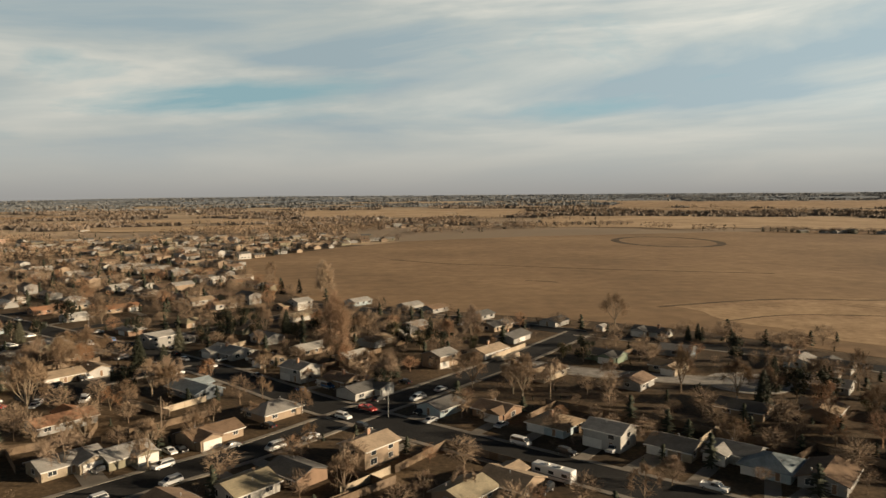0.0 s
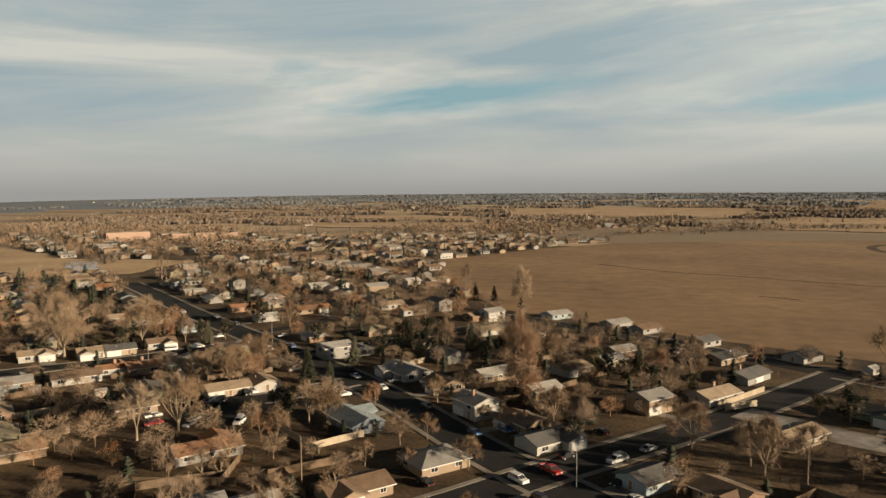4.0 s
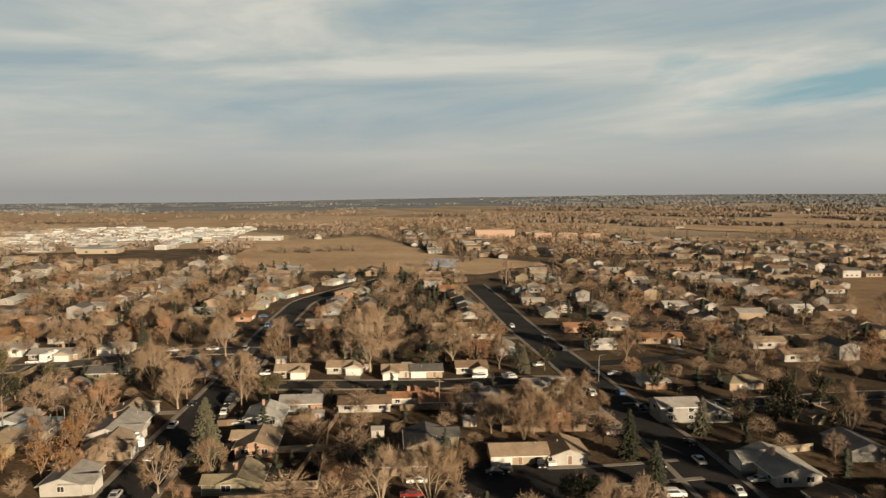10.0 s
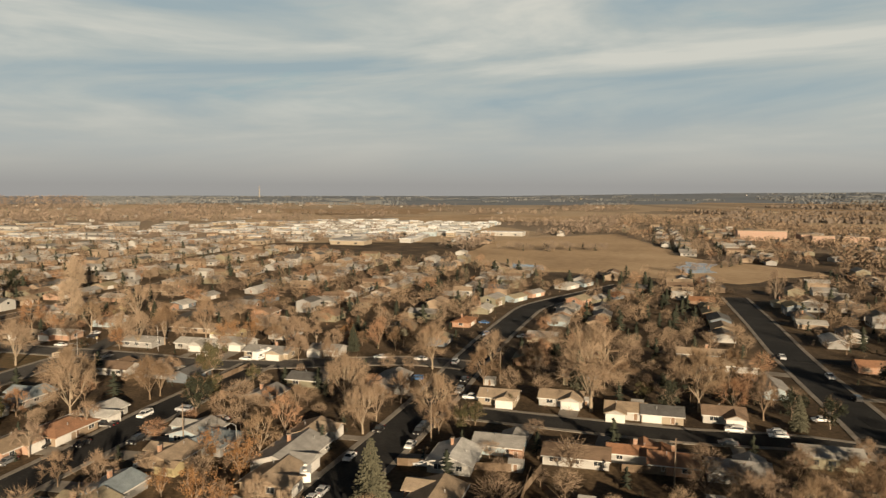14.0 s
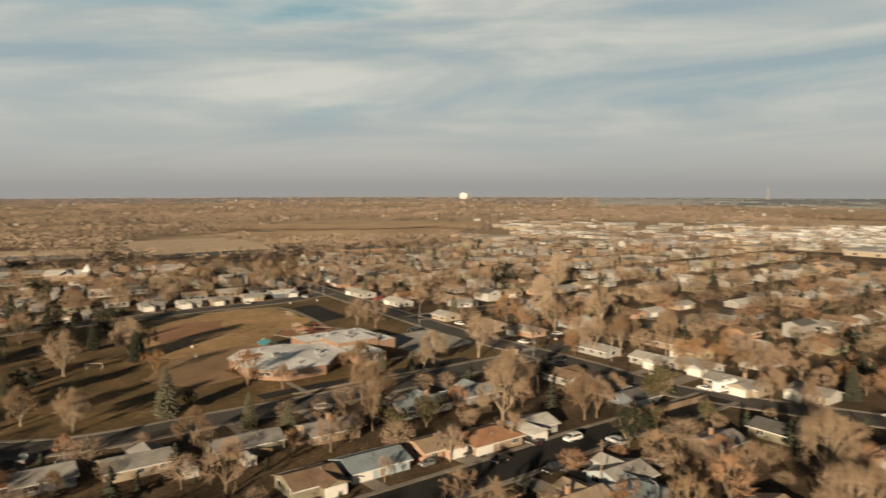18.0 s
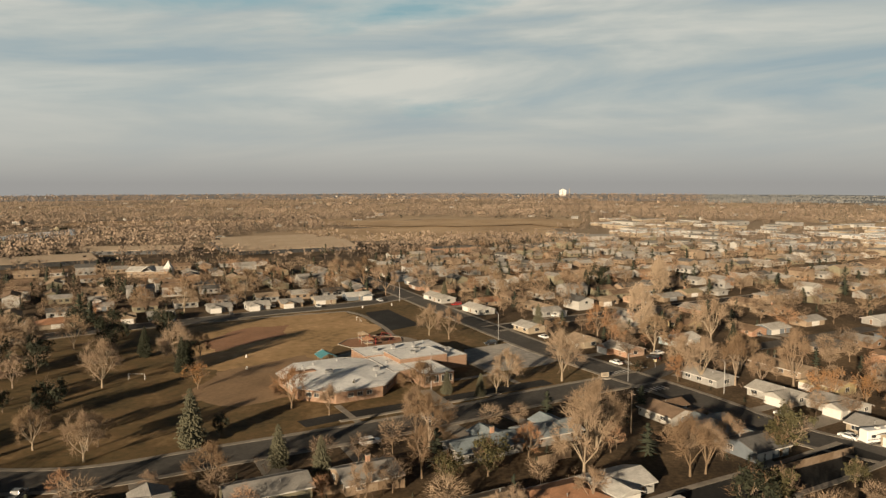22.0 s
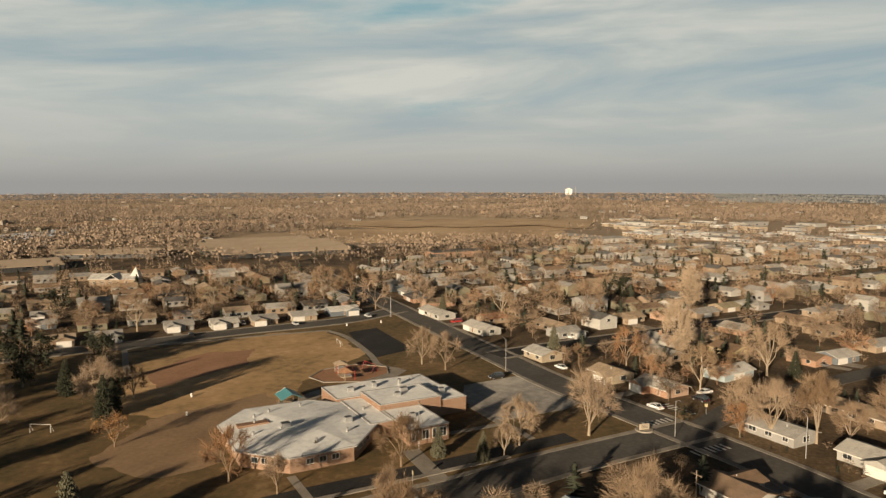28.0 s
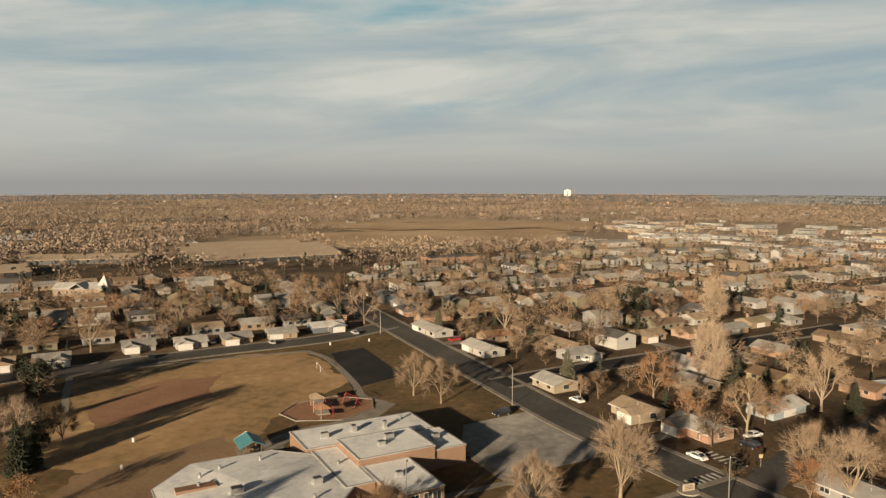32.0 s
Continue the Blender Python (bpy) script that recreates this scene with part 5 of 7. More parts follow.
tree("broad", -186.4, 153.9, 5.6)
tree("oak", -198.0, 143.6, 5.8)
tree("small", -236.7, 209.4, 8.4)
tree("tall", -286.6, 204.0, 10.0)
tree("pale", -270.0, 235.9, 14.0)
tree("pale", -262.6, 250.1, 12.0)
tree("pale", -221.3, -11.9, 13.0)
tree("pale", -229.1, 7.6, 9.3)
tree("pale", -226.5, 24.5, 10.2)
tree("blue", -241.1, 41.6, 13.9)
tree("pine", -252.2, 40.2, 5.2)
tree("blue", -242.1, 63.8, 9.5)
tree("blue", -240.0, 75.5, 9.3)
tree("pine", -306.9, -53.3, 12.9)
tree("pine", -276.0, -49.4, 10.7)
tree("spruce", -264.6, -56.9, 8.1)
tree("spruce", -294.8, -8.9, 11.8)
tree("pale", -299.0, -14.6, 13.1)
tree("pale", -268.7, -57.1, 16.3)
tree("pale", -281.1, -59.5, 15.1)
tree("pale", -304.1, -66.1, 12.1)
tree("spruce", -219.0, 3.3, 4.4)
tree("spruce", -250.6, -18.5, 6.2)
tree("pine", -245.3, -23.8, 5.8)
tree("broad", -258.3, -62.5, 11.1)
tree("broad", -291.1, -98.7, 11.0)
tree("pine", -338.4, -57.2, 9.7)
tree("tall", -267.9, 83.9, 11.6)
tree("pale", -306.8, 93.8, 6.7)
tree("blue", -291.8, 54.2, 4.8)
tree("broad", -206.0, 78.8, 9.1)
tree("broad", -231.7, 89.9, 7.8)
tree("tall", -247.5, 94.3, 10.7)
tree("juniper", -253.5, 106.4, 8.3)
tree("juniper", -245.2, 100.8, 7.1)
tree("pale", -260.6, 124.5, 14.4)
tree("broad", -268.6, 144.5, 11.4)
tree("pine", -250.9, 155.3, 10.3)
tree("juniper", -289.8, 170.2, 10.2)
tree("juniper", -285.4, 165.1, 7.7)
tree("broad", -238.5, 160.9, 8.3)
tree("broad", -232.8, 117.5, 7.5)
tree("broad", -228.0, 57.4, 8.4)
tree("broad", -220.9, 48.9, 4.4)
tree("rust", -218.0, 32.1, 5.2)
tree("broad", -193.4, 36.6, 5.5)
tree("broad", -195.1, 47.9, 5.4)
tree("broad", -244.2, 134.1, 7.2)
tree("tall", -218.6, 107.4, 5.4)
tree("broad", -287.1, 151.6, 7.3)
tree("rust", -335.9, 132.8, 7.5)
tree("rust", -266.4, 111.3, 7.1)
tree("rust", -247.9, 174.5, 5.5)
tree("broad", -296.6, 187.5, 8.5)
tree("pale", -326.5, 196.1, 9.7)
tree("pale", -327.6, 105.8, 14.4)
tree("pale", -349.3, 137.5, 11.7)
tree("pale", -342.1, 143.6, 13.0)
tree("spruce", -400.0, 154.1, 8.8)
tree("pale", -401.8, 144.4, 15.4)
tree("pale", -376.3, 126.5, 12.8)
tree("rust", -397.1, 103.3, 11.7)
tree("pale", -374.6, 41.8, 11.5)
tree("broad", -370.8, 51.6, 11.0)
tree("pale", -316.9, 91.4, 10.3)
tree("blue", -304.1, 88.7, 6.8)
tree("blue", -303.9, 77.2, 7.0)
tree("broad", -295.9, 72.2, 10.4)
tree("oak", -281.8, 8.4, 7.9)
tree("spruce", -299.3, -10.6, 9.7)
tree("pine", -329.5, -47.0, 11.7)
tree("pine", -334.3, -79.5, 9.7)
tree("pale", -310.4, -15.2, 9.0)
tree("poplar", -416.9, 117.2, 18.1)
tree("small", -386.3, 85.4, 6.6)
tree("small", -391.2, 89.4, 6.7)
tree("blue", -400.7, 78.7, 11.2)
tree("pale", -361.9, 154.7, 11.2)
tree("pale", -462.9, 40.5, 14.7)
tree("broad", -480.0, 58.9, 13.5)
tree("pale", -413.9, -75.2, 15.6)
tree("pale", -378.6, -82.5, 15.3)
tree("broad", -471.6, 76.1, 16.0)
tree("pine", -524.4, 82.1, 13.3)
tree("poplar", -515.0, 115.1, 18.7)
tree("broad", -466.5, 0.5, 14.9)
tree("blue", -452.9, 16.8, 10.5)
tree("pale", -467.4, -52.1, 17.2)
tree("broad", -472.6, -39.9, 17.2)
tree("pale", -373.0, -103.2, 11.6)
tree("broad", -441.2, -76.7, 13.9)
tree("broad", -420.3, -108.5, 11.1)
tree("rust", -374.9, 113.4, 8.9)
tree("bush", -344.4, 123.2, 2.5)
tree("pine", -383.8, -131.7, 13.6)
tree("broad", -394.5, 134.1, 7.8)
tree("spruce", -529.2, 73.4, 10.9)
tree("broad", -458.7, -17.8, 14.9)
tree("pale", -408.0, 137.3, 5.0)
tree("blue", -173.5, 179.0, 15.5)
tree("rust", -276.0, 44.3, 10.4)
tree("small", -275.1, 56.3, 6.9)
tree("broad", -262.2, 89.6, 11.7)
tree("small", -233.5, 19.1, 6.4)
tree("broad", -236.3, 19.3, 6.5)
tree("rust", -276.0, 127.4, 6.3)
# parked vehicles
car("sedan", "white", -202.0, 183.6, 140.3)
car("sedan", "white", -183.5, 170.1, 140.3)
car("sedan", "silver", -186.4, 173.0, 140.3)
car("sedan", "silver", -167.1, 156.4, 140.3)
car("sedan", "black", -216.9, 195.8, 140.3)
car("suv", "black", -211.1, 204.3, 140.3)
car("suv", "grey", -239.4, 229.2, 140.3)
car("sedan", "white", -203.5, 199.0, 140.3)
car("suv", "black", -213.5, 206.5, 140.3)
car("sedan", "silver", -191.2, 197.3, 50.3)
car("pickup", "white", -231.6, 229.5, 50.3)
car("sedan", "black", -249.9, 235.9, 140.3)
car("suv", "black", -122.0, 222.5, 50.3)
car("sedan", "silver", -121.5, 234.9, 140.3)
car("suv", "black", -118.1, 231.1, 140.3)
car("suv", "white", -117.5, 234.1, 140.3)
car("sedan", "silver", -117.8, 204.9, 95)
car("suv", "white", -105.5, 208.0, 120)
car("sedan", "red", -126.2, 199.7, 50.3)
car("sedan", "white", -130.6, 205.2, 50.3)
car("sedan", "white", -181.3, 279.6, 50.3)
car("sedan", "silver", -174.7, 286.1, 50.3)
car("sedan", "white", -94.4, 259.1, 140.3)
car("sedan", "white", -81.1, 248.8, 140.3)
car("sedan", "silver", -80.3, 257.8, 50.3)
car("sedan", "black", -99.6, 250.6, 140.3)
car("sedan", "silver", -157.7, 309.9, 140.3)
car("sedan", "silver", -151.3, 313.0, 50.3)
car("suv", "white", -62.0, 155.2, 50.3)
car("suv", "silver", -56.9, 146.1, 50.3)
car("van", "white", -39.8, 166.3, 50.3)
car("sedan", "black", -61.9, 165.3, 140.3)
car("sedan", "white", -64.1, 164.2, 140.3)
car("sedan", "black", -74.9, 153.5, 50.3)
car("sedan", "grey", -50.5, 167.3, 50.3)
car("sedan", "silver", -32.9, 173.6, 50.3)
car("sedan", "silver", -116.5, 201.6, 95)
car("suv", "white", -105.0, 206.9, 100)
car("sedan", "black", -122.0, 220.8, 50.3)
car("van", "white", 18.2, 168.0, 140.3)
car("suv", "black", 27.9, 161.1, 140.3)
car("sedan", "silver", 14.6, 181.5, 50.3)
car("sedan", "silver", -3.6, 185.6, 50.3)
car("suv", "grey", -7.9, 207.1, 50.3)
car("suv", "silver", 39.1, 163.0, 50.3)
car("pickup", "white", 54.2, 140.8, 140.3)
car("suv", "black", 20.1, 140.6, 50.3)
car("suv", "blue", -36.1, 220.2, 140.3)
car("sedan", "silver", -38.4, 223.6, 140.3)
car("sedan", "white", -69.5, 256.9, 140.3)
car("sedan", "grey", -61.6, 234.1, 140.3)
car("suv", "silver", -207.8, 9.2, 20)
car("pickup", "grey", -210.1, 27.2, 25)
car("suv", "white", -260.5, 75.7, 320.3)
car("pickup", "black", -248.5, 133.3, 50.3)
car("sedan", "black", -238.2, 120.7, 140.3)
car("sedan", "black", -235.4, 128.1, 140.3)
car("suv", "white", -252.6, 142.6, 140.3)
car("sedan", "grey", -229.7, 113.6, 140.3)
car("suv", "silver", -253.1, 152.5, 50.3)
car("suv", "red", -442.9, 27.2, 140.3)
car("sedan", "white", -355.7, 116.6, 50.3)
car("suv", "black", -367.4, 69.4, 140.3)
car("suv", "black", -367.0, 127.1, 50.3)
car("sedan", "white", -374.4, 127.9, 140.3)
car("suv", "black", -342.0, 145.6, 50.3)
car("sedan", "white", -406.2, -53.3, 50.3)
car("sedan", "black", -380.1, -57.3, 50.3)
car("sedan", "silver", -413.7, -32.8, 50.3)
car("suv", "white", -431.8, 79.1, 140.3)
car("sedan", "grey", -421.1, 160.7, 50.3)
car("sedan", "white", -386.0, 84.7, 50.3)
car("sedan", "silver", -440.2, -13.2, 50.3)
car("sedan", "white", -305.2, 177.5, 50.3)
car("pickup", "white", -316.7, 164.7, 50.3)
car("sedan", "white", -289.0, 221.8, 50.3)
car("sedan", "black", -239.6, 144.3, 50.3)
car("suv", "black", -232.4, 139.9, 140.3)
car("sedan", "silver", -241.4, 160.5, 50.3)
car("pickup", "white", -216.0, 145.3, 50.3)
car("sedan", "silver", -215.1, 141.1, 50.3)
car("sedan", "white", -280.7, 234.0, 50.3)
car("suv", "white", -179.9, 277.4, 50.3)
car("sedan", "white", -172.5, 284.3, 50.3)
car("sedan", "grey", -173.8, 269.0, 50.3)
car("pickup", "silver", -7.6, 206.2, 50.3)
car("sedan", "white", -165.9, 253.0, 50.3)
car("suv", "silver", 8.5, 324.3, 50.3)
caravan(22.8, 146.9, 140.3, 9.5)
caravan(-194.7, 171.7, 165, 6.0, 2.6)
caravan(-306.1, 184.3, 128, 11.0, 3.3)
# garden sheds and fences
shed(-159.3, 217.8, 50, 3.2, 2.6, "white", "grey")
shed(-181.2, 214.9, 50, 3.2, 2.6, "white", "grey")
shed(-149.2, 240.5, 50, 3.5, 3, "white", "grey")
shed(-187.6, 218.7, 50, 3, 2.4, "salmon", "rust")
shed(-243.6, 241.9, 50, 3.2, 2.6, "white", "grey")
shed(-205.6, 267.9, 50, 3.2, 2.6, "white", "grey")
shed(-212.5, 66.3, 50, 4, 3, "white", "grey")
shed(-220.9, 75.3, 50, 3.2, 2.6, "white", "grey")
shed(-209.9, 145.9, 50, 5, 3.5, "yellow", "tan")
shed(-213.2, 256.2, 50, 3.2, 2.6, "white", "grey")
shed(-127.3, 227.9, 50, 3.2, 2.6, "white", "grey")
shed(68.8, 310.4, 50, 5, 3.5, "white", "white")
shed(124.3, 225.5, 50, 3.2, 2.6, "white", "grey")
fence(-167.8, 191.1, -159.8, 201.9, "pale_wood", label="pale board fence round a back yard")
fence(-149.9, 180.0, -142.7, 188.4, "pale_wood", label="pale board fence round a back yard")
fence(-159.8, 201.9, -142.7, 188.4, "pale_wood", label="pale board fence round a back yard")
fence(-180.1, 214.5, -194.0, 192.1, "wood")
fence(-177.9, 216.5, -160.0, 202.4, "wood")
fence(-171.1, 235.4, -163.5, 245.9, "wood")
fence(-10.6, 151.2, 0.4, 166.9, "wood")
fence(0.4, 166.9, 23.6, 148.3, "wood")
fence(-277.6, 162.0, -294.8, 177.1, "wood")
fence(-31.6, 255.6, -20.9, 276.0, "wood")
fence(-2.1, 251.9, 18.1, 266.4, "wood")
fence(17.1, 255.7, 31.8, 277.1, "pale_wood")
fence(-203.7, 285.4, -224.8, 305.2, "wood")
fence(-146.5, 184.1, -178.6, 219.7, "wood")
fence(-233.3, 80.1, -242.1, 93.0, "wood")
fence(-215.4, 61.4, -227.0, 77.9, "wood")
fence(19.0, 253.9, 27.8, 260.7, "pale_wood")
fence(57.1, 252.6, 70.5, 265.7, "wood")
fence(-170.1, 214.5, -154.9, 212.5, "wood")
fence(-269.8, 119.9, -263.1, 114.3, "wood")

# ---- the school and its grounds ----
U, V = Vector((math.cos(radians(GA)), math.sin(radians(GA)), 0)), Vector((math.cos(radians(GC)), math.sin(radians(GC)), 0))
SCHOOL = Vector((-318, 50, 0))


def local(u, v):
    p = SCHOOL + u * U + v * V
    return p.x, p.y


def school_block(root, name, u0, u1, v0, v1, h, wall="brick", roof="membrane", lip=0.16):
    """A flat-roofed brick block with a raised white coping round its roof."""
    b = Build()
    b.prism([(u0, v0), (u1, v0), (u1, v1), (u0, v1)], -0.2, h)
    body = put(name, b.done(name, M[wall]), root)
    r = Build()
    r.prism([(u0 + 0.3, v0 + 0.3), (u1 - 0.3, v0 + 0.3), (u1 - 0.3, v1 - 0.3), (u0 + 0.3, v1 - 0.3)], h, h + 0.1)
    put("roof", r.done("roof", M[roof]), body, label="white membrane flat roof with grey stains")
    c = Build()
    c.box(u0 - 0.15, v0 - 0.15, h, u1 + 0.15, v0 + 0.3, h + lip).box(u0 - 0.15, v1 - 0.3, h, u1 + 0.15, v1 + 0.15, h + lip)
    c.box(u0 - 0.15, v0 + 0.3, h, u0 + 0.3, v1 - 0.3, h + lip).box(u1 - 0.3, v0 + 0.3, h, u1 + 0.15, v1 - 0.3, h + lip)
    put("coping", c.done("coping", M["grey_membrane"]), body)
    return body


def wall_window(root, u, v, deg, z, w=1.8, h=1.3):
    fr, pane = window_mesh(w, h)
    ob = put("window", fr, root, at(u, v, deg, z))
    put("pane", pane, ob)


def school():
    root = put("school", None, None, at(SCHOOL.x, SCHOOL.y, GA),
               "low orange brick school with white flat and faceted roofs", category="school")
    # local axes: x along the long streets, y to the left of it, so v counts negative
    blocks = (("rear_wing", -3.5, 25.5, -18, -6, 4.2), ("hall", 3, 19.5, -6, 6.5, 5.2), ("side_wing", 19.5, 27, -6, 6, 4.0), ("front_wing", 3.6, 13.5, 6.5, 21.7, 3.8),
              ("corridor", -2.5, 3.2, -6.5, 14, 3.7))
    for name, u0, u1, v0, v1, h in blocks:
        school_block(root, name, u0, u1, -v1, -v0, h)
    for u in (5, 7.6, 10.2, 12):
        wall_window(root, u, -21.7, 0, 2.2, 1.6, 2.0)
    for v in (9, 12, 15, 18):
        wall_window(root, 13.5, -v, 90, 2.2, 1.6, 1.6)
    for u in (0, 6, 12, 18, 23):
        wall_window(root, u, 18, 180, 2.4, 2.2, 1.4)
    # the many-sided classroom pod with a shallow faceted roof
    cu, cv = -17, 7
    ring = [(-33.4, -2), (-25.5, -11), (-9.5, -11), (-2.6, -5), (-1.0, 14), (-10, 24.6), (-24.5, 25), (-33, 16)]
    ring = [(u, -v) for u, v in ring][::-1]
    pod = put("classroom_pod", Build().prism([(cu + (u - cu) * 0.955, -cv + (v + cv) * 0.955) for u, v in ring], -0.2, 3.3).done("classroom_pod", M["brick"]), root)
    b = Build()
    n = len(ring)
    inner = [(cu + (u - cu) * 0.42, -cv + (v + cv) * 0.42) for u, v in ring]
    zin = [4.15 + 0.08 * (-1) ** i for i in range(n)]
    v = [(x, y, 3.3) for x, y in ring] + [(x, y, 3.62) for x, y in ring] + [(x, y, z) for (x, y), z in zip(inner, zin)] + [(cu, -cv, 4.3)]
    f = []
    for i in range(n):
        j = (i + 1) % n
        f += [(i, j, n + j, n + i), (n + i, n + j, 2 * n + j, 2 * n + i), (2 * n + i, 2 * n + j, 3 * n)]
    f.append(tuple(range(n - 1, -1, -1)))
    b.add(v, f)
    put("roof", b.done("roof", M["membrane"]), pod, label="white faceted membrane roof with grey stains")
    for i in range(n):
        (x0, y0), (x1, y1) = ring[i], ring[(i + 1) % n]
        put("fascia", Build().tube((x0, y0, 3.5), (x1, y1, 3.5), 0.2, 0.2, 4).done("fascia", M["grey_membrane"]), pod)
    # clerestory step in the pod roof
    put("clerestory", Build().box(-30, -3.5, 3.6, -23, -3.1, 4.45).box(-30, -3.1, 3.6, -23, -1, 4.3).done("clerestory", M["brick"]), pod, label="raised brick clerestory strip")
    for i in range(n):
        (x0, y0), (x1, y1) = ring[i], ring[(i + 1) % n]
        L = math.hypot(x1 - x0, y1 - y0)
        if L < 12:
            continue
        deg = math.degrees(math.atan2(y1 - y0, x1 - x0))
        for k in (0.3, 0.5, 0.7):
            x, y = x0 + (x1 - x0) * k, y0 + (y1 - y0) * k
            x, y = cu + (x - cu) * 0.956, -cv + (y + cv) * 0.956
            wall_window(pod, x, y, deg, 1.9, 1.5, 1.1)
    # roof plant
    plant = ((-6.5, 10, 1.8, 1.2, 0.6, 4.4), (-20.5, 8, 2.2, 1.5, 0.55, 4.7), (10, 1, 1.6, 1.0, 0.8, 5.3), (13, -2, 2.0, 1.1, 0.9, 5.3), (9, -12, 1.2, 1.2, 0.9, 4.7), (16, -11, 0.9, 0.9, 1.1, 4.7),
             (2, -11, 1.8, 0.8, 0.7, 4.7), (23, 0, 1.6, 1.0, 0.8, 4.4), (8, 14, 1.4, 1.0, 0.6, 4.2))
    for u, w, a, c, h, z in plant:
        q = Build().box(-a / 2, -c / 2, -0.6, a / 2, c / 2, h, 0, 0.08)
        q.box(-a / 2 + 0.15, -c / 2 + 0.15, h, a / 2 - 0.15, c / 2 - 0.15, h + 0.12, 1)
        put("roof_unit", q.done("roof_unit", M["metal"], M["dark_metal"]), root, at(u, -w, 0, z), "grey metal rooftop air unit")
    for u, w, z in ((-25, -3, 3.9), (-13, -6, 4.0), (-9, 16, 4.0), (-17, 19, 3.9), (-28, 9, 4.0), (-26, 2, 4.2), (-21, -5, 4.0), (0, 3, 3.8), (21, -14, 4.7)):
        q = Build().tube((0, 0, -0.4), (0, 0, 0.55), 0.28, 0.24, 8).tube((0, 0, 0.55), (0, 0, 0.8), 0.42, 0.2, 8)
        put("roof_vent", q.done("roof_vent", M["metal"]), root, at(u, -w, 0, z), "small mushroom roof vent")
    HOMES.append((SCHOOL.x, SCHOOL.y, 32))


school()


def patch(name, pts, mat, z, label, category="ground"):
    loose = mat in ("lawn", "playfield", "infield", "dirt", "straw", "water")
    sheet(name, ragged(pts, 4.0 if z < 0.05 else 8.0, 1.3 if z < 0.05 else 14.0, z * 50) if loose and category != "playground" else pts, mat, z, label, category)


patch("ground", [(-208, -120), (-200, -50), (-204, 0), (-216, 26), (-250, 56), (-292, 92), (-340, 126), (-391, 66), (-463, -7), (-395, -55), (-340, -86), (-255, -122)], "lawn", 0.012, "winter lawn of the park and school grounds")
patch("ground", [(-299, -4), (-303, -14), (-325, -32), (-350, -58), (-400, -27), (-409, -14), (-380, 20), (-352, 15), (-330, 24), (-310, 22)], "playfield", 0.020, "worn tan grass playing field")
patch("ground", [(-330, -34), (-361, -34), (-371, -22), (-352, -11), (-323, -18)], "infield", 0.028, "reddish dirt infield of a ball diamond")
patch("ground", [(-276, 8), (-300, 0), (-330, 14), (-318, 30), (-292, 26), (-283, 36), (-272, 30)], "dirt", 0.024, "bare tan dirt beside the school")
patch("ground", [(-409, -5), (-421, 1), (-393, 30), (-374, 23)], "asphalt", 0.04, "dark asphalt ball court", "court")
LOT = [(-357, 63), (-375, 76), (-376, 86), (-357, 99), (-346, 95), (-331, 82), (-343, 68)]
patch("road", LOT, "old_asphalt", 0.05, "pale worn asphalt parking lot by the school", "parking lot")
KEEP_OFF.append((-355, 82, 20))


def path(pts, w, label="pale concrete footpath", mat="concrete", z=0.055):
    put("pavement", ribbon(smooth_line(pts, 4), w / 2, -w / 2, -0.1, z).done("pavement", M[mat]), label=label, kind="structure", category="footpath")


path([(-409, -15), (-401, -1), (-380, 20), (-369, 29), (-366, 38)], 2.2)
path([(-325, -32), (-347, -56), (-357, -61), (-385, -38), (-409, -15)], 2.0)
path([(-340, 71), (-331, 81), (-328, 86), (-322, 93)], 1.8, z=0.058)
path([(-318, 74), (-330, 84)], 1.8, z=0.061)
path([(-305, 70), (-298, 77), (-291, 84)], 4.0, z=0.064)
path([(-283, 54), (-273, 66)], 1.8)
path([(-366, 38), (-352, 38), (-338, 30), (-330, 28), (-322, 32)], 5.0, z=0.067)
# loading bay along the street before the school
put("road", ribbon(smooth_line([(-262, 60), (-272, 67), (-290, 82), (-308, 96), (-322, 107)], 4), 10.5, 5.0, -0.1, 0.045).done("road", M["asphalt"]), label="dark asphalt drop-off bay along the street", kind="structure", category="road")
put("pavement", ribbon(smooth_line([(-268, 66), (-288, 82), (-306, 96)], 4), 6.6, 5.3, -0.1, 0.2).done("pavement", M["concrete"]), label="pale concrete kerb island", kind="structure", category="pavement")


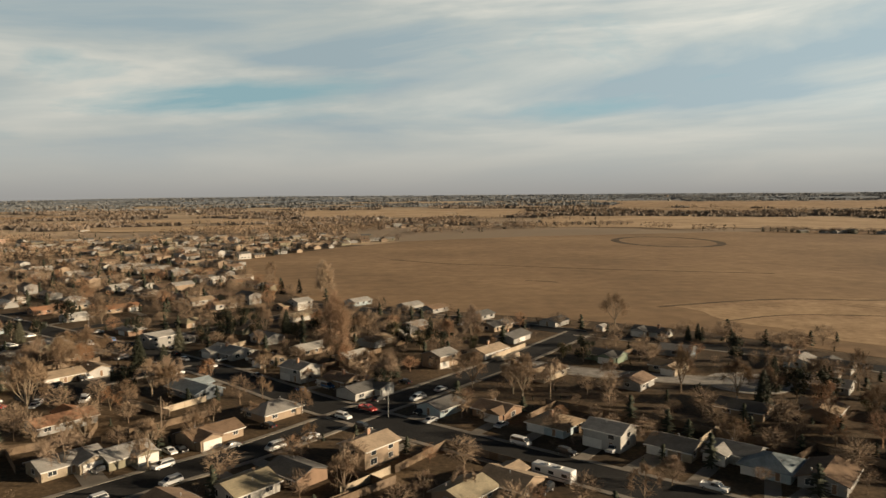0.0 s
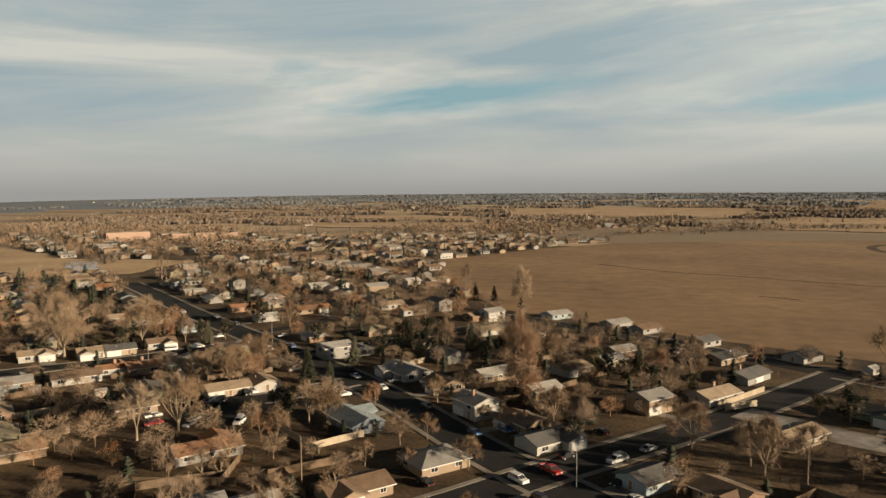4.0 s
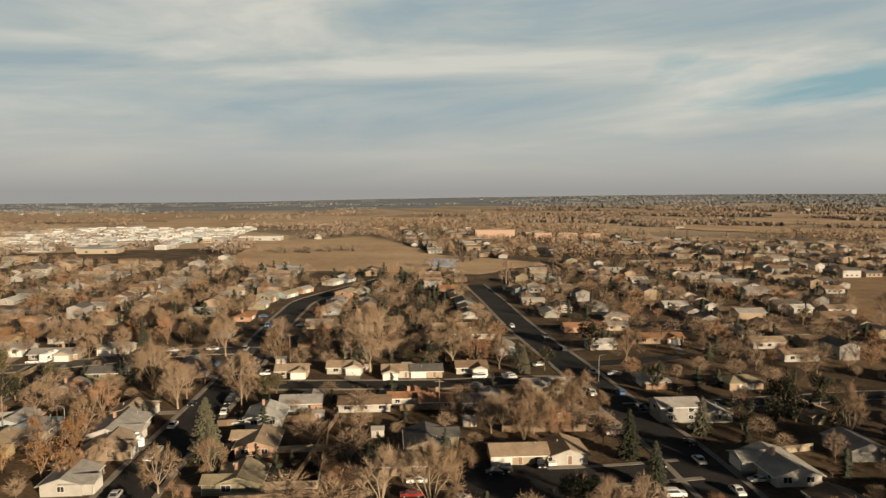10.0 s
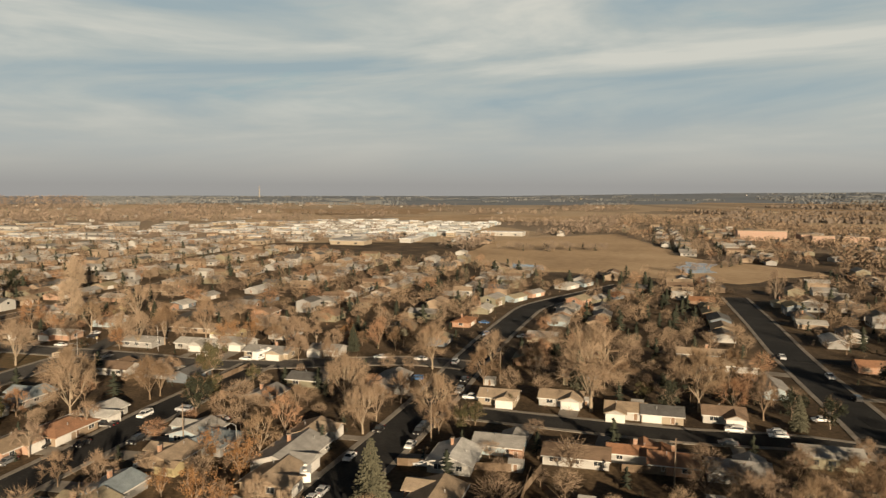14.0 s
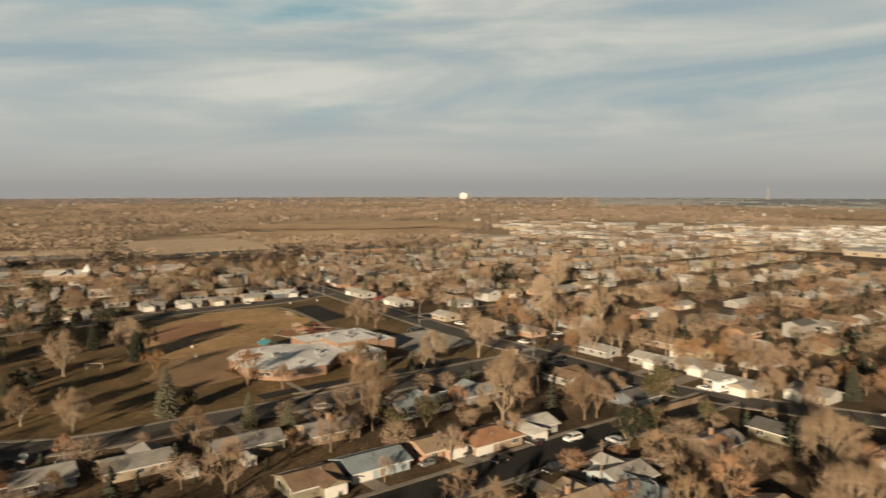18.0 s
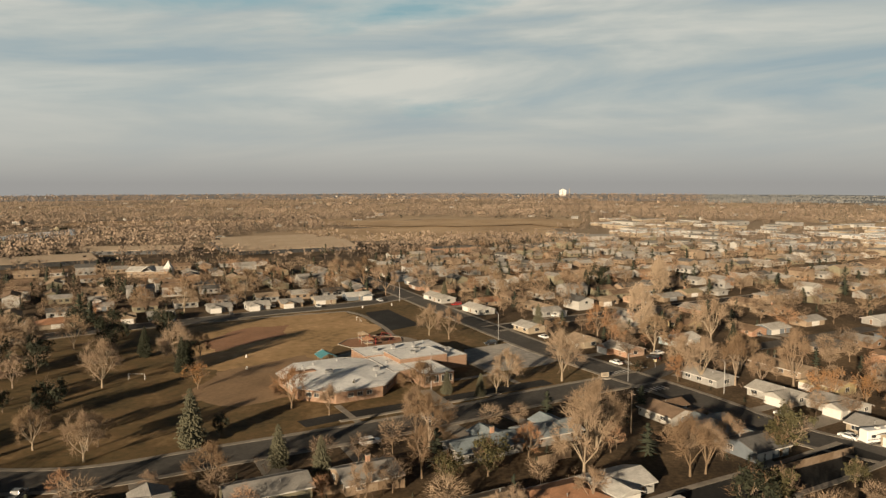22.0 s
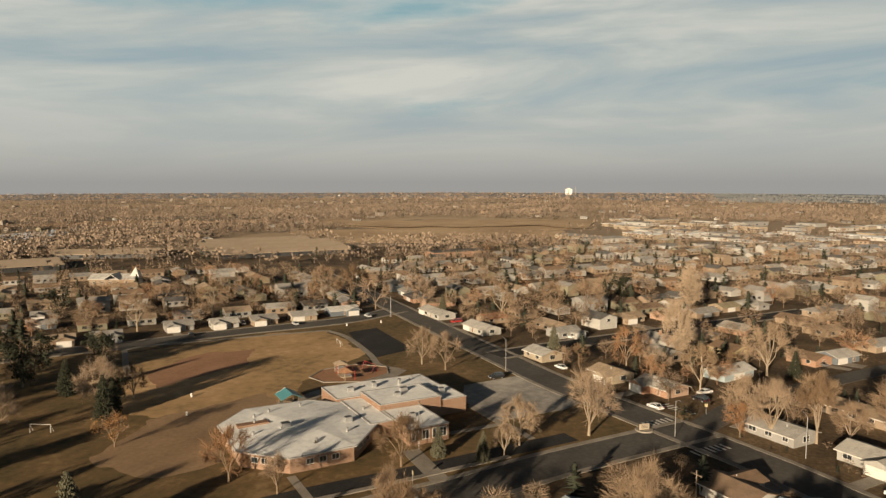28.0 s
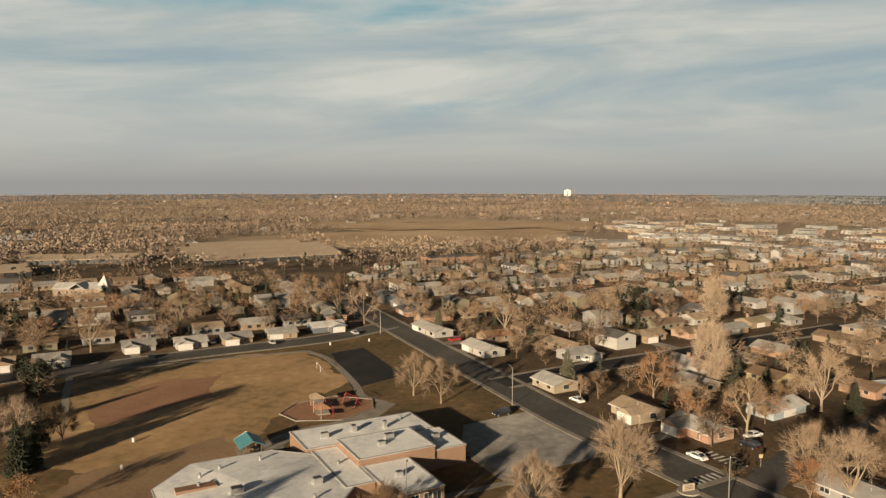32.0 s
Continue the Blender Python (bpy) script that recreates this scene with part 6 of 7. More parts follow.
def playground():
    ring = [(-344, 24), (-347, 17), (-356, 16), (-366, 22), (-367, 33), (-360, 37), (-349, 34)]
    patch("ground", ring, "infield", 0.075, "brown bark bed of the playground", "playground")
    edge = Build()
    for a, b in zip(ring, ring[1:] + ring[:1]):
        edge.tube((*a, 0.1), (*b, 0.1), 0.22, 0.22, 4)
    put("edging", edge.done("edging", M["concrete"]), label="pale concrete edging round the playground", kind="structure", category="kerb")
    root = put("climbing_frame", None, None, at(-355, 24, 40), "tan and red playground climbing frame with slides", category="playground set")
    for k, (x, y) in enumerate(((-3, -2), (0, -2), (3, -2), (-3, 1), (0, 1), (3, 1), (6, -1), (6, 2), (9, -1), (9, 2))):
        put("post", Build().tube((x, y, -0.2), (x, y, 3.2), 0.09, 0.09, 6).done("post", M["car_red"] if k % 2 else M["pale_wood"]), root)
    for x in (-1.5, 1.5, 7.5):
        put("deck", Build().box(x - 1.6, -2.1, 1.25, x + 1.6, 1.2, 1.4).done("deck", M["car_tan"]), root)
    for x in (-1.5, 7.5):
        put("canopy", roof_build(3.4, 3.4, 2.9, 0.9, True, 0.3, 0.08).done("canopy", M["roof_tan"] if x < 0 else M["roof_rust"]), root, at(x, -0.5))
    for x, d in ((-4.6, -1), (4.6, 1)):
        put("slide", Build().box(x - 1.6, -0.9, 0.15, x + 1.6, -0.3, 0.3).done("slide", M["car_tan"]), root, at(0, 0, 0, 0.35) @ Matrix.Rotation(radians(d * 16), 4, "Y"), "tan plastic slide")
    sw = put("swing_set", None, None, at(-361, 30, 60), "red metal swing frame", category="swing set")
    for x in (-3, 3):
        for s in (-1, 1):
            put("leg", Build().tube((x, s * 1.2, 0), (x, 0, 2.6), 0.06, 0.06, 6).done("leg", M["car_red"]), sw)
    put("top_bar", Build().tube((-3.1, 0, 2.6), (3.1, 0, 2.6), 0.06, 0.06, 6).done("top_bar", M["car_red"]), sw)
    for x in (-1.8, 0, 1.8):
        put("swing_seat", Build().tube((x - 0.2, 0, 0.6), (x - 0.2, 0, 2.6), 0.015, 0.015, 3).tube((x + 0.2, 0, 0.6), (x + 0.2, 0, 2.6), 0.015, 0.015, 3).box(x - 0.25, -0.1, 0.55, x + 0.25, 0.1, 0.6)
            .done("swing_seat", M["dark_metal"]), sw)
    WOODS.append((-355, 26, 14))


playground()


def shelter(x, y, deg):
    root = put("picnic_shelter", None, None, at(x, y, deg), "open wooden picnic shelter with a teal metal roof", category="shelter")
    for sx in (-2.6, 2.6):
        for sy in (-1.9, 1.9):
            put("post", Build().box(sx - 0.1, sy - 0.1, -0.1, sx + 0.1, sy + 0.1, 2.5).done("post", M["wood"]), root)
    put("roof", roof_build(6.0, 4.6, 2.5, 1.1, False, 0.5, 0.12).done("roof", M["teal"]), root, label="teal standing-seam roof")
    put("gable_trim", Build().tube((-3.4, -2.8, 2.3), (-3.4, 0, 3.75), 0.09, 0.09, 4).tube((-3.4, 2.8, 2.3), (-3.4, 0, 3.75), 0.09, 0.09, 4).done("gable_trim", M["trim"]), root)
    put("floor_slab", Build().box(-3.2, -2.5, -0.1, 3.2, 2.5, 0.09).done("floor_slab", M["concrete"]), root)
    for sx in (-1.4, 1.4):
        put("picnic_table", Build().box(sx - 0.9, -0.4, 0.7, sx + 0.9, 0.4, 0.77).box(sx - 0.9, -0.95, 0.42, sx + 0.9, -0.65, 0.47).box(sx - 0.9, 0.65, 0.42, sx + 0.9, 0.95, 0.47)
            .box(sx - 0.6, -0.9, 0.09, sx - 0.5, 0.9, 0.7).box(sx + 0.5, -0.9, 0.09, sx + 0.6, 0.9, 0.7).done("picnic_table", M["wood"]), root)
    WOODS.append((x, y, 5))


shelter(-322.5, 26.5, 50)
for x, y, d, h in ((-376.5, 69.5, 225, 10), (-335.8, 123.1, 40, 8.5), (-333, 150, 200, 9), (-444, -4, 220, 9), (-306.6, 71.4, 200, 9.5), (-210, 160, 230, 8.5), (-15, 190, 60, 8.5), (-150, 302, 50, 8.5)):
    light_pole(x, y, d, h)
for x, y, d in ((-610, -76, 50), (-620, -50, 50), (-205, 205, 50), (-243, 245, 50), (-70, 175, 140), (-20, 140, 140), (30, 200, 50), (-160, 240, 50), (-225, 150, 140), (-290, 130, 50)):
    utility_pole(x, y, d)


def stop_bar(x, y, deg, n, w=0.6, l=3.2, gap=1.5, along=True):
    """A ladder crossing: n painted bars."""
    root = put("crosswalk", None, None, at(x, y, deg), "worn white painted crosswalk bars on the asphalt", kind="structure", category="road marking")
    me = Build().box(-l / 2, -w / 2, 0, l / 2, w / 2, 0.006).done("bar", M["paint_line"])
    for i in range(n):
        put("bar", me, root, at(0, (i - (n - 1) / 2) * gap, 0, 0.128))


stop_bar(-357, 122, 140, 7)
stop_bar(-344, 118, 50, 7)
stop_bar(-330, 131, 50, 7)
stop_bar(-401, 72, 140, 6)
stop_bar(-283, 80, 140, 6)


def sign_board(x, y, deg):
    root = put("school_sign", None, None, at(x, y, deg), "pale monument sign on a round stone bed", category="sign")
    put("bed", Build().tube((0, 0, -0.1), (0, 0, 0.35), 2.2, 2.1, 14).done("bed", M["concrete"]), root)
    put("board", Build().box(-1.3, -0.15, 0.35, 1.3, 0.15, 1.7, 0, 0.08).done("board", M["pale_wood"]), root)
    for k in range(3):
        put("text_bar", Build().box(-0.9, -0.17, 0.7 + k * 0.3, 0.9, -0.15, 0.82 + k * 0.3).done("text_bar", M["dark_metal"]), root)


sign_board(-337.5, 116, 130)


def warning_sign(x, y, deg):
    root = put("traffic_sign", None, None, at(x, y, deg), "yellow-green school crossing sign on a post", category="traffic sign")
    put("post", Build().tube((0, 0, -0.1), (0, 0, 2.6), 0.04, 0.04, 6).done("post", M["metal"]), root)
    put("plate", Build().prism([(-0.4, -0.02), (0.4, -0.02), (0.4, 0.02), (-0.4, 0.02)], 1.9, 2.7).done("plate", M["wall_yellow"]), root)


warning_sign(-356, 129, 110)
warning_sign(-289, 78, 40)


def goal(x, y, deg):
    root = put("football_goal", Build().tube((-2.5, 0, 0), (-2.5, 0, 2), 0.06, 0.06, 5).tube((2.5, 0, 0), (2.5, 0, 2), 0.06, 0.06, 5).tube((-2.5, 0, 2), (2.5, 0, 2), 0.06, 0.06, 5)
               .tube((-2.5, 0, 2), (-2.5, 1.2, 0), 0.04, 0.04, 4).tube((2.5, 0, 2), (2.5, 1.2, 0), 0.04, 0.04, 4).done("football_goal", M["trim"]), None, at(x, y, deg),
               "white metal football goal on the playfield", category="goal")


goal(-388, 3, 45)
goal(-282, -15, 110)
for x, y in ((-318, -2), (-305, 8), (-420, -12), (-431, -2)):
    put("litter_bin", Build().tube((0, 0, 0), (0, 0, 0.9), 0.3, 0.33, 10).tube((0, 0, 0.9), (0, 0, 1.05), 0.36, 0.2, 10).done("litter_bin", M["trim"]), None, at(x, y), "white park litter bin on the field", category="bin")

# ---- church, farm sheds, distant buildings ----


def church(x, y, deg):
    root = put("church", None, None, at(x, y, deg), "low white church with a pyramid steeple", category="church")
    put("wall", Build().prism([(-13, -6), (13, -6), (13, 6), (-13, 6)], -0.2, 4).done("wall", M["wall_tan"]), root)
    put("roof", roof_build(26, 12, 4, 2.2, False, 0.8, 0.25).done("roof", M["roof_white"]), root)
    put("gable_wing", roof_build(10, 8, 4.2, 2.6, False, 0.5, 0.25).done("gable_wing", M["roof_white"]), root, at(1, -4, 90))
    put("tower", Build().prism([(9, -3), (14, -3), (14, 2), (9, 2)], -0.2, 4.6).done("tower", M["wall_white"]), root)
    put("steeple", Build().add([(8.6, -3.4, 4.6), (14.4, -3.4, 4.6), (14.4, 2.4, 4.6), (8.6, 2.4, 4.6), (11.5, -0.5, 10.4)], [(0, 1, 4), (1, 2, 4), (2, 3, 4), (3, 0, 4), (3, 2, 1, 0)]).done("steeple", M["roof_white"]), root)
    for k in range(5):
        for s in (0, 180):
            fr, pane = window_mesh(1.3, 1.1)
            ob = put("window", fr, root, Matrix.Rotation(radians(s), 4, "Z") @ Matrix.Translation((-10 + k * 4.5, -6, 2)))
            put("pane", pane, ob)
    HOMES.append((x, y, 17))


church(-474, -194, 112)


def big_shed(x, y, deg, L, W, h, wall, roof, label, rise=0.12, category="building", name="building"):
    z = land_z(x, y)
    root = put(name, None, None, at(x, y, deg, z), label, category=category)
    put("wall", Build().prism([(-L / 2, -W / 2), (L / 2, -W / 2), (L / 2, W / 2), (-L / 2, W / 2)], -2, h).done("wall", M[wall]), root)
    put("roof", roof_build(L, W, h, rise * W / 2, False, 0.6, 0.3).done("roof", M[roof]), root)
    n = max(2, int(L / 15))
    for k in range(n):
        for s in (0, 180):
            put("window", Build().box(-1.4, -0.12, 1.0, 1.4, 0.02, 2.6).done("window", M["glass"]) if ("bw",) not in WIN else WIN[("bw",)], root,
                Matrix.Rotation(radians(s), 4, "Z") @ Matrix.Translation(((k + 0.5) / n * L - L / 2, -W / 2, 0)))
    HOMES.append((x, y, max(L, W) / 2))
    return root


WIN[("bw",)] = Build().box(-1.4, -0.12, 1.0, 1.4, 0.02, 2.6).done("window", M["glass"])
# the dark wall colour stands in for shade under the barns' eaves
for x, y, d, L, W in ((-658, -208, 140, 104, 36), (-683, -236, 140, 118, 36), (-709, -264, 140, 118, 36), (-735, -292, 140, 96, 36), (-500, -320, 150, 62, 46), (-592, -326, 123, 78, 38)):
    big_shed(x, y, d, L, W, 3.4, "dark_metal", "farm_roof", "long low barn with a broad brown metal roof")
big_shed(-695, -72, 140, 46, 16, 4.5, "wall_brick", "roof_dark", "long low dark-roofed building among trees")
for x, y, d, L, W, h in ((-655, 815, 50, 52, 22, 11), (-622, 850, 140, 30, 18, 8), (-596, 842, 50, 22, 12, 8), (-572, 862, 50, 26, 12, 8), (-548, 880, 50, 22, 12, 8)):
    ob = big_shed(x, y, d, L, W, h, "school_brick", "farm_roof", "brick institutional block on the far rise", 0.05)

# pale warehouse roofs of the commercial strip
r = random.Random(21)
spots = []
for i in range(400):
    if len(spots) > 92:
        break
    a, b = r.random(), r.random()
    x, y = -805 - 470 * a + 60 * b, -10 + 600 * b + r.uniform(-30, 30)
    if any((x - p) ** 2 + (y - q) ** 2 < 40 ** 2 for p, q in spots):
        continue
    spots.append((x, y))
    big_shed(x, y, r.choice((GA, GC)) + r.uniform(-4, 4), r.uniform(16, 52), r.uniform(12, 28), r.uniform(3.0, 5), r.choice(("wall_white", "wall_grey", "wall_white", "wall_cream")), r.choice(("membrane", "membrane", "roof_white", "roof_pale", "grey_membrane")),
             "pale flat-roofed commercial building", 0.04)

# ponds and open ground
PONDS = ([(-476, 526), (-498, 560), (-478, 572), (-434, 524), (-443, 505)], [(-560, 410), (-520, 440), (-500, 424), (-530, 399)], [(-640, -520), (-700, -545), (-775, -565), (-800, -640), (-690, -620), (-610, -560)],
             [(-1000, -400), (-1070, -322), (-1100, -330), (-1040, -420)])
for ring in PONDS:
    patch("water", ring, "water", 0.14, "still grey-blue pond", "water")
OPEN = [[(-385, 500), (-480, 428), (-520, 398), (-590, 400), (-520, 590), (-400, 600)], [(-1010, -420), (-1150, -380), (-1200, -120), (-1060, -60), (-960, -160)], [(-500, 430), (-585, 405), (-640, 430), (-775, 540), (-800, 725), (-560, 610), (-505, 580), (-440, 500)], [(-770, -215), (-870, -30), (-1035, -62), (-1010, -260), (-880, -360)],
        [(-1090, 560), (-1170, 880), (-1400, 900), (-1350, 600)], [(-150, 1060), (-320, 1040), (-560, 1010), (-520, 960), (-200, 960)]]
for k, ring in enumerate(OPEN):
    patch("ground", ring, "straw", 0.08 + 0.007 * k, "open tan winter grassland")

# ---- rows of further houses ----
WALLS = ["white", "olive", "cream", "tan", "white", "grey", "paleblue", "brick", "salmon", "brown", "slate", "tan"]
ROOFS = ["tan", "grey", "pale", "brown", "white", "rust", "grey", "dark", "pale", "khaki", "grey"]
RES = [[(-420, 60), (-300, 262), (-380, 350), (-500, 420), (-560, 400), (-640, 330), (-780, 260), (-850, 60), (-760, -70), (-620, -110), (-500, -55)],
       [(-250, -140), (-350, -100), (-470, -20), (-560, -100), (-560, -180), (-470, -260), (-360, -330), (-250, -280)],
       [(-130, 290), (-80, 396), (-130, 520), (-190, 655), (-260, 720), (-400, 600), (-300, 420)],
       [(-170, 290), (-290, 268), (-370, 345), (-430, 390), (-470, 470), (-420, 510), (-290, 405)],
       [(-190, 665), (-100, 790), (-130, 930), (-330, 960), (-540, 900), (-480, 720), (-290, 720)],
       [(60, 60), (200, 60), (190, 205), (150, 245), (30, 240), (20, 170)], [(-130, 110), (-20, 80), (30, 150), (-30, 200), (-120, 190)],
       [(-560, 560), (-420, 620), (-520, 720), (-640, 740), (-700, 700)], [(-180, 120), (-290, 160), (-290, 250), (-230, 215)], [(-600, 640), (-560, 900), (-760, 940), (-900, 800)]]


def in_res(x, y):
    return any(in_ring(x, y, ring) for ring in RES)


def in_open(x, y):
    return any(in_ring(x, y, ring) for ring in OPEN) or any(in_ring(x, y, ring) for ring in PONDS) or in_ring(x, y, FIELD) or in_ring(x, y, PARK)


def homes_clear(x, y, r):
    return not any(abs(x - a) < c + r and (x - a) ** 2 + (y - b) ** 2 < (c + r) ** 2 for a, b, c in HOMES)


lots = []
for key, (line, half) in list(STREETS.items()):
    acc = 9.0
    for i in range(len(line) - 1):
        (ax, ay), (bx, by) = line[i], line[i + 1]
        d = math.hypot(bx - ax, by - ay)
        while acc < d:
            u = acc / d
            for s in (-1, 1):
                nx, ny = -(by - ay) / d * s, (bx - ax) / d * s
                lots.append((ax + (bx - ax) * u + nx * (half + 13), ay + (by - ay) * u + ny * (half + 13), math.degrees(math.atan2(by - ay, bx - ax))))
            acc += 18.5
        acc -= d
for i in range(-60, 61):
    for j in range(-40, 41):
        p = Vector((-300, 250, 0)) + U * (i * 18.5) + V * (j * 30 + (8 if j % 2 else -4))
        lots.append((p.x, p.y, GA))
far_homes = []
made = 0
for x, y, deg in lots:
    g = path_gap(x, y)
    if g > 1000 or in_open(x, y) or not (in_res(x, y) or g < 190):
        continue
    r = random.Random(int(x * 3.1 + y * 1.7))
    x, y = x + r.uniform(-2, 2), y + r.uniform(-2, 2)
    if near_street(x, y, 8) or not homes_clear(x, y, 15 if g < 230 else 7.5):
        continue
    if g < 480 and made < 170:
        made += 1
        house(x, y, deg + r.choice((0, 0, 0, 90)), r.uniform(11, 15), r.uniform(7.4, 9), 2 if r.random() < 0.08 else 1, r.choice(WALLS), r.choice(ROOFS), hip=r.random() < 0.25, rich=False, chimney=r.random() < 0.08)
    else:
        far_homes.append((x, y, deg + r.choice((0, 90))))
        HOMES.append((x, y, 7))

# ---- trees between the houses ----
spots = {}


def room(x, y, gap):
    k = (int(x // 8), int(y // 8))
    for i in (-1, 0, 1):
        for j in (-1, 0, 1):
            for a, b in spots.get((k[0] + i, k[1] + j), ()):
                if (x - a) ** 2 + (y - b) ** 2 < gap * gap:
                    return False
    return True


def claim(x, y):
    spots.setdefault((int(x // 8), int(y // 8)), []).append((x, y))


for a, b, c in WOODS:
    claim(a, b)
for kind, x, y, tall in (("pine", -314, -60, 10), ("pine", -283, -58, 11), ("pine", -305, -16, 9), ("pine", -302, -100, 11), ("pine", -334, -100, 9), ("pine", -268, -57, 12), ("pine", -308, -52, 11), ("pine", -335, -55, 9), ("pine", -327, -85, 9), ("spruce", -306, -35, 11)):
    tree(kind, x, y, tall)
    claim(x, y)
# park trees added towards the sun, to cast long shadows across the lawn
for k, (x, y) in enumerate(((-186, -10), (-190, -40), (-196, -75), (-232, -30), (-236, -58), (-262, -42), (-258, -78), (-226, -92), (-284, -72), (-178, 14), (-246, -8), (-272, -18))):
    tree(("pale", "broad", "pine", "pale")[k % 4], x, y)
    claim(x, y)
r = random.Random(77)
fill_spots = []
for _ in range(90000):
    x, y = r.uniform(-900, 210), r.uniform(-340, 960)
    g = path_gap(x, y)
    if not (in_res(x, y) or g < 200) or in_open(x, y) or any((x - a) ** 2 + (y - b) ** 2 < (c + 5) ** 2 for a, b, c in DISCS):
        continue
    if not room(x, y, 7.2 if g < 260 else 8.6 if g < 420 else 9.0) or near_street(x, y, 9.0 if 60 < g < 340 else 6.5 if g <= 60 else 3) or (g < 52 and r.random() < 0.7) or not homes_clear(x, y, -1.6):
        continue
    claim(x, y)
    fill_spots.append((g, x, y))
fill_spots.sort(key=lambda p: abs(p[0] - 150))
KINDS = ("broad", "broad", "broad", "small", "small", "pale", "rust", "broad", "tall", "rust", "oak", "spruce", "pine", "pine", "pine", "juniper", "blue", "broad")
EVERGREEN = ("pine", "spruce", "pine", "juniper")
singles, near_more, mid_more, far_spots = 0, [], [], []
for g, x, y in fill_spots:
    if singles < 174:
        singles += 1
        tree(r.choice(EVERGREEN if x > -150 and y > 150 and r.random() < 0.45 else KINDS), x, y)
    elif g < 230:
        near_more.append((x, y))
    elif g < 400:
        mid_more.append((x, y))
    else:
        far_spots.append((x, y))


def sliver_tree(seed, n, thick, evergreen=False, limbs=12):
    """A light tree of unit height: trunk, limbs and twigs as thin pointed pieces."""
    q = random.Random(seed)
    v, f = [], []

    def spike(p, d, length, rad):
        d = d.normalized()
        u = d.orthogonal().normalized() * rad
        w = d.cross(u)
        k = len(v)
        v.extend([p + u, p - 0.5 * u + 0.87 * w, p - 0.5 * u - 0.87 * w, p + d * length])
        f.extend([(k, k + 1, k + 3), (k + 1, k + 2, k + 3), (k + 2, k, k + 3)])

    if evergreen:
        for k in range(n):
            u = q.random() ** 0.8
            a = q.uniform(0, 6.28)
            spike(Vector((0, 0, 0.08 + 0.9 * u)), Vector((math.cos(a), math.sin(a), -0.35 + 0.9 * u)), 0.33 * (1 - u) ** 0.8 + 0.06, 0.05)
    else:
        spike(Vector((0, 0, -0.03)), Vector((0, 0, 1)), 0.6, 0.022)
        for k in range(n):
            a = q.uniform(0, 6.28)
            if k < min(n * 0.18, limbs):
                spike(Vector((0, 0, 0.2 + 0.15 * q.random())), Vector((math.cos(a) * 0.6, math.sin(a) * 0.6, q.uniform(0.5, 1.2))), q.uniform(0.4, 0.65), 0.012)
            else:
                while True:
                    p = Vector((q.uniform(-1, 1), q.uniform(-1, 1), q.uniform(-1, 1)))
                    if 0.16 < p.length_squared < 1:
                        break
                lump = 1 + 0.22 * math.sin(3 * math.atan2(p.y, p.x) + seed) + 0.12 * math.sin(6 * p.z + seed)
                d = Vector((p.x, p.y, 0.25 + p.z * 0.6)) + Vector((q.gauss(0, 0.45), q.gauss(0, 0.45), q.gauss(0, 0.3)))
                p = Vector((p.x * 0.36 * lump, p.y * 0.36 * lump, 0.60 + p.z * 0.31))
                d.normalize()
                e = (d.orthogonal().normalized() @ Matrix.Rotation(q.uniform(0, 6.28), 3, d)) * thick * q.uniform(0.7, 1.4)
                i0 = len(v)
                v.extend([p + e, p - e, p + d * q.uniform(0.12, 0.24)])
                f.append((i0, i0 + 1, i0 + 2))
    return np.array([tuple(p) for p in v]), np.array(f)


def wood(name, places, templates, mat, label, lo, hi, seed):
    """Many light trees joined into one mesh."""
    q = np.random.RandomState(seed)
    vs, fs, n = [], [], 0
    for x, y in places:
        tv, tf = templates[q.randint(len(templates))]
        a, h, w = q.uniform(0, 6.28), q.uniform(lo, hi), q.uniform(0.85, 1.25)
        c, s = math.cos(a), math.sin(a)
        p = np.empty_like(tv)
        p[:, 0] = (tv[:, 0] * c - tv[:, 1] * s) * h * w + x
        p[:, 1] = (tv[:, 0] * s + tv[:, 1] * c) * h * w + y
        p[:, 2] = tv[:, 2] * h + ground_z(x, y)
        vs.append(p)
        fs.append(tf + n)
        n += len(tv)
    if not vs:
        return
    V_, F_ = np.concatenate(vs), np.concatenate(fs)
    me = bpy.data.meshes.new(name)
    me.vertices.add(len(V_))
    me.vertices.foreach_set("co", V_.astype(np.float32).ravel())
    me.loops.add(len(F_) * 3)
    me.loops.foreach_set("vertex_index", F_.astype(np.int32).ravel())
    me.polygons.add(len(F_))
    me.polygons.foreach_set("loop_start", np.arange(0, len(F_) * 3, 3, dtype=np.int32))
    me.update(calc_edges=True)
    me.materials.append(M[mat])
    put(name, me, label=label, kind="stuff", category="trees")


near = [sliver_tree(s, 560, 0.0055) for s in (31, 32, 33, 34, 35)]
mid = [sliver_tree(s, 300, 0.0075) for s in (1, 2, 3, 4)]
small = [sliver_tree(s, 105, 0.014, limbs=4) for s in (6, 7, 8, 9)]
mid_green = [sliver_tree(s, 70, 0, True) for s in (5, 6)]
small_green = [sliver_tree(s, 46, 0, True) for s in (5, 6)]


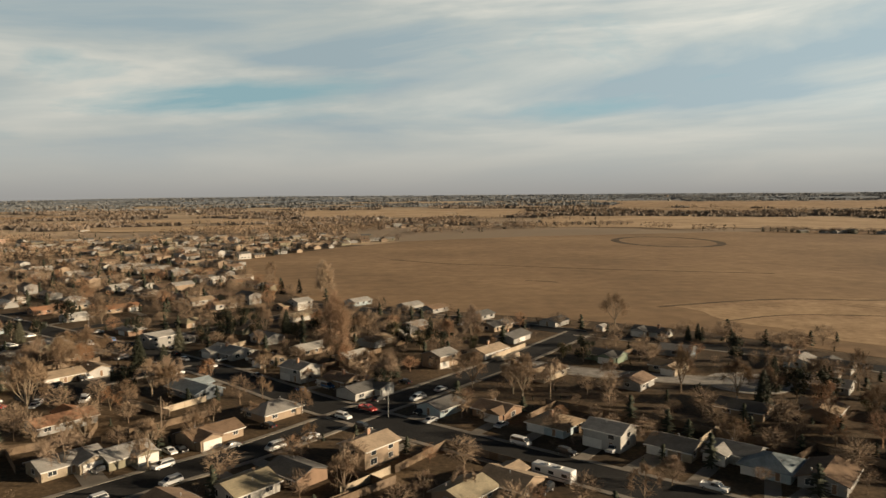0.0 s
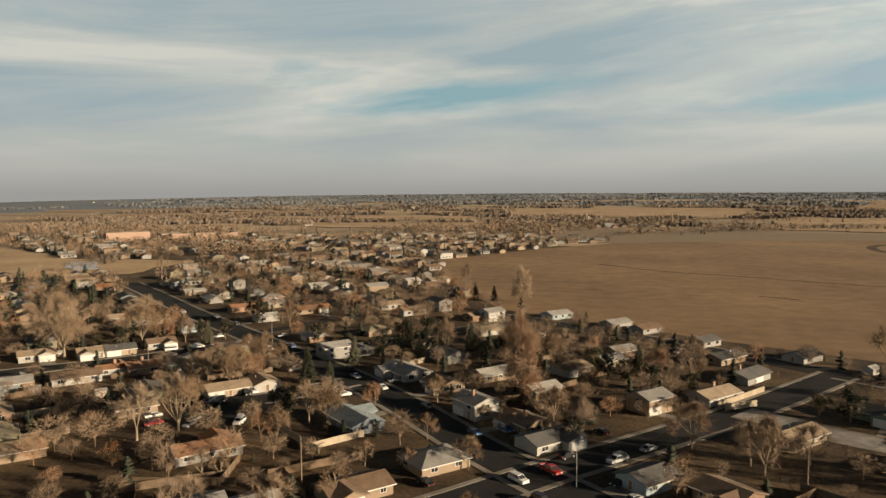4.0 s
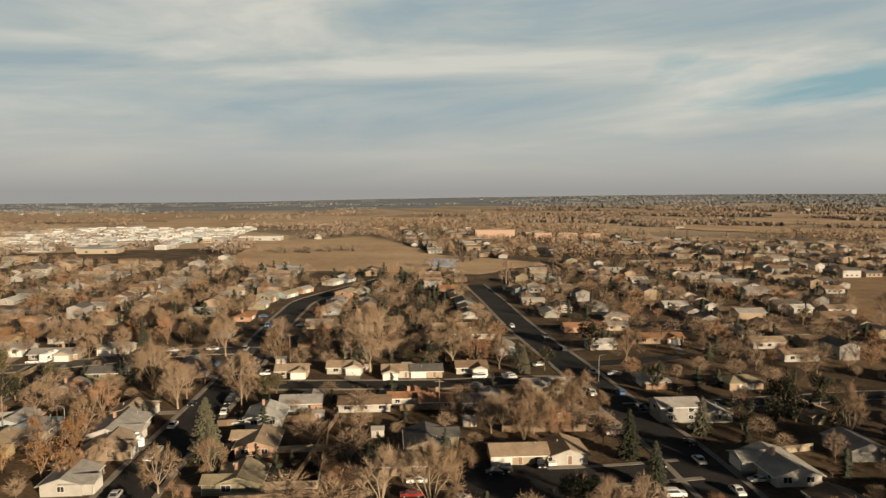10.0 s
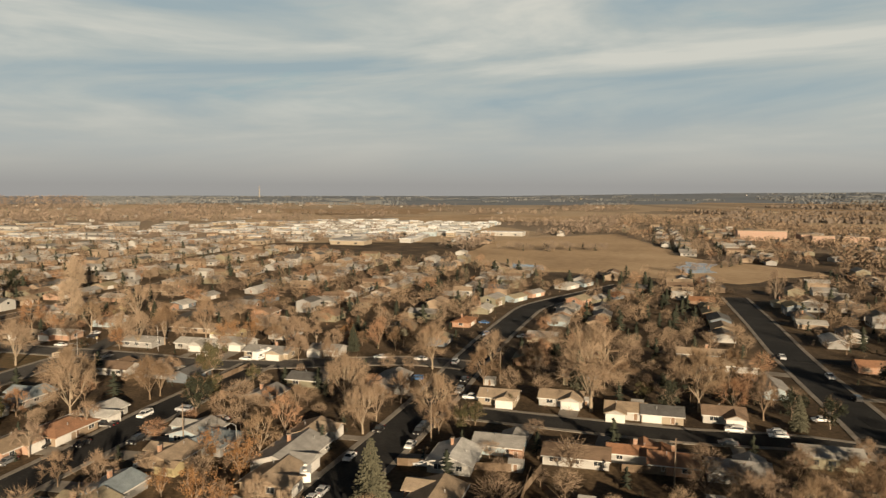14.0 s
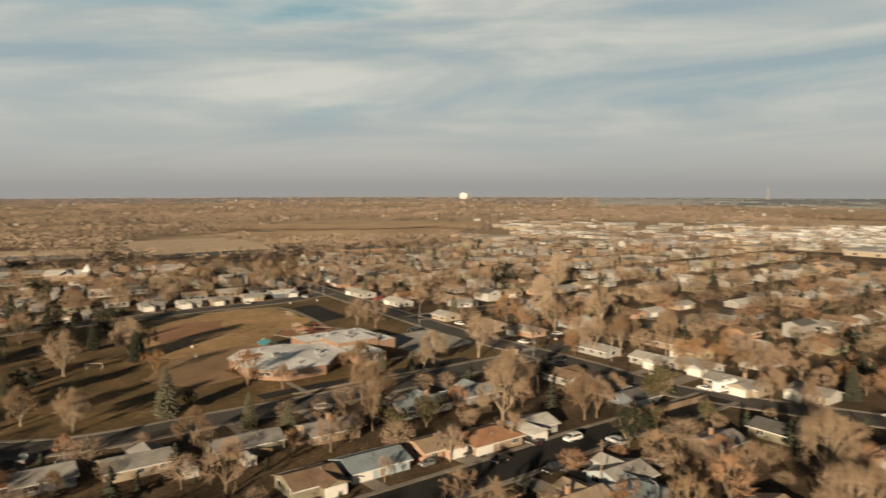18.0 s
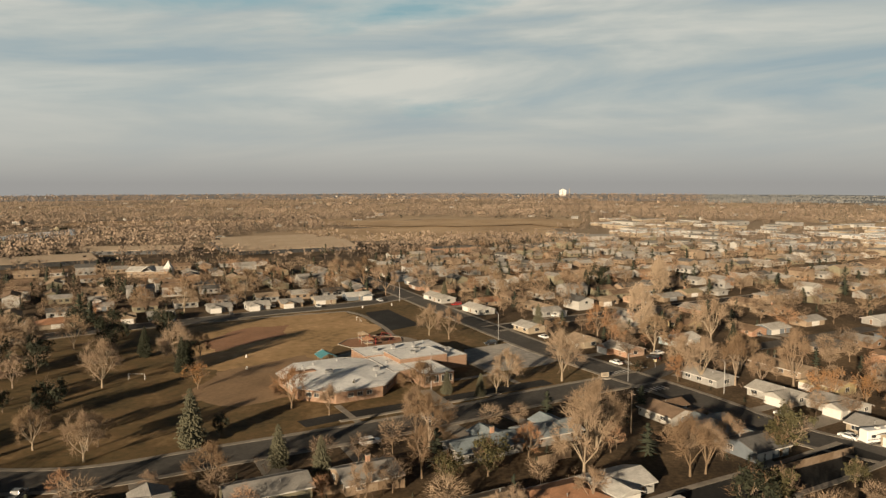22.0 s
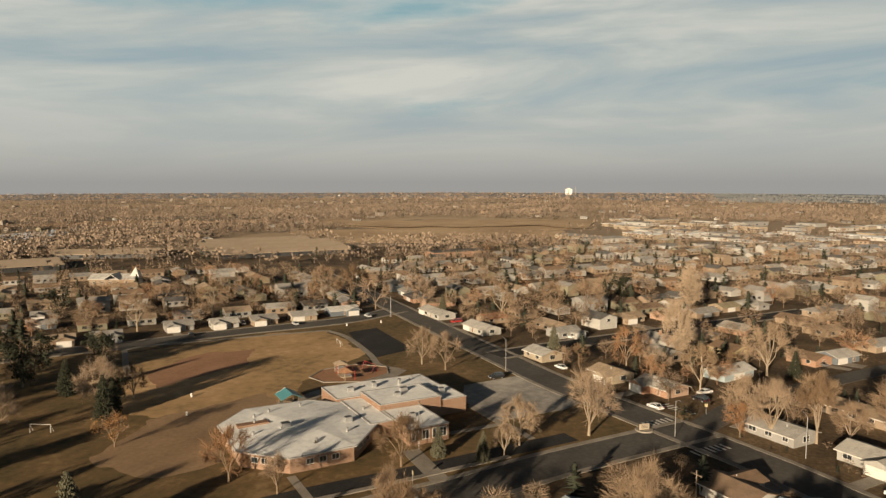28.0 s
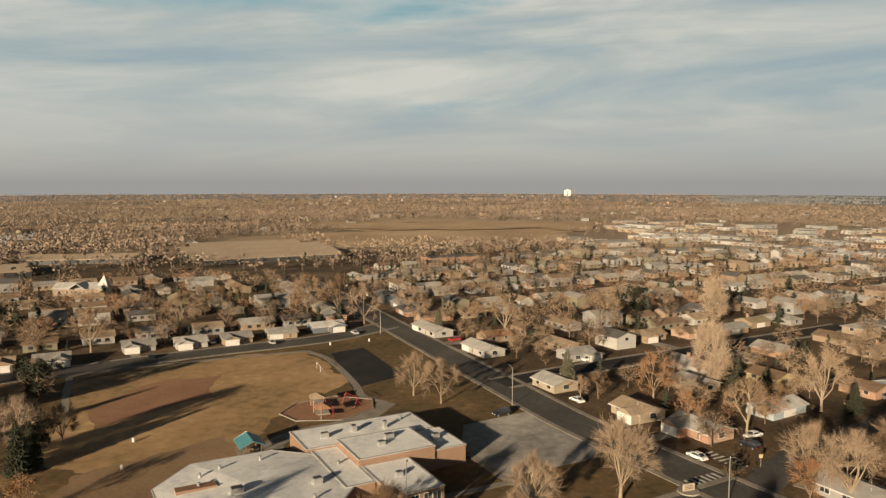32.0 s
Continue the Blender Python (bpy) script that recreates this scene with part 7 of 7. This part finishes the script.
def mixed(places, kinds, greens, where, lo, hi, seed):
    """Leafless trees in three tints with dark evergreens among them."""
    q = random.Random(seed)
    sort = [[], [], [], []]
    for p in places:
        u = q.random()
        sort[0 if u < 0.40 else 1 if u < 0.62 else 2 if u < 0.70 else 3].append(p)
    for k, (places, mat, word) in enumerate(zip(sort, ("far_twig", "pale_twig", "red_twig"), ("brown", "pale", "reddish"))):
        wood("bare_trees", places, kinds, mat, f"leafless {word} trees among the {where} houses", lo, hi, seed + k)
    wood("evergreens", sort[3], greens, "far_needle", f"dark evergreens among the {where} houses", lo * 0.8, hi * 0.9, seed + 5)


# garden trees along the edge of the field, behind the last houses
q = random.Random(61)
for k in range(120):
    u = k / 119
    x, y = -78 + 225 * u + q.gauss(0, 5), 398 - 128 * u - 14 * math.sin(3.1 * u) + q.gauss(0, 5)
    if homes_clear(x, y, -3.5) and not near_street(x, y, 1.5):
        near_more.append((x, y))
mixed(near_more, near, mid_green, "nearer", 3.5, 9, 1)
mixed(mid_more, mid, mid_green, "further", 4, 11, 20)
mixed(far_spots, small, small_green, "furthest", 4.5, 10, 40)

# far fields: sectors of the plain (bearings, distances) in winter colours
FAR_FIELDS = [(-45, -14, 1140, 1600, "straw"), (-45, -19, 1960, 2120, "straw_thin"), (-45, -17, 2190, 2900, "straw_thin"), (-11, 8, 1540, 2060, "straw"), (8, 24, 1100, 1290, "straw"),
              (10, 21, 1360, 1560, "straw"), (53, 66, 1150, 1420, "straw"), (24, 40, 1750, 1950, "straw_thin"), (30, 45, 2300, 2420, "straw"), (66, 78, 1500, 1800, "straw_thin"), (101, 122, 980, 1140, "straw"), (126, 150, 1080, 1180, "straw_thin"),
              (124, 142, 1900, 2050, "straw")]


def bearing(x, y):
    return math.degrees(math.atan2(-(x + 130), y - 150)), math.hypot(x + 130, y - 150)


def far_field(a0, a1, d0, d1, mat, k):
    """A field draped over the far land, with uneven edges."""
    n, m = max(6, int((a1 - a0) / 1.2)), 5
    v, f = [], []
    for i in range(n + 1):
        a = a0 + (a1 - a0) * i / n
        for j in range(m + 1):
            d = d0 + (d1 - d0) * j / m + (70 if j in (0, m) else 20) * noise.noise((a / 3.5, j * 3.1 + k, 0.5))
            b = radians(a + 1.2 * noise.noise((d / 150, k, 4.2)))
            x, y = -130 - d * math.sin(b), 150 + d * math.cos(b)
            v.append((x, y, ground_z(x, y) + 0.9 + 0.03 * k))
    for i in range(n):
        for j in range(m):
            p = i * (m + 1) + j
            f.append((p, p + 1, p + m + 2, p + m + 1))
    put("ground", mesh("ground", v, f, [M[mat]], None, True), label="far tan winter field on the plain", kind="structure", category="ground")


for k, row in enumerate(FAR_FIELDS):
    far_field(*row, k)


def in_far_field(a, d):
    return any(a0 < a < a1 and d0 < d < d1 for a0, a1, d0, d1, _ in FAR_FIELDS)


# woods, hedgerows and settlements out to the horizon
out_bare, out_green, out_homes, edge = [], [], [], []
for _ in range(150000):
    a = r.uniform(-42, 160)
    d = 560 * math.exp(r.random() ** 0.95 * 2.1)
    x, y = -130 - d * math.sin(radians(a)), 150 + d * math.cos(radians(a))
    if d > 4600 or in_open(x, y) or in_res(x, y) or path_gap(x, y) < 480 or in_far_field(a, d) or not homes_clear(x, y, 1):
        continue
    if -780 < x < -430 and -345 < y < -110 and r.random() < 0.8:
        continue
    if -1320 < x < -830 and -60 < y < 640 and r.random() < 0.7:
        continue
    k = noise.noise((x / 260, y / 260, 3.3)) + 0.6 * noise.noise((x / 90, y / 90, 7.7))
    if d > 1300:
        k = 0.9 * noise.noise((d / 130, a / 7, 5.1)) + 0.6 * noise.noise((x / 120, y / 120, 7.7))
    west = smooth_step(70, 95, a)
    plain = smooth_step(34, 42, a) * (1 - smooth_step(80, 98, a)) * smooth_step(1500, 2200, d)
    if k < 0.02 - 0.42 * west + 0.30 * plain - (0.10 if a < 34 and d > 1500 else 0):
        continue
    u = r.random()
    if u < 0.05:
        if len(out_homes) < 420:
            out_homes.append((x, y, r.choice((GA, GC, 0, 90))))
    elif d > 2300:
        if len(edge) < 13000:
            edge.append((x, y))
    elif u < 0.86:
        if len(out_bare) < 19000:
            out_bare.append((x, y))
    elif len(out_green) < 2600:
        out_green.append((x, y))
out_tree = [sliver_tree(s, 15, 0.085) for s in (11, 12, 13, 14)]


def copse(seed, n, long, deep):
    """A stand of trees of unit height: broad pointed crowns side by side."""
    q = random.Random(seed)
    v, f = [], []
    for k in range(n):
        x, y, h, w = q.uniform(-long, long), q.gauss(0, deep), q.uniform(0.5, 1.0), q.uniform(0.22, 0.5)
        a = q.uniform(0, 3.14)
        c, s = math.cos(a) * w, math.sin(a) * w
        i = len(v)
        v += [(x - c, y - s, h * 0.45), (x - 0.5 * c, y - 0.5 * s, 0), (x + 0.5 * c, y + 0.5 * s, 0), (x + c, y + s, h * 0.5), (x + 0.45 * c, y + 0.45 * s, h * 0.95), (x - 0.4 * c, y - 0.4 * s, h)]
        f += [(i, i + 1, i + 2), (i, i + 2, i + 3), (i, i + 3, i + 4), (i, i + 4, i + 5)]
    return np.array(v), np.array(f)


# the furthest northern and western woods get their haze from a greyer colour
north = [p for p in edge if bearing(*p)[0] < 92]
stands = [copse(s, 13, 5.5, 1.1) for s in (1, 2, 3, 4)]
wood("horizon_woods", north[::2], stands, "haze_wood", "leafless stands of trees along the horizon in haze grey", 4, 8.5, 6)
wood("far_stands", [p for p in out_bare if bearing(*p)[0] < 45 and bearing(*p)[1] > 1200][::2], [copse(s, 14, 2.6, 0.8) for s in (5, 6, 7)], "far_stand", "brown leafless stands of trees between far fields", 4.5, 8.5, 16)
wood("horizon_woods", north[1::2], [sliver_tree(s, 9, 0.12) for s in (11, 12, 13)], "haze_wood", "leafless woods along the horizon in haze grey", 5, 11, 7)
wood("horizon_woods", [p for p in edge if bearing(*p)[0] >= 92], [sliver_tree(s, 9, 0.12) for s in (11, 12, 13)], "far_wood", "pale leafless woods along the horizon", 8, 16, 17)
# western woods take the lighter colour, as if lit from the front
wood("far_bare_trees", [p for p in out_bare if bearing(*p)[0] < 50], out_tree, "far_twig", "far brown leafless woods and hedgerows", 6, 12, 2)
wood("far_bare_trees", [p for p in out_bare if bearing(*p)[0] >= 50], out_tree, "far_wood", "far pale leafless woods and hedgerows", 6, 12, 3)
wood("far_evergreens", out_green, [sliver_tree(s, 11, 0, True) for s in (15, 16)], "far_needle", "far dark evergreens", 5, 11, 4)


def home_rows(name, places, label, names=None):
    """Small gabled houses joined into one mesh: walls, roofs and dark window openings."""
    names = names or ["wall_grey", "wall_olive", "wall_tan", "wall_white", "roof_pale", "roof_tan", "roof_brown", "roof_grey", "roof_dark", "glass"]
    b = Build()
    q = random.Random(5)
    for x, y, deg in places:
        L, W, h = q.uniform(10, 15), q.uniform(7, 9), 2.8 if q.random() < 0.85 else 5.2
        rise = 0.36 * W / 2
        z = ground_z(x, y)
        c, s = math.cos(radians(deg)), math.sin(radians(deg))

        def w(u, v, k):
            return (x + u * c - v * s, y + u * s + v * c, z + k)

        a, e = L / 2, W / 2
        v = [w(-a, -e, -1), w(a, -e, -1), w(a, e, -1), w(-a, e, -1), w(-a, -e, h), w(a, -e, h), w(a, e, h), w(-a, e, h), w(-a, 0, h + rise), w(a, 0, h + rise)]
        b.add(v, [(0, 1, 5, 4), (2, 3, 7, 6), (1, 2, 6, 9, 5), (3, 0, 4, 8, 7)], q.randrange(4))
        o, t, n = 0.5, 0.2, -rise * 0.5 / e
        rv = [w(-a - o, -e - o, h + n), w(a + o, -e - o, h + n), w(a + o, 0, h + rise), w(-a - o, 0, h + rise), w(-a - o, e + o, h + n), w(a + o, e + o, h + n)]
        rv += [(p[0], p[1], p[2] + t) for p in rv]
        b.add(rv, [(6, 7, 8, 9), (9, 8, 11, 10), (0, 1, 7, 6), (5, 4, 10, 11), (1, 2, 8, 7), (2, 5, 11, 8), (3, 0, 6, 9), (4, 3, 9, 10)], 4 + q.randrange(5))
        for sd in (-1, 1):
            for u in (-a * 0.55, 0.1, a * 0.55):
                p = [w(u - 0.8, sd * (e + 0.03), 1.0), w(u + 0.8, sd * (e + 0.03), 1.0), w(u + 0.8, sd * (e + 0.03), 2.1), w(u - 0.8, sd * (e + 0.03), 2.1)]
                b.add(p, [(0, 1, 2, 3) if sd < 0 else (3, 2, 1, 0)], 9)
    put(name, b.done(name, *[M[n] for n in names]), label=label, kind="stuff", category="houses")




def hedgerow(x0, y0, x1, y1, n, deep, seed):
    q = random.Random(seed)
    out = []
    for _ in range(n):
        u = q.random()
        out.append((x0 + (x1 - x0) * u + q.gauss(0, deep), y0 + (y1 - y0) * u + q.gauss(0, deep)))
    return out


rows = hedgerow(31, 1100, 180, 1300, 60, 10, 1) + hedgerow(180, 1300, 330, 1320, 110, 14, 2) + hedgerow(468, 1065, 620, 960, 120, 7, 3) + hedgerow(-260, 1390, -20, 1310, 150, 22, 4)
rows += hedgerow(-150, 880, -61, 940, 40, 9, 5) + hedgerow(-500, 1450, 320, 1560, 260, 40, 6) + hedgerow(-900, 1000, -480, 1050, 160, 25, 7) + hedgerow(-480, 600, -440, 500, 30, 5, 8)
rows += hedgerow(-660, 470, -620, 560, 40, 12, 9) + hedgerow(-760, -60, -560, -330, 40, 22, 10) + hedgerow(-570, -60, -700, -30, 60, 14, 11)
wood("hedgerow_trees", rows, small[:2], "far_wood", "leafless hedgerow trees between the fields", 5, 10, 12)
wood("hedgerow_evergreens", rows[::6], small_green, "far_needle", "dark evergreens in the far hedgerows", 4, 8, 13)
home_rows("further_houses", far_homes, "rows of further gabled houses in pale colours")
hedgerow_homes = [(x, y, r.choice((20, 110))) for x, y in hedgerow(-255, 1385, -20, 1300, 34, 16, 31) + hedgerow(-150, 860, -70, 930, 12, 6, 32) + hedgerow(480, 1055, 610, 965, 9, 6, 33) + hedgerow(-480, 880, -120, 990, 46, 40, 34)]
parked = []
for i in range(26):
    for j in range(11):
        p = Vector((-1020, 500, 0)) + U * (i * 11.5 - 140) + V * (j * 24 - 120)
        if r.random() < 0.85:
            parked.append((p.x + r.uniform(-2, 2), p.y + r.uniform(-2, 2), GC))
home_rows("mobile_homes", parked, "rows of white mobile homes on the plain", ["wall_white", "wall_white", "wall_cream", "wall_paleblue", "membrane", "membrane", "roof_white", "roof_pale", "membrane", "glass"])
home_rows("distant_houses", out_homes + hedgerow_homes, "scattered pale houses out to the horizon")


def grain_tower(x, y):
    z = land_z(x, y)
    root = put("grain_elevator", None, None, at(x, y, 110, z) @ Matrix.Scale(0.52, 4), "white concrete grain elevator far off with a stack beside it", category="tower")
    for k in (-1, 1):
        put("silo", Build().box(k * 19 - 16, -14, -3, k * 19 + 16, 14, 62, 0, 1.5).done("silo", M["trim"]), root)
    put("head_house", Build().box(-14, -8, 62, 14, 8, 70).done("head_house", M["trim"]), root)
    put("stack", Build().tube((72, 0, -3), (72, 0, 78), 4.2, 3.2, 8).done("stack", M["concrete"]), root)


grain_tower(-4085, -735)
root = put("smoke_stack", None, None, at(-4300, 900, 0, land_z(-4300, 900)), "slim pale stack far off on the plain", category="tower")
put("stack", Build().tube((0, 0, -3), (0, 0, 64), 3.4, 2.2, 8).done("stack", M["concrete"]), root)

# ---- yard clutter ----
r = random.Random(303)
shrub_spots, dark_spots = [], []
for _ in range(9000):
    x, y = r.uniform(-480, 200), r.uniform(-130, 480)
    g = path_gap(x, y)
    if g > 330 or in_open(x, y) or near_street(x, y, 2.5) or not homes_clear(x, y, -3.5):
        continue
    near_home = not homes_clear(x, y, 2.5)
    if r.random() < (0.75 if near_home else 0.22):
        (dark_spots if r.random() < 0.35 else shrub_spots).append((x, y))
wood("garden_shrubs", shrub_spots[:1500], [sliver_tree(s, 60, 0.019) for s in (21, 22, 23)], "far_twig", "leafless brown garden shrubs beside the houses", 1.0, 3.0, 8)
wood("evergreen_shrubs", dark_spots[:700], [sliver_tree(s, 40, 0, True) for s in (24, 25)], "far_needle", "dark evergreen garden shrubs beside the houses", 0.9, 2.6, 9)

# cars at the kerbs and in front of the houses
q = random.Random(88)
added = 0
for key in ("A", "B", "C", "G", "X2", "E", "J", "C2", "D"):
    line, half = STREETS[key]
    for i in range(0, len(line) - 1, 2):
        (ax, ay), (bx, by) = line[i], line[i + 1]
        d = Vector((bx - ax, by - ay, 0)).normalized()
        for s in (-1, 1):
            out = half + q.choice((-1.4, -1.4, 5.5))
            x, y = ax - d.y * s * out, ay + d.x * s * out
            turn = math.degrees(math.atan2(d.y, d.x)) + (90 if out > half else 0) + q.choice((0, 180)) + q.uniform(-3, 3)
            if added >= 36 or q.random() < 0.45 or path_gap(x, y) > 230 or in_open(x, y) or not homes_clear(x, y, -2.0) or any((x - a) ** 2 + (y - b) ** 2 < 64 for a, b, c in CARS):
                continue
            added += 1
            car(q.choice(("suv", "sedan", "sedan", "pickup", "suv")), q.choice(("white", "black", "silver", "grey", "blue", "white", "red", "black")), x, y, turn)

# back-yard fences between the lots
long_panel = {}
for m in ("wood", "pale_wood"):
    b = Build()
    ring = [(0, 0.02)]
    for i in range(48):
        ring += [(i * 0.15 + 0.008, -0.03), (i * 0.15 + 0.142, -0.03), (i * 0.15 + 0.15, -0.01)]
    b.prism(ring + [(7.2, 0.02)], 0.04, 1.8)
    long_panel[m] = b.done("panel", M[m])
    long_panel[m + "_post"] = Build().box(-0.06, -0.03, -0.3, 0.06, 0.09, 1.9).done("post", M[m])
count = 0
for hx, hy, hr in list(HOMES):
    g = path_gap(hx, hy)
    if g > 200 or hr > 14 or math.hypot(hx + 170, hy - 205) < 32 or hr < 4 or count > 26 or in_open(hx, hy):
        continue
    best = min(((hx - a) ** 2 + (hy - b) ** 2, a, b) for line, half in STREETS.values() for a, b in line)
    away = Vector((hx - best[1], hy - best[2], 0)).normalized()
    side = Vector((-away.y, away.x, 0))
    m = "pale_wood" if r.random() < 0.2 else "wood"
    for start, d, n in ((Vector((hx, hy, 0)) + side * 9.2 + away * 3, away, 2), (Vector((hx, hy, 0)) + away * 17.5 - side * 9.2, side, 3)):
        end = start + d * 7.2 * n
        mid_ok = all(homes_clear(p.x, p.y, -3.0) and not near_street(p.x, p.y, 2.0) and not in_open(p.x, p.y) for p in (start, start.lerp(end, 0.33), start.lerp(end, 0.66), end))
        if not mid_ok or r.random() < 0.2:
            continue
        count += 1
        root = put("fence", None, None, at(start.x, start.y, math.degrees(math.atan2(d.y, d.x))), "weathered wooden fence between back yards" if m == "wood" else "pale wooden fence between back yards", category="fence", group="back-yard fences")
        for k in range(n):
            put("panel", long_panel[m], root, Matrix.Translation((k * 7.2, 0, 0)))
        for k in range(n + 1):
            put("post", long_panel[m + "_post"], root, Matrix.Translation((k * 7.2, 0, 0)))

# ditches and wheel marks in the field
for k, pts in enumerate(([(112, 372), (128, 379), (160, 390), (192, 396), (240, 389), (300, 400)], [(56, 490), (66, 486), (76, 480)], [(-48, 655), (7, 609), (45, 596), (120, 560), (240, 520)], [(130, 330), (170, 345), (230, 338), (300, 352)])):
    put("ground", ribbon(smooth_line(pts, 5), 1.3 - 0.2 * k, -1.3 + 0.2 * k, -0.2, 0.13 + 0.004 * k).done("ground", M["dry_yard"]), label="dark shallow ditch in the field", kind="structure", category="ground")
oval = [(268 + 58 * math.cos(a * 0.3142), 865 + 90 * math.sin(a * 0.3142)) for a in range(21)]
put("ground", ribbon(oval, 5, -5, -0.2, 0.12).done("ground", M["dry_yard"]), label="worn oval track in the field", kind="structure", category="ground")
